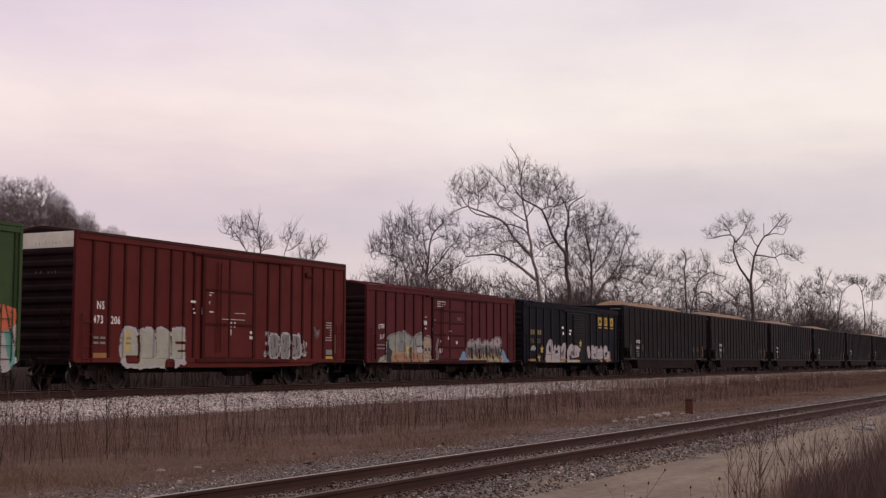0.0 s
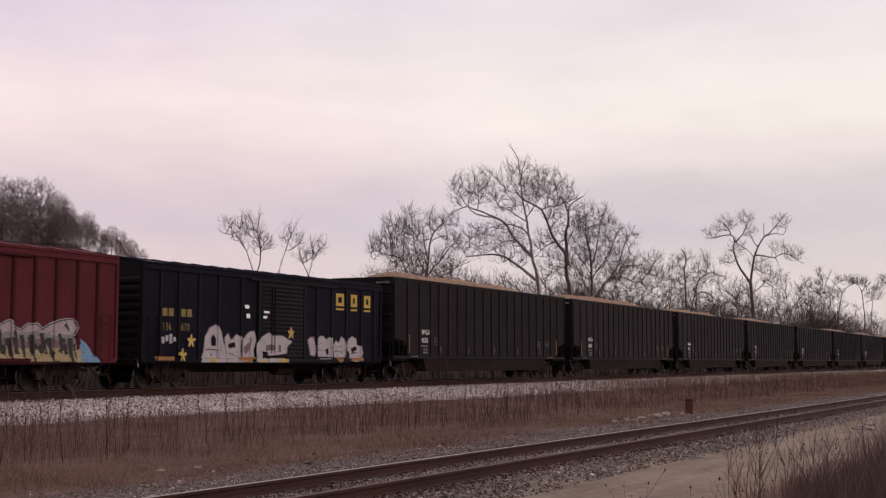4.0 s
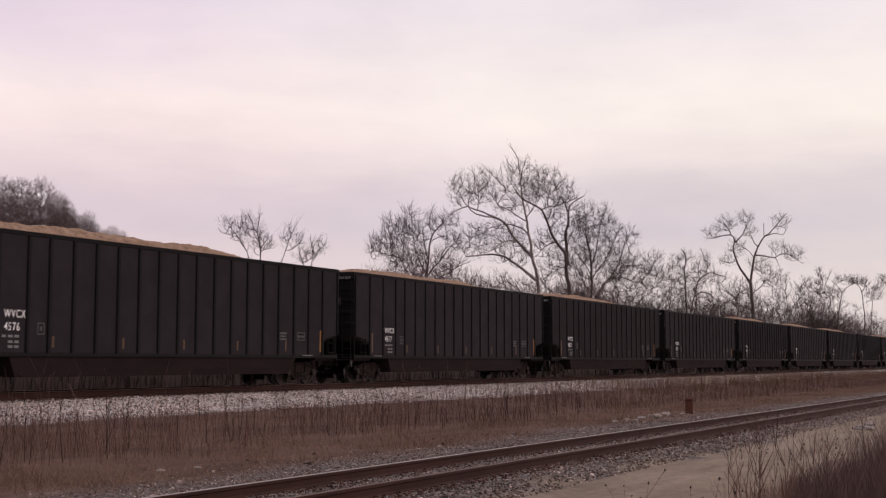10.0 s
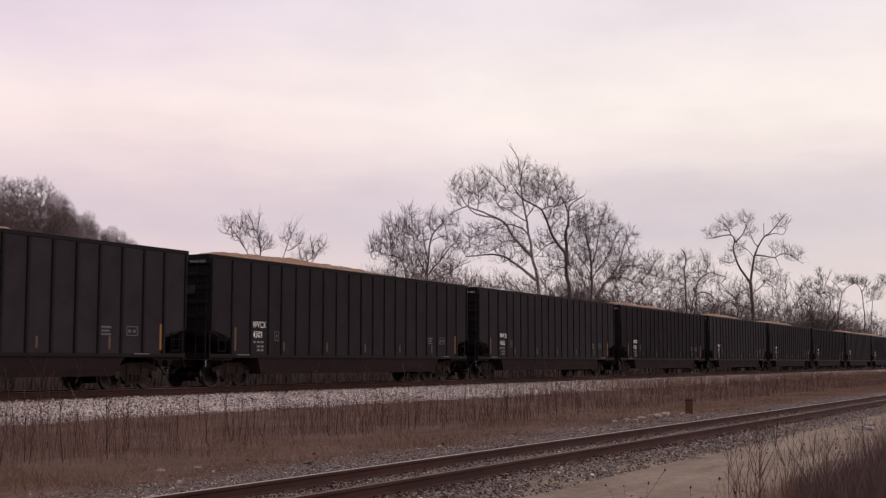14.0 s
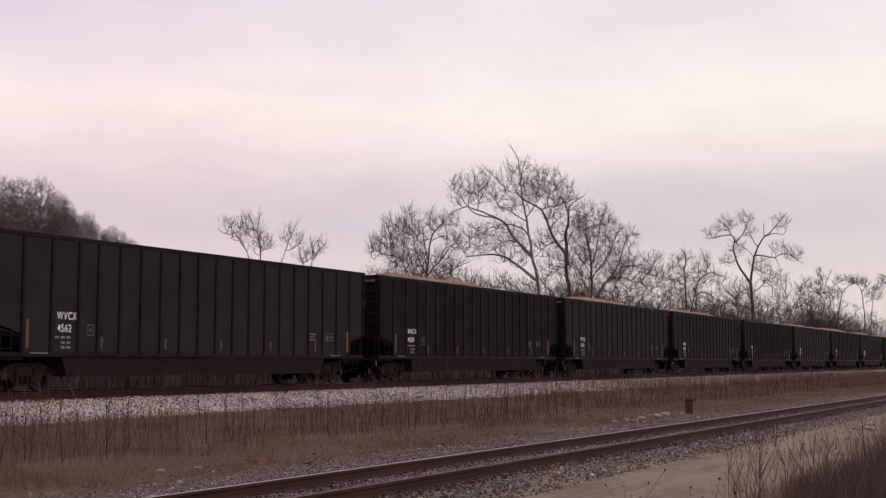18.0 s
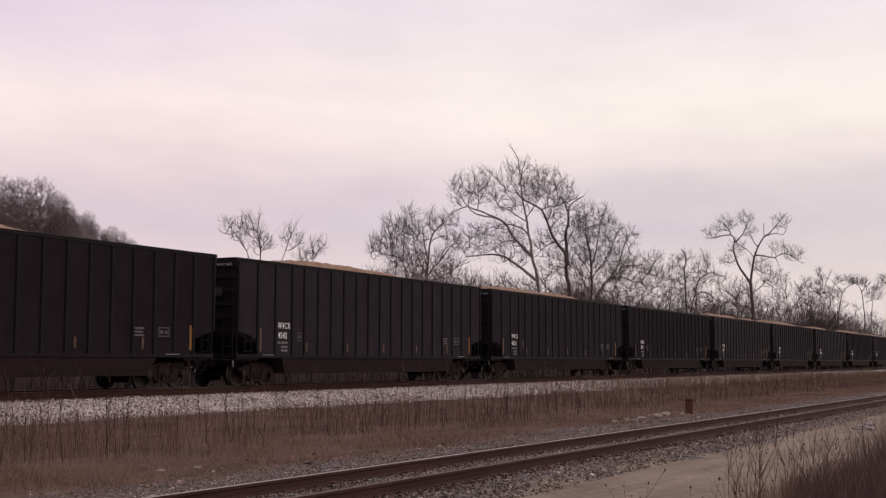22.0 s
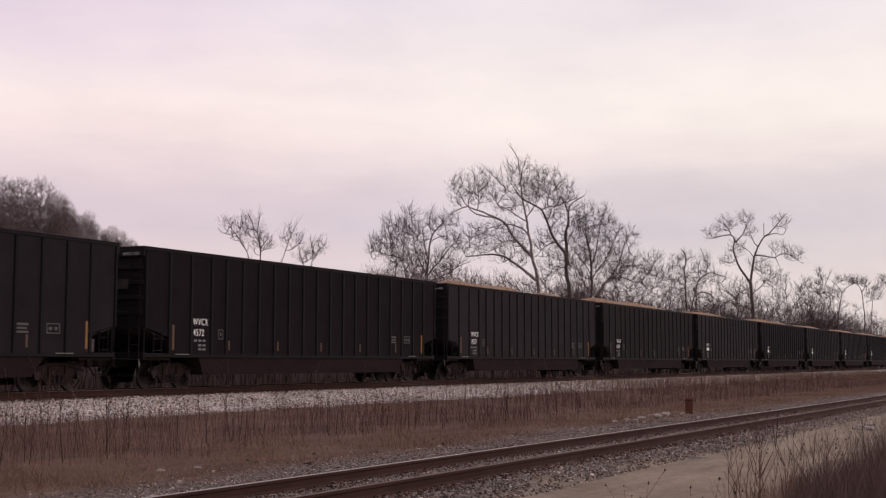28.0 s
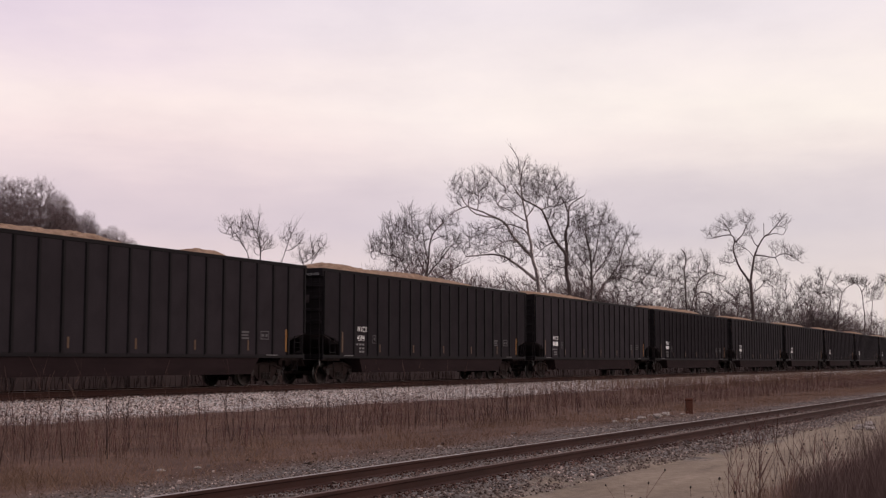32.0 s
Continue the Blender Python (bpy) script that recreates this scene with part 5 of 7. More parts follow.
def make_boxcars():
    # tall oxide-red car
    mid = -33.80
    ribs = [x - mid for x in (-40.89, -40.12, -39.42, -38.66, -37.92, -37.12, -36.44, -35.88, -31.45, -30.66, -29.86, -29.1, -28.38, -27.55, -26.78)]
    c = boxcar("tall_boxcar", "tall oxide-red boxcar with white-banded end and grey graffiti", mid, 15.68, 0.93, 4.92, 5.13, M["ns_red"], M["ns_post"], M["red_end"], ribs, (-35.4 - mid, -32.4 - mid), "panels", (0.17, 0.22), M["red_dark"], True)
    lettering("NS", 0.25, M["white"], c, -40.68 - mid, on_sheet(-6.7, ribs), 2.55, stretch=0.72)
    lettering("473", 0.25, M["white"], c, -40.82 - mid, on_sheet(-6.7, ribs), 2.10, stretch=0.72)
    lettering("206", 0.25, M["white"], c, -40.03 - mid, on_sheet(-6.0, ribs), 2.10, stretch=0.72)
    y = -CAR_SIDE + 0.035
    bars("stencil", c, M["grey_letter"], [(-40.8 - mid + i * 0.3, -40.58 - mid + i * 0.3, y, z, z + 0.07) for z in (1.62, 1.46) for i in (0, 1, 4, 5)], "faded data stencils")
    bars("stencil", c, M["amber"], [(-40.85 - mid, -40.2 - mid, y, 1.02, 1.18)], "orange reflector block")
    bars("stencil", c, M["white"], [(-40.9 - mid, -39.6 - mid, y, 0.925, 0.95)], "white sill mark")
    bars("stencil", c, M["end_letter"], [(-27.36 - mid + 0.15 * j, -27.24 - mid + 0.15 * j, y, 2.46 - i * 0.10, 2.50 - i * 0.10) for i in range(8) for j in range(3) if i < 3 or j == 2 or i > 5], "white data lines")
    bars("stencil", c, M["grey_letter"], [(-27.36 - mid, -26.88 - mid, y, 1.19, 1.40)], "grey data plate")
    bars("stencil", c, M["yellow"], [(-27.36 - mid, -26.86 - mid, y, 0.97, 1.13)], "orange reflector block")
    bars("stencil", c, M["dull_yellow"], [(-26.70 - mid, -26.63 - mid, y, 1.25, 2.0)], "yellow reflector strip")
    part("side_bracket", boxes((-28.92 - mid, -28.40 - mid, -CAR_SIDE - 0.03, -CAR_SIDE + 0.04, 4.24, 4.30), (-28.92 - mid, -28.78 - mid, -CAR_SIDE - 0.03, -CAR_SIDE + 0.04, 4.24, 4.42)), M["ns_post"], c)

    def scrawl(x, z):
        u = x + mid
        d = np.minimum.reduce([capsule(u, z, a, 2.25 - 0.1 * i, a2, 1.8 + 0.12 * i, 0.022) for i, (a, a2) in enumerate(((-28.2, -28.02), (-28.02, -27.92), (-27.92, -27.82), (-28.18, -27.85)))])
        return np.where(d + wave(x * 4 + z * 5, 33, 0.008) < 0, 0, -1)
    paint(c, "graffiti", "thin pale scrawled tag", -28.3 - mid, -27.72 - mid, 1.7, 2.35, scrawl, [M["grey_letter"]], ribs, -CAR_SIDE + 0.05)
    for x0, x1, z0, z1 in ((-36.12, -35.78, 2.91, 3.02), (-35.98, -35.88, 2.67, 2.76), (-35.97, -35.80, 2.54, 2.62), (-35.50, -35.33, 2.52, 2.80), (-35.09, -34.80, 3.29, 3.35), (-35.09, -34.90, 3.20, 3.27), (-35.09, -34.98, 2.90, 3.04), (-35.07, -34.77, 2.61, 2.69), (-34.37, -32.92, 2.39, 2.44), (-33.58, -32.9, 2.625, 2.67), (-33.88, -33.70, 2.12, 2.34), (-33.88, -33.72, 1.84, 2.08), (-33.63, -33.48, 2.12, 2.34), (-32.64, -32.47, 1.90, 2.04), (-32.66, -32.40, 1.71, 1.85)):
        placard(c, x0 - mid, x1 - mid - 0.06, z0 + 0.02, z1 - 0.01, M["placard"])
    mats = [M["spray_grey"], M["spray_white"], M["spray_yellow"]]

    def big(x, z):
        d = np.minimum.reduce([blob(x, z, cx, 1.36 + 0.04 * i, 0.44, 0.68 - 0.03 * i, 3.5) for i, cx in enumerate((-39.15 - mid, -38.35 - mid, -37.5 - mid, -36.75 - mid))])
        d = np.minimum(d, blob(x, z, -38.0 - mid, 0.95, 1.6, 0.26, 5)) + wave(x * 2 + z * 3, 1, 0.02)
        hole = np.minimum.reduce([blob(x, z, cx, cz, rx, rz, 4) for cx, cz, rx, rz in ((-39.0 - mid, 0.98, 0.33, 0.14), (-37.15 - mid, 0.80, 0.26, 0.20), (-36.55 - mid, 1.55, 0.30, 0.045), (-36.45 - mid, 1.27, 0.26, 0.04))])
        slit = np.minimum.reduce([np.abs(x - cx - 0.03 * np.sin(z * 6)) for cx in (-38.72 - mid, -37.85 - mid, -37.1 - mid)])
        k = np.where(d < -0.07, 0, 1)
        k = np.where((blob(x, z, -39.25 - mid, 1.55, 0.16, 0.34) < 0), 2, k)
        return np.where((d < 0) & (hole > 0) & ((slit > 0.035) | (z > 1.75) | (z < 1.1)), k, -1)
    paint(c, "graffiti", "grey-green sprayed block letters", -40.2 - mid, -36.2 - mid, 0.62, 2.15, big, mats, ribs, -CAR_SIDE + 0.05)

    def small(x, z):
        u = x + mid
        one = np.minimum.reduce([blob(u, z, cx, 1.50, 0.33, 0.52, 4) for cx in (-31.0, -30.25, -29.5)])
        slot = np.minimum.reduce([blob(u, z, cx, 1.62, 0.026, 0.24, 3) for cx in (-30.98, -30.2, -29.48)])
        tail = np.minimum(capsule(u, z, -31.55, 1.2, -31.45, 1.95, 0.10), blob(u, z, -28.95, 1.45, 0.22, 0.32))
        d = np.minimum(one, tail) + wave(x * 2 + z * 3, 4, 0.02)
        thin = wave(x * 9 + z * 2, 23, 0.4) + wave(z * 7 - x * 2, 24, 0.3)
        return np.where((d < 0) & (slot > 0) & (thin < np.where(tail < one, 0.1, 0.66)), np.where(d < -0.05, 0, 1), -1)
    paint(c, "graffiti", "faded grey sprayed letters", -31.9 - mid, -28.7 - mid, 0.85, 2.1, small, [M["grey_letter"], M["spray_pale"]], ribs, -CAR_SIDE + 0.05)
    bars("stencil", c, M["grey_letter"], [(-15.68 / 2 - 0.085, -15.68 / 2 - 0.075, yy, 3.62, 3.70) for yy in (-0.8, -0.65, -0.5, -0.2, 0.0)], "grey end lettering")
    bars("stencil", c, M["red_dark"], [(-15.68 / 2 - 0.042, -15.68 / 2 - 0.037, -0.9 + i * 0.14, 4.52, 4.62) for i in range(8)], "faded lettering on the white band")

    # lower brown-red car
    mid = -16.275
    ribs = [x - mid for x in (-23.31, -22.45, -21.55, -20.71, -19.85, -18.95, -13.67, -12.8, -11.96, -11.09, -10.2, -9.33)]
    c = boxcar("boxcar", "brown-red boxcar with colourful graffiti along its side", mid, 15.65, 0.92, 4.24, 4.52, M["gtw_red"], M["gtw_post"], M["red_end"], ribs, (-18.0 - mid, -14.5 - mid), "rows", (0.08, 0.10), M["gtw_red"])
    lettering("GTW", 0.205, M["white"], c, -23.08 - mid, on_sheet(-6.5, ribs), 2.35, stretch=0.70)
    lettering("517", 0.205, M["white"], c, -22.96 - mid, on_sheet(-6.5, ribs), 1.90, stretch=0.74)
    bars("stencil", c, M["grey_letter"], [(-23.2 - mid + i * 0.24, -23.02 - mid + i * 0.24, y, z, z + 0.06) for z in (1.62, 1.46) for i in (0, 1, 2)], "faded data stencils")
    bars("stencil", c, M["placard"], [(-17.62 - mid + 0.17 * j, -17.48 - mid + 0.17 * j, y - 0.062, 3.74 - i * 0.11, 3.785 - i * 0.11) for i in range(3) for j in range(5 - i // 2)], "white instruction lines on the door")
    bars("stencil", c, M["grey_letter"], [(-15.5 - mid, -15.05 - mid, y - 0.062, 3.03 - i * 0.09, 3.06 - i * 0.09) for i in range(2)], "white instruction lines on the door")
    for x0, x1, z0, z1 in ((-18.85, -18.6, 2.95, 3.02), (-18.95, -18.6, 2.6, 2.82), (-18.85, -18.65, 2.4, 2.5), (-18.1, -17.85, 2.95, 3.05), (-17.95, -17.8, 2.65, 2.95), (-18.1, -17.85, 2.35, 2.55), (-17.5, -17.25, 2.72, 2.80), (-16.45, -16.32, 1.95, 2.25), (-16.35, -16.05, 2.35, 2.42), (-17.25, -17.1, 1.80, 1.95), (-17.35, -17.0, 1.3, 1.55), (-15.6, -15.35, 1.75, 1.92)):
        placard(c, x0 - mid, x1 - mid - 0.06, z0 + 0.02, z1 - 0.01, M["placard"])
    tall = [
        ('tan', 'dark', 0.02, ((-23.01, 0.75), (-23.02, 0.96), (-22.33, 1.22), (-17.57, 1.18), (-17.56, 0.77))),
        ('pale', 'dark', 0.02, ((-23.25, 0.88), (-22.91, 1.1), (-22.45, 1.22), (-22.32, 1.08), (-23.02, 0.91))),
        ('body', 'outline', 0.035, ((-22.36, 0.91), (-22.42, 1.76), (-22.19, 1.99), (-21.64, 2.13), (-21.19, 2.21), (-21.06, 2.12), (-20.84, 2.27), (-20.02, 1.99), (-19.79, 2.05), (-19.12, 2.23), (-19.01, 1.65), (-18.99, 0.92))),
        ('dark', 'pale', 0.02, ((-22.48, 0.91), (-22.42, 1.73), (-22.22, 2.01), (-22.08, 1.51), (-21.81, 1.4), (-22.05, 0.83))),
        ('grey', 'dark', 0.02, ((-21.24, 2.15), (-20.81, 2.2), (-21.05, 1.69))),
        ('grey', 'dark', 0.012, ((-21.33, 1.82), (-20.67, 1.8), (-20.68, 1.36), (-21.31, 1.4))),
        ('pale', 'dark', 0.025, ((-19.68, 1.98), (-19.11, 2.2), (-18.96, 1.69), (-19.56, 1.62))),
        ('white', 'dark', 0.02, ((-19.56, 1.59), (-19.01, 1.61), (-19.0, 1.32), (-19.55, 1.33))),
        ('yellow', None, 0, ((-20.56, 1.62), (-20.3, 1.66), (-20.26, 1.34), (-20.5, 1.29))),
        ('dark', None, 0, ((-20.27, 1.54), (-20.01, 1.6), (-20.06, 0.88), (-20.25, 0.92))),
        ('dark', None, 0, ((-21.54, 2.16), (-21.42, 1.33), (-21.4, 1.33), (-21.49, 2.17))),
        ('dark', None, 0, ((-20.66, 2.15), (-20.6, 1.66), (-20.57, 1.66), (-20.6, 2.16))),
        ('dark', None, 0, ((-20.03, 2.0), (-20.31, 1.53), (-20.28, 1.52), (-19.97, 1.98))),
        ('dark', None, 0, ((-19.79, 2.03), (-19.59, 1.42), (-19.56, 1.42), (-19.73, 2.04))),
        ('dark', None, 0, ((-19.57, 1.2), (-19.37, 0.82), (-19.31, 0.83), (-19.46, 1.22))),
        ('dark', None, 0, ((-21.44, 1.26), (-21.46, 0.88), (-21.43, 0.88), (-21.38, 1.26))),
        ('dark', None, 0, ((-20.68, 1.3), (-20.45, 0.91), (-20.42, 0.92), (-20.62, 1.31))),
        ('rust', None, 0, ((-21.23, 1.23), (-20.7, 1.27), (-20.79, 0.92), (-21.14, 0.88))),
        ('rust', None, 0, ((-20.03, 1.27), (-19.65, 1.31), (-19.64, 0.92), (-19.96, 0.9))),
        ('tan', 'outline', 0.03, ((-18.83, 1.19), (-18.91, 1.83), (-18.8, 2.0), (-18.58, 2.08), (-18.33, 2.07), (-18.12, 1.89), (-18.14, 1.55), (-18.24, 1.33), (-18.29, 0.92), (-18.74, 0.92))),
        ('dark', None, 0, ((-18.76, 1.52), (-18.59, 1.56), (-18.53, 1.42), (-18.73, 1.38))),
        ('dark', None, 0, ((-18.42, 1.53), (-18.25, 1.59), (-18.19, 1.44), (-18.39, 1.4))),
        ('dark', None, 0, ((-18.56, 1.34), (-18.44, 1.34), (-18.47, 1.25))),
        ('dark', None, 0, ((-18.71, 1.09), (-18.26, 1.11), (-18.27, 1.13), (-18.72, 1.12))),
    ]
    sprayed(c, "silver and tan sprayed letters with black outlines and a skull", mid, tall, ribs, -CAR_SIDE + 0.05, seed=6)
    on_door = [
        ('mauve', 'pale', 0.025, ((-17.57, 2.03), (-17.51, 1.9), (-17.67, 1.6), (-17.49, 1.33), (-17.6, 0.99), (-17.8, 0.92), (-17.72, 1.29), (-17.82, 1.56))),
        ('blue', None, 0, ((-15.48, 0.86), (-15.13, 1.19), (-14.94, 1.42), (-14.63, 1.41), (-14.47, 1.2), (-14.26, 0.86))),
        ('mauve', 'dark', 0.03, ((-14.59, 1.55), (-14.44, 1.62), (-14.28, 1.41), (-14.37, 1.13), (-14.58, 1.23))),
    ]
    sprayed(c, "mauve and blue sprayed patches on the door", mid, on_door, ribs, -CAR_SIDE - 0.038, seed=9)
    scallops = [
        ('blue', None, 0, ((-10.15, 0.86), (-9.98, 1.58), (-9.73, 1.44), (-9.47, 1.15), (-9.08, 0.86))),
        ('olive', None, 0, ((-14.56, 0.83), (-14.42, 1.23), (-9.94, 1.27), (-9.99, 0.82))),
        ('fade', 'outline', 0.035, ((-14.15, 0.92), (-14.16, 1.8), (-14.01, 1.93), (-13.69, 1.99), (-13.42, 1.85), (-13.24, 1.91), (-12.89, 2.07), (-12.69, 1.87), (-12.46, 1.8), (-12.19, 1.97), (-11.82, 1.98), (-11.61, 1.82), (-11.32, 1.99), (-10.97, 2.1), (-10.67, 2.14), (-10.34, 2.17), (-10.21, 1.96), (-10.35, 1.69), (-10.21, 0.92))),
        ('dark', None, 0, ((-13.86, 1.61), (-13.72, 0.95), (-13.65, 0.95), (-13.72, 1.62))),
        ('dark', None, 0, ((-13.58, 1.78), (-13.52, 1.6), (-13.47, 1.6), (-13.47, 1.79))),
        ('dark', None, 0, ((-13.41, 1.81), (-13.21, 1.24), (-13.11, 1.25), (-13.21, 1.83))),
        ('dark', None, 0, ((-13.08, 1.56), (-12.79, 0.91), (-12.69, 0.92), (-12.88, 1.59))),
        ('dark', None, 0, ((-12.75, 1.83), (-12.59, 1.32), (-12.53, 1.32), (-12.62, 1.84))),
        ('dark', None, 0, ((-12.49, 1.65), (-12.31, 0.99), (-12.22, 0.99), (-12.32, 1.66))),
        ('dark', None, 0, ((-12.16, 1.69), (-11.94, 0.91), (-11.85, 0.92), (-11.97, 1.71))),
        ('dark', None, 0, ((-11.73, 1.73), (-11.55, 1.14), (-11.45, 1.15), (-11.54, 1.75))),
        ('dark', None, 0, ((-11.43, 1.55), (-11.19, 0.91), (-11.1, 0.92), (-11.25, 1.57))),
        ('dark', None, 0, ((-10.98, 1.75), (-10.83, 1.22), (-10.75, 1.23), (-10.82, 1.76))),
        ('dark', None, 0, ((-10.73, 2.01), (-10.54, 1.83), (-10.48, 1.85), (-10.6, 2.05))),
        ('dark', None, 0, ((-10.59, 1.6), (-10.42, 0.91), (-10.3, 0.92), (-10.36, 1.62))),
        ('dark', None, 0, ((-14.17, 1.34), (-13.91, 1.42), (-13.95, 1.09))),
        ('dark', None, 0, ((-13.32, 1.31), (-13.0, 1.43), (-12.99, 1.06))),
        ('dark', None, 0, ((-11.82, 1.33), (-11.54, 1.52), (-11.58, 1.07))),
    ]
    sprayed(c, "pink and grey scalloped sprayed letters on blue and tan", mid, scallops, ribs, -CAR_SIDE + 0.05, seed=12)

    # dark blue car
    mid = 0.6
    ribs = [x - mid for x in (-6.3, -5.33, -4.25, -3.13, -1.76, 3.3, 4.42, 5.55, 6.75, 7.85)]
    c = boxcar("boxcar", "dark blue-black boxcar with yellow lettering and white graffiti", mid, 15.60, 0.93, 4.20, 4.46, M["csx_blue"], M["csx_post"], M["gon_end"], ribs, (-0.7 - mid, 2.35 - mid), "louvre", (0.08, 0.10), M["csx_blue"])
    yb = -CAR_SIDE + 0.044
    for x, w in ((5.06, 0.31), (6.17, 0.25), (7.27, 0.27)):       # the line's mark as plain yellow shapes
        bm = bmesh.new()
        for x0, x1, z0, z1 in ((x - w, x - w + 0.17, 3.20, 3.72), (x + w - 0.17, x + w, 3.20, 3.72), (x - w + 0.17, x + w - 0.17, 3.58, 3.72), (x - w + 0.17, x + w - 0.17, 3.20, 3.34)):
            box(bm, x0 - mid, x1 - mid, yb - 0.006, yb, z0, z1)
        part("yellow_mark", bm, M["yellow"], c, "plain yellow company mark")
        part("yellow_mark", boxes((x - w - mid, x + w - mid, yb - 0.006, yb, 3.03, 3.11)), M["yellow"], c, "plain yellow company mark")
    for x, num in ((-6.18, "136"), (-5.2, "670")):
        bars("stencil", c, M["dull_yellow"], [(x - mid + i * 0.32, x - mid + 0.24 + i * 0.32, yb, 2.44, 2.70) for i in range(2)], "worn yellow lettering")
        lettering(num, 0.26, M["dull_yellow"], c, x - mid, on_sheet(x + 0.2 - mid, ribs), 1.96, stretch=0.72)
    bars("stencil", c, M["amber"], [(x - mid, x - mid + 1.0, yb - 0.06, 0.95, 1.08) for x in (-6.6, 5.9, -1.9)], "amber sill reflectors")
    bars("stencil", c, M["spray_pale"], [(-6.2 - mid + 0.2 * i, -6.06 - mid + 0.2 * i, yb, 1.52 + 0.07 * (i % 2), 1.74 + 0.05 * (i % 3)) for i in range(4)], "pale scrawled tag")
    for x0, x1, z0, z1 in ((-1.65, -1.4, 2.85, 2.98), (-1.55, -1.35, 2.5, 2.66), (-0.45, -0.1, 2.72, 2.80), (-0.5, -0.25, 2.52, 2.62)):
        placard(c, x0 - mid, x1 - mid, z0, z1, out=0.085)
    bubbles = [
        ('white', 'mauve', 0.03, ((-4.15, 0.81), (-3.94, 1.3), (-3.87, 1.77), (-3.62, 2.09), (-3.28, 2.21), (-2.98, 2.02), (-2.81, 1.57), (-2.57, 1.18), (-2.49, 0.79))),
        (-1, 'mauve', 0.02, ((-3.54, 1.75), (-3.39, 1.86), (-3.24, 1.69), (-3.27, 1.48), (-3.49, 1.48))),
        ('white', 'mauve', 0.03, ((-2.74, 1.74), (-2.55, 1.92), (-2.39, 1.66), (-2.04, 1.89), (-1.76, 1.8), (-1.83, 1.32), (-1.74, 0.79), (-2.56, 0.79))),
        (-1, 'mauve', 0.02, ((-2.54, 1.53), (-2.15, 1.6), (-2.11, 1.45), (-2.5, 1.4))),
        ('white', 'mauve', 0.03, ((-1.63, 1.72), (-1.28, 1.99), (-0.95, 2.04), (-0.82, 1.71), (-0.98, 1.32), (-0.84, 0.79), (-1.74, 0.79))),
        ('mauve', None, 0, ((-1.63, 1.41), (-1.27, 1.63), (-1.14, 1.5), (-1.46, 1.14))),
        ('mauve', None, 0, ((-3.87, 1.32), (-2.77, 1.3), (-2.77, 1.32), (-3.86, 1.37))),
        ('mauve', None, 0, ((-2.51, 1.21), (-1.87, 1.04), (-1.85, 1.06), (-2.48, 1.24))),
        ('mauve', None, 0, ((-1.19, 1.81), (-1.28, 0.92), (-1.23, 0.92), (-1.11, 1.81))),
        ('yellow', None, 0, ((-3.71, 1.01), (-3.18, 1.03), (-3.29, 0.86), (-3.55, 0.83))),
        ('orange', None, 0, ((-1.74, 0.92), (-1.21, 0.92), (-1.29, 0.81), (-1.66, 0.81))),
    ]
    sprayed(c, "white sprayed bubble letters with mauve lines", mid, bubbles, ribs, -CAR_SIDE + 0.05, seed=21)
    across_door = [
        ('white', 'mauve', 0.02, ((-0.86, 0.75), (-0.91, 1.56), (-0.64, 1.76), (-0.6, 1.81), (-0.16, 2.0), (0.11, 1.89), (0.7, 1.89), (1.42, 1.68), (1.09, 1.49), (1.06, 1.22), (-0.13, 1.14), (-0.49, 1.3), (-0.6, 0.82))),
        ('mauve', None, 0, ((-0.3, 1.55), (0.26, 1.53), (0.27, 1.35), (-0.36, 1.31))),
        (-1, None, 0, ((-0.58, 1.3), (-0.18, 1.28), (-0.22, 1.14), (-0.53, 1.17))),
        ('mauve', None, 0, ((0.49, 1.55), (0.69, 1.55), (0.71, 1.28), (0.5, 1.28))),
        ('white', None, 0, ((-0.87, 1.04), (1.21, 1.03), (1.22, 0.81), (-0.86, 0.78))),
        ('yellow', None, 0, ((0.6, 1.03), (1.18, 1.03), (1.14, 0.81), (0.68, 0.81))),
        ('yellow', None, 0, ((-0.65, 0.98), (-0.35, 1.01), (-0.38, 0.83), (-0.6, 0.82))),
    ]
    sprayed(c, "white and mauve sprayed letters across the door", mid, across_door, ribs, -CAR_SIDE - 0.045, seed=25)
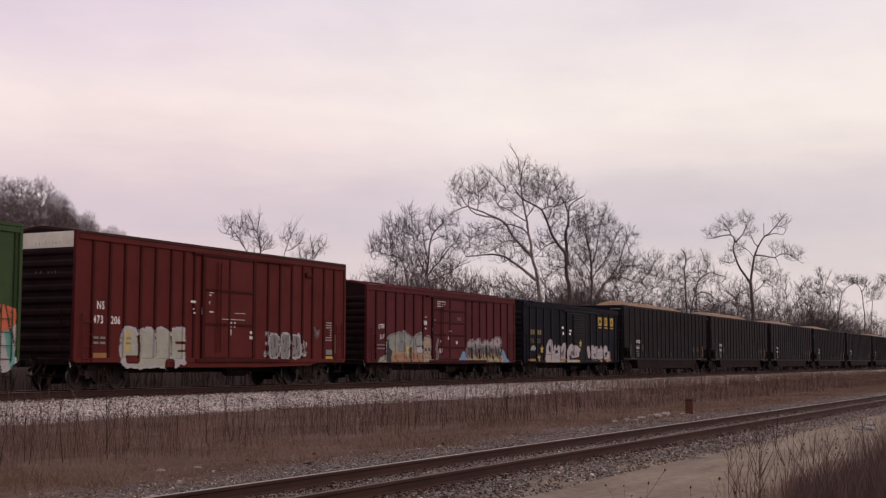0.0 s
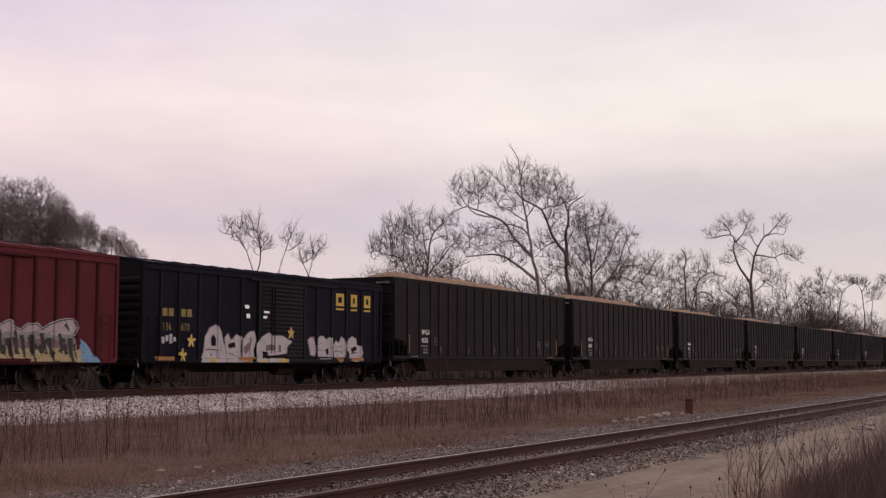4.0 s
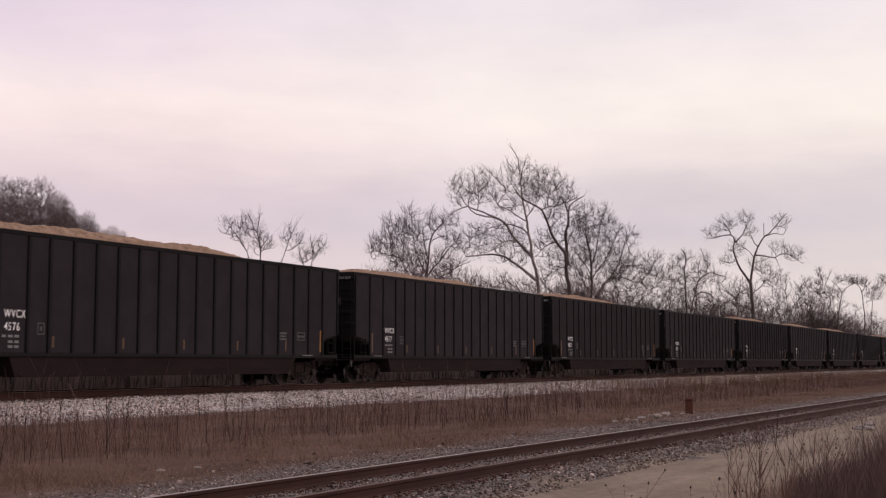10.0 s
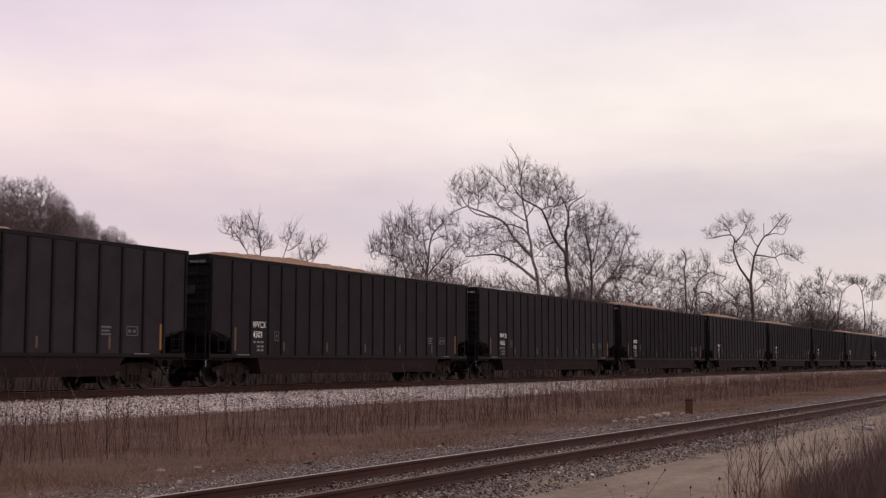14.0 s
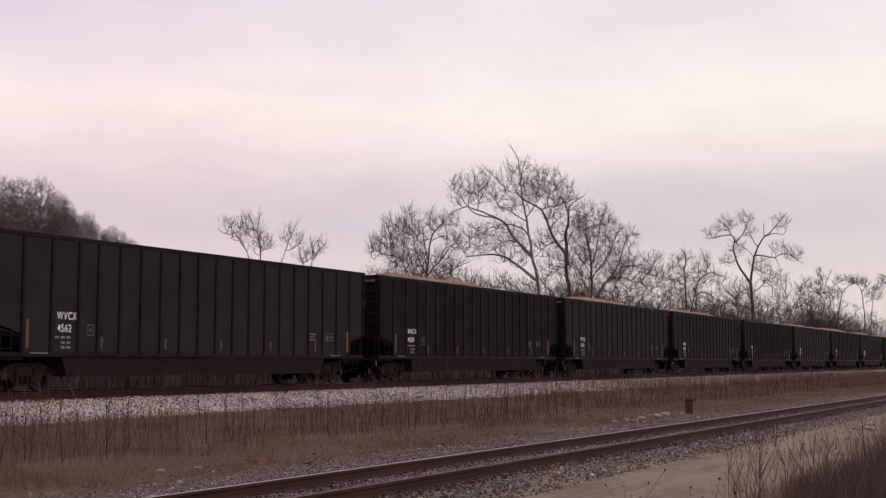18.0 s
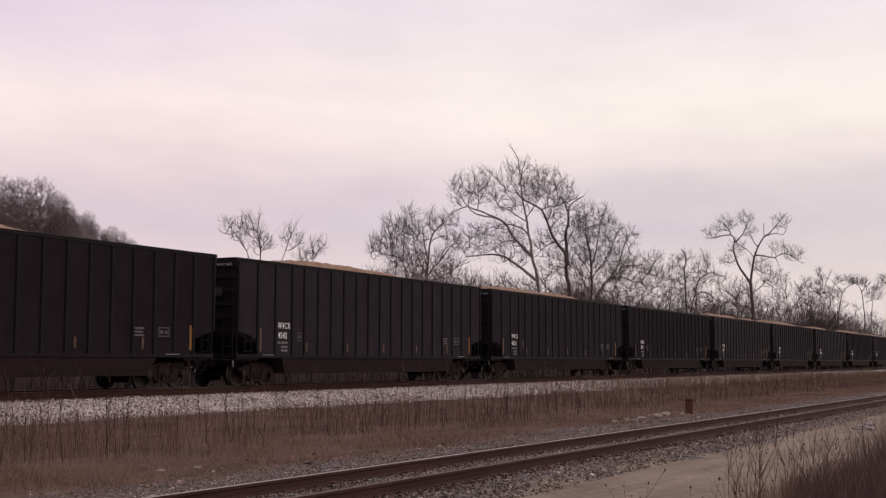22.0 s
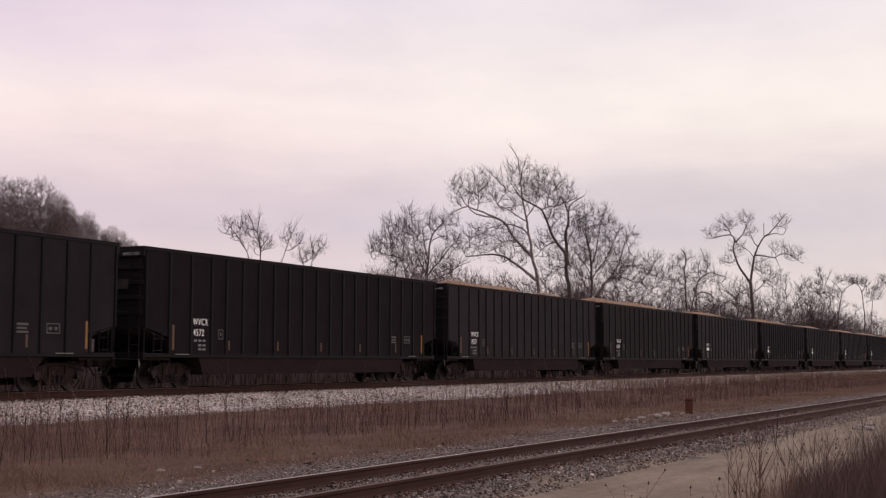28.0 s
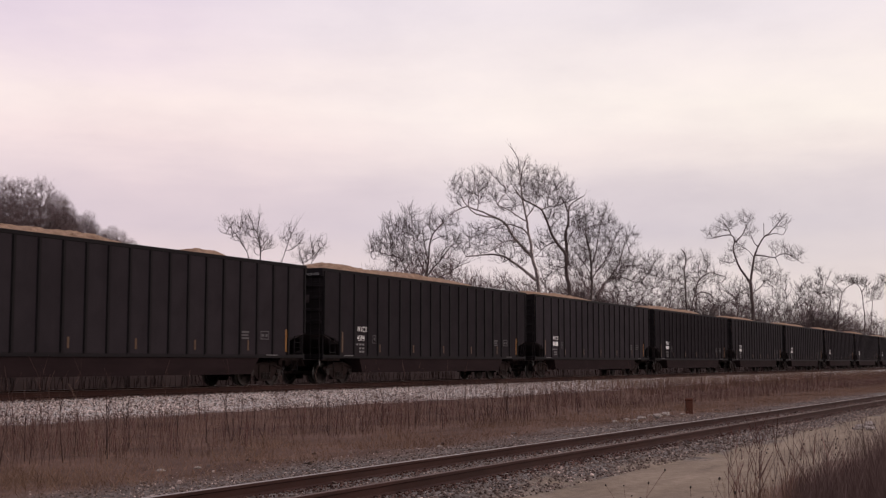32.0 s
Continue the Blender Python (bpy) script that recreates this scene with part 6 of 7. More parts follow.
    round_letters = [
        ('white', 'mauve', 0.03, ((2.68, 1.76), (2.85, 1.87), (3.11, 1.87), (3.23, 1.52), (3.21, 1.16), (2.88, 1.16))),
        ('white', 'mauve', 0.03, ((3.32, 1.77), (3.55, 1.92), (3.79, 1.93), (4.01, 1.79), (4.28, 1.9), (4.47, 1.87), (4.47, 1.1), (3.45, 1.13))),
        (-1, 'mauve', 0.02, ((4.0, 1.42), (4.19, 1.44), (4.2, 1.21), (4.03, 1.21))),
        ('mauve', None, 0, ((3.44, 1.58), (3.81, 1.66), (3.8, 1.68), (3.43, 1.61))),
        ('mauve', None, 0, ((3.44, 1.36), (3.97, 1.36), (3.97, 1.38), (3.44, 1.4))),
        ('white', 'mauve', 0.03, ((4.59, 1.58), (4.78, 1.78), (4.98, 1.67), (5.2, 1.94), (5.43, 1.85), (5.52, 1.59), (5.48, 1.1), (4.64, 1.1))),
        ('mauve', None, 0, ((4.65, 1.5), (5.35, 1.54), (5.35, 1.56), (4.65, 1.54))),
        ('mauve', None, 0, ((4.66, 1.32), (5.42, 1.32), (5.42, 1.34), (4.66, 1.36))),
        ('white', 'mauve', 0.03, ((5.67, 1.63), (5.78, 1.86), (6.04, 1.96), (6.37, 1.85), (6.46, 1.6), (6.83, 1.53), (6.96, 1.26), (6.72, 1.07), (5.83, 1.05), (5.88, 1.26), (5.64, 1.44))),
        (-1, 'mauve', 0.02, ((5.96, 1.45), (6.34, 1.56), (6.44, 1.43), (6.06, 1.3))),
        ('dark', None, 0, ((6.0, 1.23), (6.6, 1.29), (6.59, 1.31), (5.99, 1.28))),
        ('white', None, 0, ((3.53, 1.04), (4.42, 1.04), (4.32, 0.79), (3.62, 0.81))),
        ('dark', None, 0, ((3.69, 0.97), (3.93, 0.99), (3.83, 0.83))),
        ('orange', None, 0, ((4.81, 1.05), (5.4, 1.05), (5.15, 0.82), (4.92, 0.92))),
        ('white', 'dark', 0.02, ((5.89, 1.03), (6.66, 1.05), (6.54, 0.92), (6.01, 0.92))),
    ]
    sprayed(c, "white sprayed round letters with mauve lines", mid, round_letters, ribs, -CAR_SIDE + 0.05, seed=31)

    def star(x, z):
        out = np.full(x.shape, -1)
        for a, b in ((-4.75, 1.62), (-5.2, 1.12), (1.35, 2.0)):
            r, t = np.hypot(x - a + mid, z - b), np.arctan2(z - b, x - a + mid)
            out = np.where(r < 0.165 + 0.07 * np.cos(5 * t - 1.5), 0, out)
        return out
    paint(c, "graffiti", "yellow sprayed stars", -5.7 - mid, 1.8 - mid, 0.8, 2.4, star, [M["spray_yellow"]], ribs, -CAR_SIDE - 0.04)

    # green car, seen by its tail only
    mid = -51.72
    ribs = [x - mid for x in np.linspace(-59.4, -44.1, 20)]
    c = boxcar("tall_boxcar", "mid-green boxcar with red, white and teal graffiti", mid, 15.6, 0.92, 4.86, 5.1, M["green"], M["green_post"], M["iron"], ribs, (-53.2 - mid, -50.2 - mid), "panels", (0.08, 0.1), M["green"])
    mats = [M["spray_white"], M["spray_red"], M["spray_teal"], M["spray_dark"], M["spray_blue"]]

    def last(x, z):
        u = x + mid
        k = np.where(z > 2.02 + 0.25 * np.sin(u * 3), 1, np.where(np.abs(u + 44.30 - 0.18 * (1.7 - z)) < 0.11, 2, 0))
        k = np.where(np.abs(u + 44.75 - 0.2 * np.sin(z * 3)) < 0.035, 3, k)
        k = np.where(np.abs(u + 44.2 - 0.3 * (1.8 - z)) < 0.03, 3, k)
        k = np.where((u < -45.2) & (wave(z * 2, 3, 0.4) > 0.1), 4, k)
        d = blob(x, z, -45.4 - mid, 1.55, 1.5, 0.98, 5) + wave(x + z * 2, 41, 0.04)
        return np.where(d < 0, k, -1)
    paint(c, "graffiti", "white, red and teal sprayed letters", -47 - mid, -43.98 - mid, 0.6, 2.6, last, mats, ribs, -CAR_SIDE + 0.05)


make_boxcars()


# ---- bare trees ----
TREE_TURN = -63.04      # a tree's own x lies across the view


def limb(r0, r1, *way):
    """A main limb: its radius at the root and at the end, and its way as points (across, height)."""
    return r0, r1, way


def grow(seed, limbs, lobes, n_boughs, n_twigs, fine=0.3, tip=0.0046, power=2.35, shoots=3, rise=0.62, spread_=0.27):
    """A branching skeleton: limbs first, then boughs and twigs that reach from the nearest wood below into the lobes
    of the crown (across, height, half width, half height), then straight fans of shoots. Returns points, parents, radii and which of them are limbs."""
    rng = np.random.default_rng(seed)
    P, par, rmin = np.zeros((60000, 3)), np.full(60000, -1), np.zeros(60000)
    n = 0
    for i, (r0, r1, way) in enumerate(limbs):
        way = np.array(way, float)
        if i == 0:
            k, depth = 0, 0.0
            P[0], rmin[0], n = (way[0, 0], 0, way[0, 1]), r0, 1
        else:
            k = int(np.argmin((P[:n, 0] - way[0, 0]) ** 2 + (P[:n, 2] - way[0, 1]) ** 2))
            depth = P[k, 1]
        lean = rng.uniform(-0.5, 0.5) * (i > 0)
        seg = np.linalg.norm(np.diff(way, axis=0), axis=1)
        s = np.concatenate([[0], np.cumsum(seg)])
        # a smooth line through the points
        m = max(2, int(s[-1] / fine))
        t = np.linspace(0, s[-1], m + 1)[1:]
        tan = np.gradient(way, s, axis=0) if len(way) > 2 else np.repeat((way[1:] - way[:1]) / s[-1], 2, 0)
        j = np.clip(np.searchsorted(s, t, "left") - 1, 0, len(seg) - 1)
        u, L = ((t - s[j]) / seg[j])[:, None], seg[j][:, None]
        q = (2 * u ** 3 - 3 * u ** 2 + 1) * way[j] + (u ** 3 - 2 * u ** 2 + u) * L * tan[j] + (3 * u ** 2 - 2 * u ** 3) * way[j + 1] + (u ** 3 - u ** 2) * L * tan[j + 1]
        P[n:n + m] = np.stack([q[:, 0], depth + lean * t + 0.1 * np.sin(t * 0.9 + i), q[:, 1]], 1) + (rng.normal(0, 0.016, (m, 3)) + 0.04 * np.sin(np.outer(t, (2.1, 2.6, 1.7)) + rng.uniform(0, 6.28, 3)) * np.sin(math.pi * t / s[-1])[:, None]) * (q[:, 1:] > 3)
        par[n:n + m] = np.concatenate([[k], np.arange(n, n + m - 1)])
        rmin[n:n + m] = r0 + (r1 - r0) * (t / s[-1]) ** (0.8 if i else 0.75)
        n += m
    size = np.array([a * c for _, _, a, c in lobes])
    for count in (n_boughs, n_twigs):
        pick = rng.choice(len(lobes), count, p=size / size.sum())
        L = np.array(lobes)[pick]
        u = rng.normal(size=(count, 3))
        u = u / np.linalg.norm(u, axis=1, keepdims=True) * rng.uniform(0.05, 1, (count, 1)) ** (1 / 2.6)
        A = np.stack([L[:, 0] + u[:, 0] * L[:, 2] * 1.1, u[:, 1] * (0.4 + 0.9 * L[:, 2]), L[:, 1] + u[:, 2] * L[:, 3] * 1.06], 1)
        far = np.linalg.norm(A[:, None] - P[:n:4][None], axis=2).min(1)
        for p in A[np.argsort(far)]:
            d = P[:n] - p
            dist = np.sqrt((d * d).sum(1))
            k = int(np.argmin(dist + 0.9 * np.maximum(0, d[:, 2] + 0.35 * dist)))
            L_ = dist[k]
            if L_ < 0.12 or L_ > 6:
                continue
            t0 = P[k] - P[max(par[k], 0)]
            t0 = t0 / (np.linalg.norm(t0) + 1e-9)
            m = max(2, int(L_ / fine))
            mid = P[k] + 0.45 * L_ * (0.5 * t0 - 0.75 * d[k] / L_ - np.array((0, 0, 0.18))) + rng.normal(0, 0.06 * L_, 3)
            t = (np.arange(1, m + 1) / m)[:, None]
            P[n:n + m] = (1 - t) ** 2 * P[k] + 2 * t * (1 - t) * mid + t * t * p + rng.normal(0, 0.022, (m, 3))
            par[n:n + m] = np.concatenate([[k], np.arange(n, n + m - 1)])
            n += m
    P, par, rmin = P[:n], par[:n], rmin[:n]
    thin = np.nonzero((rmin < 0.045) & (np.arange(n) > 3))[0]
    for i in range(shoots):
        e = thin[rng.random(len(thin)) < 0.8]
        d = P[e] - P[par[e]]
        d = d / (np.linalg.norm(d, axis=1, keepdims=True) + 1e-9) + rng.normal(0, spread_, d.shape) + np.array((0, 0, rise))
        for _ in range(2):
            d /= np.linalg.norm(d, axis=1, keepdims=True)
            q = P[e] + d * fine * rng.uniform(0.6, 1.6, (len(e), 1))
            par = np.concatenate([par, e])
            e = np.arange(len(P), len(P) + len(q))
            P = np.concatenate([P, q])
            d = d + rng.normal(0, 0.16, d.shape) + np.array((0, 0, 0.10))
    rmin = np.concatenate([rmin, np.zeros(len(P) - len(rmin))])
    w = np.zeros(len(P))
    for i in range(len(P) - 1, 0, -1):
        w[i] = max(w[i], tip ** power)
        w[par[i]] += w[i]
    r = np.minimum(w ** (1 / power), np.where(rmin > 0, 9.0, 0.032))
    return P, par, np.where(rmin > 0, np.maximum(rmin * 0.8, 0.012), r), rmin > 0


def skin(name, P, par, r, pick, sides, mat):
    """Tapered tubes along the picked branches."""
    i = np.nonzero(pick)[0]
    i = i[i > 0]
    a, b = P[par[i]], P[i]
    d = b - a
    L = np.linalg.norm(d, axis=1, keepdims=True) + 1e-9
    d /= L
    ref = np.where(np.abs(d[:, 2:]) > 0.9, np.array([[1.0, 0, 0]]), np.array([[0, 0, 1.0]]))
    u = np.cross(d, ref)
    u /= np.linalg.norm(u, axis=1, keepdims=True)
    w = np.cross(d, u)
    t = np.arange(sides) / sides * 2 * math.pi
    ring = u[:, None] * np.cos(t)[None, :, None] + w[:, None] * np.sin(t)[None, :, None]
    ra = np.minimum(r[par[i]], r[i] * 1.35)
    b = b + d * np.minimum(0.03, L * 0.1)
    v = np.concatenate([a[:, None] + ring * ra[:, None, None], b[:, None] + ring * r[i][:, None, None]], 1)
    k = np.arange(sides)
    f = np.stack([k, (k + 1) % sides, (k + 1) % sides + sides, k + sides], 1)
    F = f[None] + (np.arange(len(i)) * 2 * sides)[:, None, None]
    return mesh_from(name, v.reshape(-1, 3), F.reshape(-1, 4), [mat], smooth=sides > 3)


def tree(name, label, x, y, seed, limbs, lobes, n_boughs, n_twigs, bark, twig, group="", turn=TREE_TURN, **kw):
    P, par, r, thick = grow(seed, limbs, lobes, n_boughs, n_twigs, **kw)
    t = tagged(new(name), label, "tree", group)
    for nm, pick, sides, mat in (("trunk", thick, 8, bark), ("crown", ~thick, 3, twig)):
        o = new(nm, skin(nm, P, par, r, pick, sides, mat))
        o.parent = t
    t.matrix_basis = pose(x, y, float(ground_z(x, y)) - 0.1, 0, 0, turn)
    return t


def again(t, x, y, turn, size, label=""):
    o = copy_thing(t, pose(x, y, float(ground_z(x, y)) - 0.1, 0, 0, turn))
    o.scale = (size, size, size)
    if label:
        o["label"] = label
    return o


def make_trees():
    pale, dark, tw, ht = M["bark_pale"], M["bark"], M["twig"], M["hill_twig"]
    big = "bare trees behind the train"
    tree("sycamore_tree", "large bare pale-barked sycamore with broad spreading crown", 111.6, 46.5, 11, [
        limb(0.405, 0.032, (0.2, 0.0), (0.0, 10.0), (-0.3, 11.6), (-0.6, 12.9), (-0.8, 14.4), (-1.0, 15.7), (-1.3, 17.3), (-1.5, 18.5), (-1.7, 20.1), (-1.8, 21.5), (-2.0, 22.5), (-2.7, 23.5)),
        limb(0.216, 0.065, (-0.5, 12.7), (-1.5, 13.6), (-2.3, 14.6), (-3.0, 15.6), (-3.5, 16.1), (-4.4, 16.6), (-5.2, 17.0), (-6.1, 17.3), (-6.8, 17.6), (-7.3, 18.3)),
        limb(0.108, 0.041, (-4.1, 16.5), (-5.3, 16.6), (-6.1, 16.8), (-6.5, 17.0), (-6.7, 17.8), (-6.3, 18.7), (-6.2, 19.8)),
        limb(0.086, 0.032, (-6.7, 17.6), (-7.3, 17.4), (-8.0, 17.0), (-8.6, 16.4), (-9.2, 15.8), (-9.7, 15.3)),
        limb(0.189, 0.068, (-0.2, 10.4), (-1.0, 11.1), (-1.9, 11.9), (-2.9, 12.6), (-3.9, 12.9), (-5.0, 13.0), (-6.1, 12.9), (-6.9, 12.8)),
        limb(0.095, 0.035, (-2.0, 14.2), (-2.6, 14.3), (-3.1, 14.2), (-3.7, 13.9), (-4.2, 13.5), (-5.0, 13.1)),
        limb(0.108, 0.041, (-0.8, 14.6), (-1.5, 15.6), (-2.2, 15.9), (-3.1, 16.0), (-3.9, 15.9), (-4.7, 15.7)),
        limb(0.092, 0.035, (-1.1, 16.1), (-2.0, 16.7), (-3.1, 17.3), (-3.9, 17.5), (-3.6, 18.2), (-3.1, 18.7), (-2.3, 18.9)),
        limb(0.070, 0.027, (-1.7, 20.6), (-1.4, 21.5), (-1.0, 22.4), (-0.8, 22.5)),
        limb(0.092, 0.059, (-1.5, 18.4), (-2.0, 18.9), (-2.4, 19.4)),
        limb(0.068, 0.027, (-5.8, 17.2), (-5.7, 18.5), (-5.8, 19.7)),
        limb(0.059, 0.024, (-3.1, 18.7), (-3.5, 19.8), (-3.6, 20.8)),
        limb(0.081, 0.027, (-1.2, 16.5), (-0.4, 17.5), (-0.0, 18.7), (0.2, 20.0))],
        [(-6.5, 19.8, 1.9, 1.6), (-7.6, 19.1, 1.1, 1.5), (-4.4, 19.8, 1.4, 1.5), (-2.0, 20.6, 1.3, 1.8), (-0.2, 20.0, 1.4, 1.8), (-8.7, 16.2, 1.1, 1.0), (-5.6, 18.6, 1.8, 1.1), (-2.9, 17.9, 1.8, 1.3), (-0.9, 18.7, 1.3, 1.8), (-3.9, 14.9, 2.7, 1.4), (-6.1, 14.1, 2.2, 1.5), (-2.6, 13.3, 2.2, 1.6)], 170, 1000, pale, tw, big)
    tree("bare_tree", "tall bare tree with broken dark top limbs", 108.9, 42.5, 12, [
        limb(0.443, 0.078, (0.5, 0.0), (0.1, 10.0), (-0.1, 11.6), (-0.2, 12.6), (-1.0, 13.8), (-1.6, 15.0), (-1.9, 15.9), (-2.2, 16.6), (-2.8, 17.1), (-3.6, 17.5), (-4.2, 17.8)),
        limb(0.078, 0.026, (-2.3, 16.8), (-1.6, 17.1), (-0.9, 17.3), (-0.1, 17.6)),
        limb(0.235, 0.042, (-0.0, 11.6), (-0.0, 13.2), (0.0, 14.5), (0.2, 15.5), (0.3, 16.7), (0.7, 17.6), (1.3, 18.0), (1.9, 18.4)),
        limb(0.094, 0.052, (0.3, 16.6), (-0.0, 17.5), (-0.5, 18.2)),
        limb(0.063, 0.037, (0.0, 17.4), (-0.0, 17.8), (-0.1, 18.3)),
        limb(0.078, 0.026, (-1.0, 13.8), (-1.9, 13.4), (-2.5, 12.9), (-2.9, 12.4)),
        limb(0.078, 0.026, (-1.6, 15.0), (-0.9, 15.8), (-0.4, 16.2)),
        limb(0.052, 0.021, (-1.8, 17.1), (-1.6, 18.2), (-1.3, 19.2))],
        [(-1.8, 19.1, 1.4, 1.6), (-0.3, 18.5, 1.1, 1.5), (-0.9, 16.6, 1.3, 1.6), (1.2, 16.1, 0.8, 1.9), (0.5, 14.2, 0.9, 2.1), (-1.5, 13.7, 1.6, 1.4), (-1.0, 11.8, 1.7, 1.3)], 90, 620, dark, tw, big)
    tree("bare_tree", "bare tree with dense upright twigs", 122.5, 44.4, 13, [
        limb(0.261, 0.116, (-0.6, 0.0), (-0.7, 10.9), (-0.7, 12.6), (-0.9, 14.4), (-1.1, 15.1)),
        limb(0.104, 0.035, (-1.0, 15.0), (-1.2, 16.0), (-0.9, 16.6), (-0.2, 16.9), (0.5, 17.1), (0.7, 18.2)),
        limb(0.087, 0.029, (-0.9, 14.1), (-1.6, 14.5), (-2.3, 15.0), (-2.7, 15.8)),
        limb(0.099, 0.029, (-0.7, 12.6), (-0.1, 14.7), (0.1, 16.4), (0.8, 18.5)),
        limb(0.087, 0.029, (-0.7, 11.2), (0.7, 13.2), (1.6, 15.0), (2.0, 16.1)),
        limb(0.087, 0.029, (-0.7, 11.5), (-1.5, 12.9), (-2.2, 13.8)),
        limb(0.070, 0.023, (-1.1, 15.1), (-1.3, 17.0), (-1.4, 18.5))],
        [(-1.0, 16.7, 1.6, 2.4), (0.8, 17.2, 1.0, 1.7), (1.7, 15.2, 1.2, 2.0), (-0.5, 14.4, 2.4, 2.2), (-1.7, 12.6, 1.7, 1.7), (1.3, 12.6, 2.0, 1.9)], 110, 850, dark, tw, big)
    tree("bare_tree", "wide bare tree with low arching limbs", 134.5, 45.5, 14, [
        limb(0.252, 0.063, (-3.3, 0.0), (-2.7, 11.0), (-2.1, 11.8), (-1.1, 12.1), (0.0, 12.1), (0.9, 11.7), (1.7, 11.6), (2.4, 10.9)),
        limb(0.095, 0.038, (0.7, 11.9), (1.2, 12.4), (1.8, 12.8), (2.8, 12.6)),
        limb(0.095, 0.038, (-0.5, 12.1), (-0.4, 13.4), (0.8, 13.6), (1.8, 13.6)),
        limb(0.126, 0.032, (-2.2, 11.6), (-0.8, 13.5), (-0.1, 15.4), (0.4, 17.2)),
        limb(0.082, 0.032, (1.7, 11.6), (2.7, 12.9), (3.3, 14.0))],
        [(0.6, 16.4, 0.8, 1.8), (2.5, 13.8, 1.8, 1.4), (1.3, 12.4, 2.8, 1.9), (-0.8, 13.0, 1.9, 2.5), (3.3, 11.9, 1.8, 1.4)], 70, 560, dark, tw, big)
    tree("bare_tree", "bare many-stemmed tree with open crown", 93.3, 49.0, 15, [
        limb(0.154, 0.024, (0.1, 0.0), (0.0, 9.8), (-0.5, 10.9), (-0.9, 11.9), (-1.1, 12.8), (-1.2, 14.0), (-1.3, 14.8), (-1.6, 15.5)),
        limb(0.118, 0.052, (0.0, 9.7), (0.1, 10.9), (0.2, 11.9), (0.4, 12.8), (0.7, 13.5), (1.0, 13.9), (1.5, 14.3)),
        limb(0.057, 0.021, (0.1, 11.1), (-0.1, 12.1), (-0.3, 13.1), (-0.4, 13.9)),
        limb(0.106, 0.038, (0.0, 9.7), (0.7, 10.7), (1.3, 11.4), (1.8, 12.1), (2.3, 12.6), (3.0, 12.8)),
        limb(0.071, 0.033, (0.1, 9.3), (1.0, 9.7), (2.0, 10.2), (2.8, 10.8), (3.6, 11.1)),
        limb(0.047, 0.019, (0.5, 12.8), (0.3, 14.0), (0.4, 15.1)),
        limb(0.047, 0.019, (-1.0, 12.5), (-0.6, 13.3), (-0.7, 14.3))],
        [(-1.5, 14.4, 0.9, 1.3), (0.3, 14.6, 0.5, 0.9), (-1.3, 12.8, 1.1, 1.3), (-0.3, 13.3, 0.8, 1.2), (2.1, 12.7, 0.9, 1.0), (1.1, 14.0, 0.7, 0.7), (1.4, 10.9, 1.4, 0.9), (-0.8, 11.4, 1.1, 1.0)], 70, 330, dark, tw, big)
    tree("bare_tree", "leaning bare tree with forked dark stems", 93.0, 52.5, 16, [
        limb(0.132, 0.033, (1.5, 0.0), (1.4, 10.3), (1.2, 11.0), (0.8, 11.7), (0.4, 12.7), (0.0, 13.7), (-0.2, 14.5)),
        limb(0.062, 0.022, (1.2, 11.0), (1.3, 12.2), (1.3, 13.2), (1.5, 14.4)),
        limb(0.057, 0.022, (0.5, 12.4), (0.1, 12.6), (-0.5, 12.7), (-0.9, 13.2)),
        limb(0.062, 0.022, (0.9, 11.5), (0.1, 11.6), (-0.8, 12.0), (-1.5, 12.3)),
        limb(0.053, 0.019, (1.4, 10.3), (1.9, 11.0), (2.6, 11.3))],
        [(0.0, 13.9, 0.7, 1.0), (-1.1, 12.3, 0.6, 1.0), (-0.3, 12.6, 1.1, 0.9), (1.0, 13.3, 0.9, 1.2), (0.7, 11.5, 1.3, 0.9)], 60, 300, dark, tw, big)
    tree("bare_tree", "small bare tree with curly twigs", 62.0, 44.2, 17, [
        limb(0.068, 0.017, (-0.2, 0.0), (-0.3, 8.6), (-0.6, 9.3), (-0.9, 9.8), (-0.9, 10.5), (-0.8, 11.2)),
        limb(0.044, 0.015, (-0.6, 9.2), (-1.1, 10.1), (-1.5, 10.6), (-1.8, 11.2)),
        limb(0.068, 0.017, (-0.2, 6.6), (0.2, 8.1), (0.3, 8.8), (0.3, 9.6), (-0.1, 10.3), (-0.2, 10.8), (-0.5, 11.4)),
        limb(0.041, 0.015, (0.3, 9.4), (0.2, 10.3), (0.3, 10.8), (0.4, 11.4)),
        limb(0.037, 0.014, (0.3, 9.1), (0.6, 9.7), (1.0, 10.1)),
        limb(0.034, 0.012, (-0.9, 10.3), (-1.6, 10.2), (-2.2, 10.4))],
        [(-0.9, 10.3, 0.8, 0.7), (0.2, 9.8, 0.6, 0.8), (-1.6, 10.8, 0.4, 0.4), (0.7, 9.6, 0.4, 0.5), (-0.4, 10.7, 0.7, 0.7)], 30, 150, dark, tw, big, fine=0.22, shoots=2)
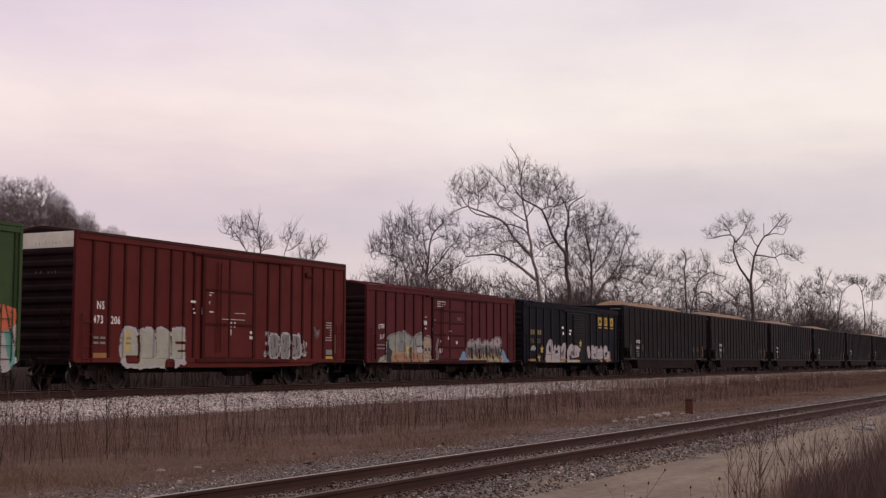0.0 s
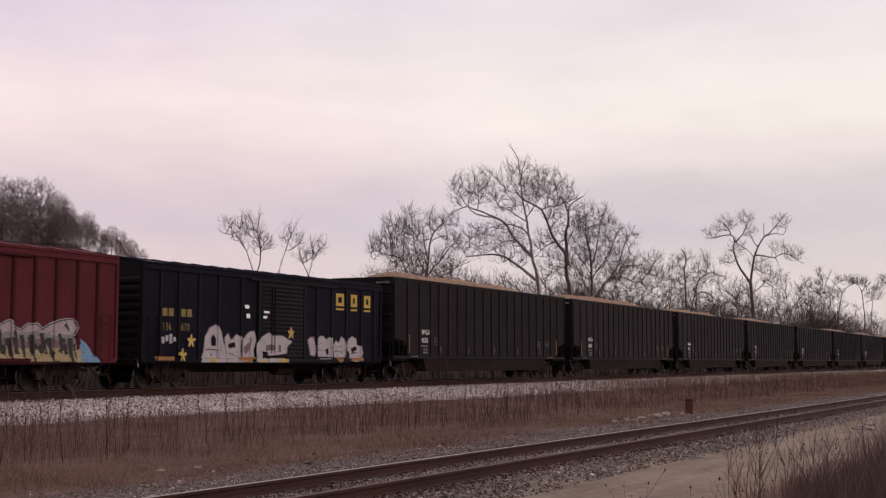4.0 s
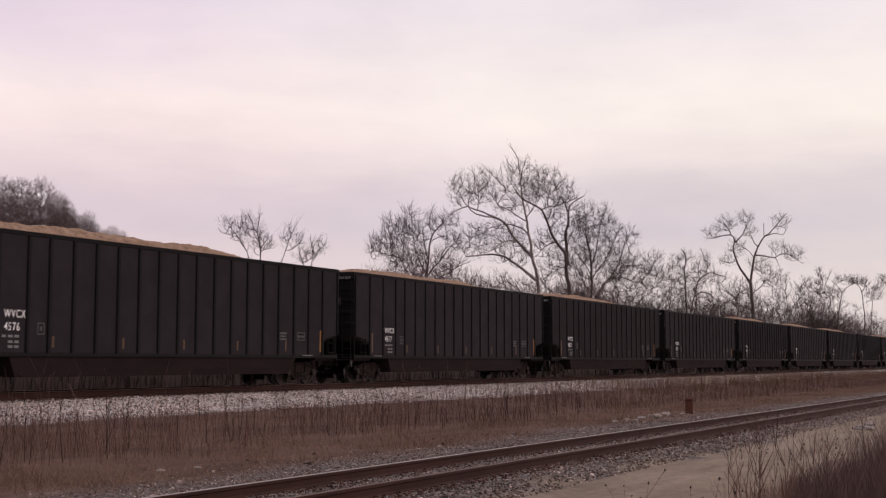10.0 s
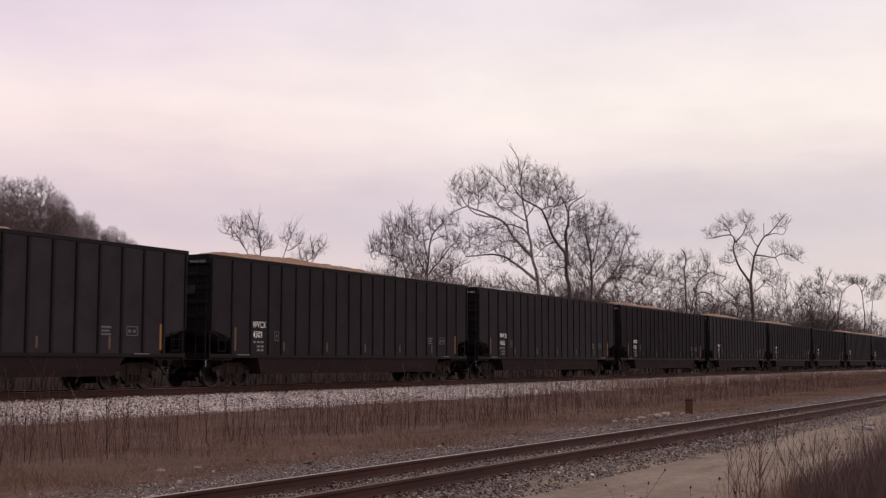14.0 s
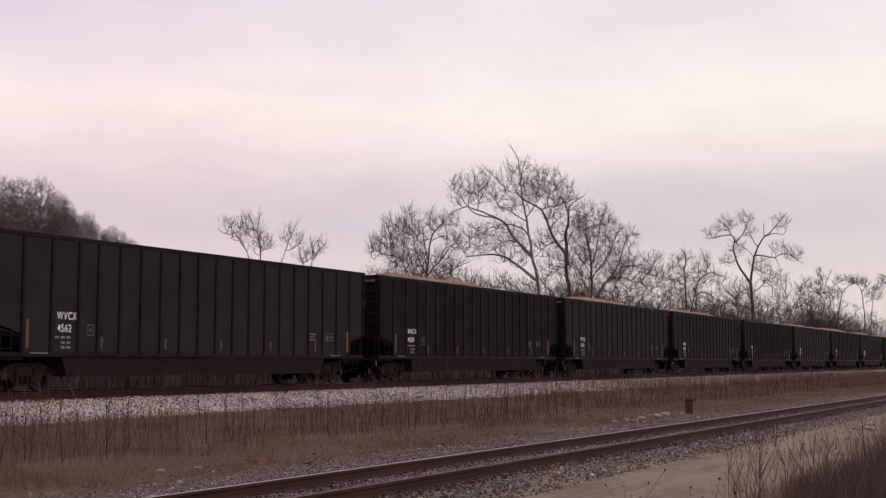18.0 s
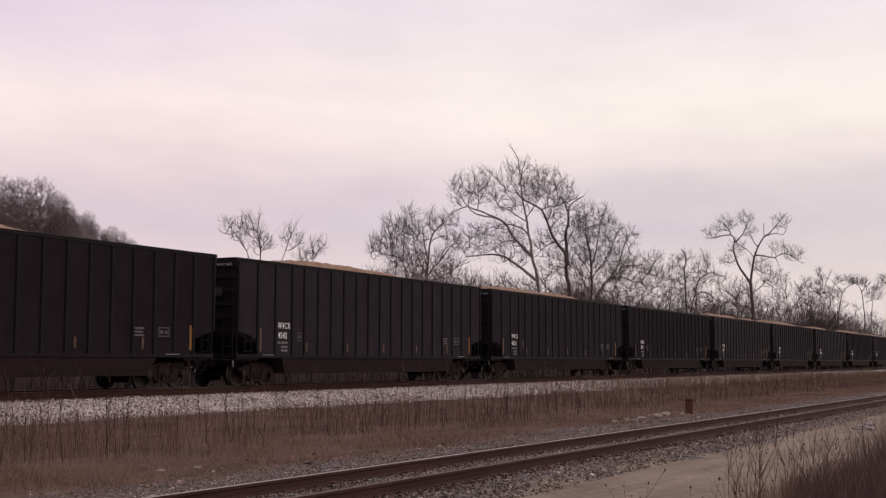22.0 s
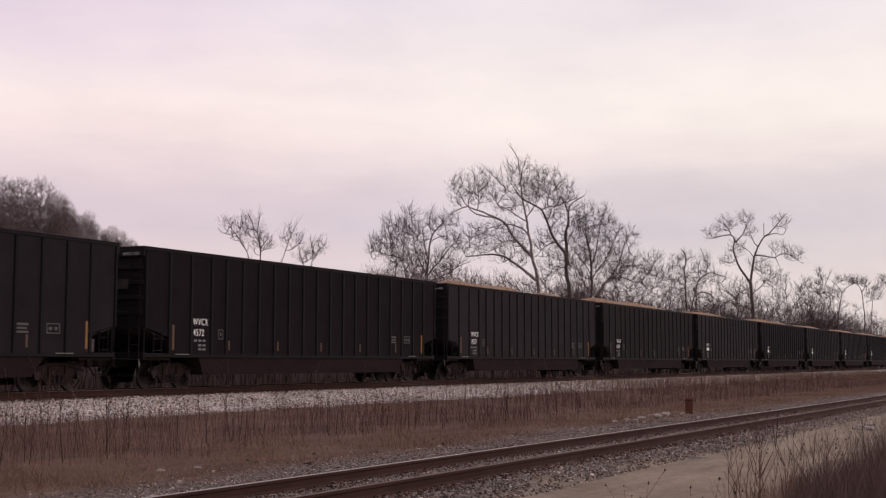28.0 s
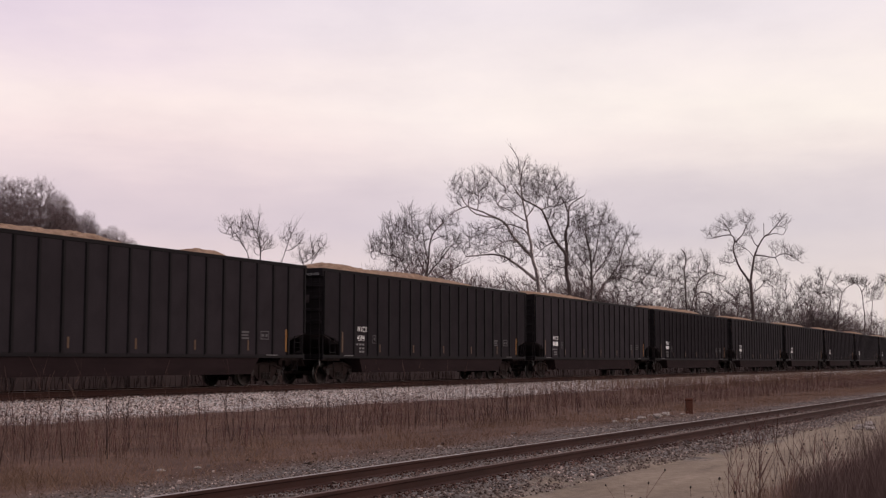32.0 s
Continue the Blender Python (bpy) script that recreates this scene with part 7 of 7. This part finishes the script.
    tree("bare_tree", "thin upright bare sapling", 65.6, 44.2, 18, [
        limb(0.053, 0.016, (-0.3, 0.0), (-0.4, 8.9), (-0.1, 9.6), (0.1, 10.3), (0.4, 10.9), (0.6, 11.3)),
        limb(0.032, 0.012, (0.0, 9.9), (-0.3, 10.3), (-0.4, 10.7)),
        limb(0.032, 0.012, (-0.2, 9.4), (0.3, 9.7), (0.9, 10.4)),
        limb(0.028, 0.012, (0.2, 10.3), (0.0, 10.9), (0.1, 11.2))],
        [(0.1, 10.4, 0.4, 0.8), (0.7, 10.1, 0.3, 0.4), (-0.2, 10.1, 0.3, 0.5)], 12, 36, dark, tw, big, fine=0.22, shoots=2)
    tree("bare_tree", "thin bushy bare sapling", 68.0, 43.5, 19, [
        limb(0.054, 0.016, (-0.4, 0.0), (-0.5, 8.7), (-0.4, 9.4), (-0.3, 10.0), (-0.0, 10.4)),
        limb(0.036, 0.014, (-0.4, 9.2), (0.0, 9.6), (0.5, 10.1)),
        limb(0.040, 0.014, (-0.5, 7.6), (-0.9, 8.7), (-1.2, 9.4), (-1.3, 9.9)),
        limb(0.029, 0.013, (-0.4, 9.3), (-0.5, 9.9), (-0.5, 10.2))],
        [(-0.1, 9.8, 0.6, 0.6), (-1.1, 9.3, 0.4, 0.5), (-0.6, 9.2, 0.4, 0.5)], 16, 64, dark, tw, big, fine=0.22, shoots=2)
    tree("bare_tree", "tall bare tree with twisted open limbs", 168.9, 40.1, 20, [
        limb(0.416, 0.265, (0.8, 0.0), (0.6, 10.9), (0.5, 12.4), (0.4, 13.5)),
        limb(0.227, 0.083, (0.4, 13.5), (0.7, 15.4), (0.9, 16.9), (1.2, 17.7), (1.4, 18.2), (1.8, 19.0), (2.3, 19.6), (3.0, 20.1), (3.4, 20.6)),
        limb(0.091, 0.038, (3.4, 20.6), (3.9, 21.1), (4.4, 21.8), (5.0, 22.4)),
        limb(0.083, 0.038, (2.5, 19.7), (3.7, 20.1), (4.9, 19.9), (5.3, 20.5)),
        limb(0.076, 0.049, (2.2, 19.5), (2.2, 20.4), (2.2, 21.4)),
        limb(0.106, 0.049, (1.4, 18.2), (0.8, 19.0), (0.5, 19.8)),
        limb(0.129, 0.038, (1.0, 17.1), (2.0, 17.1), (3.0, 16.9), (3.8, 16.8), (4.4, 17.2), (5.3, 17.3), (5.9, 17.1), (6.5, 16.6), (7.4, 16.1)),
        limb(0.076, 0.038, (3.8, 16.8), (4.2, 16.3), (4.4, 15.8)),
        limb(0.227, 0.061, (0.4, 13.4), (-0.3, 14.4), (-1.0, 15.3), (-1.4, 16.0), (-1.7, 16.9), (-1.9, 18.1), (-1.8, 19.0), (-2.2, 19.8), (-2.9, 19.8), (-3.9, 19.6), (-5.0, 19.3)),
        limb(0.098, 0.038, (-2.2, 19.8), (-2.7, 20.7), (-3.4, 21.4)),
        limb(0.113, 0.038, (-1.8, 18.8), (-1.0, 19.6), (-0.6, 20.5), (-0.2, 21.3), (0.4, 22.0)),
        limb(0.076, 0.030, (-1.7, 16.6), (-2.3, 16.0), (-3.1, 16.2)),
        limb(0.098, 0.034, (0.6, 12.0), (1.7, 12.8), (2.4, 13.5), (3.2, 14.0), (4.5, 14.3)),
        limb(0.098, 0.034, (0.6, 0.0), (-0.6, 11.6), (-1.5, 12.4), (-2.0, 12.6)),
        limb(0.076, 0.030, (0.9, 16.6), (0.3, 17.5), (-0.7, 18.1))],
        [(-2.8, 21.5, 1.4, 1.1), (-0.2, 22.1, 1.1, 1.0), (4.7, 21.7, 1.2, 1.1), (-4.5, 20.1, 1.2, 0.9), (6.4, 17.3, 1.4, 1.0), (4.3, 18.1, 1.4, 1.0), (-1.3, 18.1, 1.2, 1.2), (-2.8, 16.3, 1.1, 0.8), (1.7, 15.8, 1.4, 1.5), (3.6, 14.1, 1.8, 1.3), (0.5, 20.4, 0.9, 1.1), (-1.0, 12.8, 1.5, 1.4)], 100, 680, dark, tw, big)
    tree("bare_tree", "forked bare tree with dark stems", 152.3, 44.1, 21, [
        limb(0.227, 0.084, (0.3, 0.0), (0.3, 11.2), (0.2, 13.0), (0.2, 14.4), (0.4, 15.3), (0.3, 16.1), (-0.2, 16.8)),
        limb(0.077, 0.031, (0.4, 15.2), (1.0, 15.7), (1.6, 15.9)),
        limb(0.084, 0.031, (0.2, 14.2), (-0.6, 14.7), (-1.5, 14.6)),
        limb(0.227, 0.063, (0.3, 0.0), (1.1, 10.2), (1.6, 11.9), (2.0, 13.0), (2.7, 13.5), (3.3, 13.8), (4.1, 13.6), (5.1, 13.3)),
        limb(0.119, 0.042, (1.2, 10.7), (2.1, 11.4), (3.2, 11.2), (4.1, 10.5), (5.3, 10.1), (6.7, 10.3)),
        limb(0.084, 0.031, (2.1, 12.8), (1.7, 14.0), (1.9, 15.3)),
        limb(0.077, 0.031, (2.7, 13.5), (3.0, 14.7), (2.9, 15.8)),
        limb(0.112, 0.035, (0.3, 0.0), (-2.2, 11.2), (-1.5, 12.4), (-0.8, 13.2))],
        [(2.4, 15.0, 1.2, 1.5), (-0.6, 15.1, 1.2, 1.0), (3.7, 13.1, 1.5, 1.1), (-1.3, 13.3, 1.7, 1.4), (0.5, 15.8, 0.8, 0.7), (0.9, 12.6, 1.8, 1.8)], 70, 460, dark, tw, big)
    tree("bare_tree", "forked bare tree with flat crown and dense shrub at its foot", 237.4, 42.6, 22, [
        limb(0.207, 0.062, (2.7, 0.0), (3.2, 13.9), (3.7, 15.7), (4.6, 16.7), (6.0, 17.5)),
        limb(0.104, 0.041, (3.7, 15.7), (2.7, 17.0), (1.9, 18.1)),
        limb(0.135, 0.041, (2.7, 0.0), (-1.2, 13.9), (-2.9, 16.0), (-3.7, 17.9)),
        limb(0.104, 0.036, (-1.2, 0.0), (-1.2, 16.7), (-0.3, 19.0))],
        [(3.5, 18.0, 1.7, 0.8), (5.4, 17.5, 1.0, 0.8), (-2.5, 16.3, 2.5, 2.1), (-0.4, 18.1, 0.7, 1.9), (1.4, 15.5, 2.3, 1.2)], 40, 250, dark, tw, big, tip=0.009, fine=0.4)
    tree("bare_tree", "far bare tree with crooked stems", 289.4, 42.6, 23, [
        limb(0.274, 0.075, (-0.8, 0.0), (-0.8, 16.7), (-1.0, 18.2), (-1.8, 19.8), (-2.9, 20.6)),
        limb(0.124, 0.050, (-1.0, 18.2), (-0.2, 19.8), (0.1, 20.8)),
        limb(0.186, 0.062, (-0.7, 0.0), (2.9, 16.7), (3.1, 18.6), (4.2, 21.1))],
        [(-1.8, 20.8, 2.0, 1.0), (0.2, 19.8, 1.2, 1.2), (3.7, 20.5, 1.5, 1.5), (1.8, 18.0, 2.0, 1.5)], 30, 150, dark, tw, big, tip=0.010, fine=0.45)
    # low brush and saplings along the far bank
    rnd = random.Random(4)
    def clump(label, seed, twig, count, **kw):
        return tree("bare_thicket", label, 0, 0, seed, [limb(0.06, 0.02, (0, 0), (-0.5, 2.0), (-1.5, 4.6)), limb(0.05, 0.02, (0, 0.5), (0.6, 2.6), (1.5, 5.6)), limb(0.05, 0.02, (0, 0.3), (0.1, 3.0), (0.3, 6.0))],
                    [(-1.6, 4.8, 2.0, 2.6), (1.7, 5.3, 2.0, 3.0), (0, 3.0, 3.2, 2.6)], count // 8, count, dark, twig, "thickets along the far bank", **kw)
    brush = [clump("tangled bare brush behind the train", 30 + i, tw, 300, tip=0.0052, shoots=2, rise=0.5) for i in range(3)]
    spots = []
    for i in range(54):
        f = i / 53
        ang = radians(32.5 - 24.5 * f)
        r = rnd.uniform(46, 60) / math.sin(ang) * (0.95 if f < 0.4 else 0.92)
        spots.append((r * math.cos(ang), r * math.sin(ang), rnd.uniform(0.8, 1.3) * (0.8 + 1.05 * f)))
    for i in range(16):
        ang = radians(rnd.uniform(15.5, 26.5))
        r = rnd.uniform(45, 50) / math.sin(ang)
        spots.append((r * math.cos(ang), r * math.sin(ang), rnd.uniform(0.85, 1.2)))
    for i in range(11):
        ang = radians(rnd.uniform(6.2, 11.0))
        r = rnd.uniform(43, 54) / math.sin(ang)
        spots.append((r * math.cos(ang), r * math.sin(ang), rnd.uniform(1.5, 2.2)))
    for i, (x, y, s) in enumerate(spots):
        if i < 3:
            brush[i].matrix_basis = pose(x, y, float(ground_z(x, y)) - 0.1, 0, 0, rnd.uniform(0, 360))
            brush[i].scale = (s, s, s)
        else:
            again(brush[i % 3], x, y, rnd.uniform(0, 360), s)
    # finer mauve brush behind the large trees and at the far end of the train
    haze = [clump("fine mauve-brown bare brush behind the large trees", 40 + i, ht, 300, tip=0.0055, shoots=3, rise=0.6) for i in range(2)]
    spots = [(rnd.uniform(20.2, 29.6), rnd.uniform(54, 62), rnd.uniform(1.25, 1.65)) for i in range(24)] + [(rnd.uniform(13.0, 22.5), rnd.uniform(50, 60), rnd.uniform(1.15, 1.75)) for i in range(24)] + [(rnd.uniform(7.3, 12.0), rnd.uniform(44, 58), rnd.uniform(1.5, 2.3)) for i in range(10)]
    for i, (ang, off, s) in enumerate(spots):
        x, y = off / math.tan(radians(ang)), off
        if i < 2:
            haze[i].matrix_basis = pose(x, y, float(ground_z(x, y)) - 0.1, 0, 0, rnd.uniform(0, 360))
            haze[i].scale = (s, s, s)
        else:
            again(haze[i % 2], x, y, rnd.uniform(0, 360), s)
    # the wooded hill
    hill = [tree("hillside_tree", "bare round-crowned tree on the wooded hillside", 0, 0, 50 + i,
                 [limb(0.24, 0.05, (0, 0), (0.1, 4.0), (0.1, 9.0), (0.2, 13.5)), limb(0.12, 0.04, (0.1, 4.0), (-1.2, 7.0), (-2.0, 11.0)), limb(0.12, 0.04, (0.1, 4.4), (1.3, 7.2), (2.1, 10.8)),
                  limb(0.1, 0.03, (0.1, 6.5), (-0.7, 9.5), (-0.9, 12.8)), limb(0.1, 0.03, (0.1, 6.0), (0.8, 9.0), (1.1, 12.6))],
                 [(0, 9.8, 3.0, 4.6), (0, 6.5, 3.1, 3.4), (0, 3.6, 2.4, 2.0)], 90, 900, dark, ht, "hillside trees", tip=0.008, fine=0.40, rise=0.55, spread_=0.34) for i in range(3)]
    # where each crown stands on the hill, and the height of its top
    crowns = [(169.3, 177.3, 35.4), (171.8, 175.5, 35.3), (178.8, 177.3, 36.6), (174.7, 169.1, 32.6), (180.1, 172.3, 32.0), (171.6, 182.8, 35.0), (177.4, 167.9, 29.3), (177.1, 165.9, 28.2), (180.1, 166.6, 29.4), (184.3, 168.7, 27.7), (185.6, 165.6, 27.0), (183.0, 161.1, 25.7), (186.8, 161.9, 24.5), (190.2, 162.3, 22.9), (183.4, 165.6, 26.3), (149.2, 154.3, 28.0), (154.1, 155.1, 28.1), (153.7, 150.6, 27.2), (152.6, 146.8, 25.8), (146.0, 149.9, 24.7), (149.5, 149.1, 24.9), (152.8, 148.6, 24.6), (158.5, 149.2, 24.1), (148.5, 157.3, 27.2), (154.7, 143.2, 23.1), (150.6, 157.8, 24.7), (149.5, 151.2, 23.5), (153.6, 150.9, 23.6), (150.8, 143.7, 22.7), (156.7, 137.2, 20.4), (155.2, 140.6, 21.5)]
    for n, (x, y, top) in enumerate(crowns):
        z = float(ground_z(x, y)) - 0.1
        s = (top - z) / 15.1
        if n < 3:
            hill[n].matrix_basis = pose(x, y, z, 0, 0, rnd.uniform(0, 360))
            hill[n].scale = (s, s, s)
        else:
            again(hill[n % 3], x, y, rnd.uniform(0, 360), s)


make_trees()


# ---- what moves ----
def motions():
    times = [0, 2, 4, 6, 8, 10, 12, 14, 16, 18, 20, 22, 24, 26, 28, 30, 32]
    for ob, x, y, z in MOVING:
        walk(ob, [(t, pose(x - travel(t), y, z)) for t in times])
    # the wheels roll with the train
    turns = [(t, math.degrees((travel(t) - travel(0)) / WHEEL_R)) for t in np.arange(0, CLIP + 0.05, 0.1)]
    for ob, *_ in MOVING:
        for tr in ob.children:
            if tr.name.startswith("truck"):
                for w in tr.children:
                    if w.name.startswith("wheelset"):
                        p = w.matrix_basis.translation.copy()
                        walk(w, [(min(t, CLIP), pose(p.x, p.y, p.z, 0, -a, 0)) for t, a in turns])


motions()
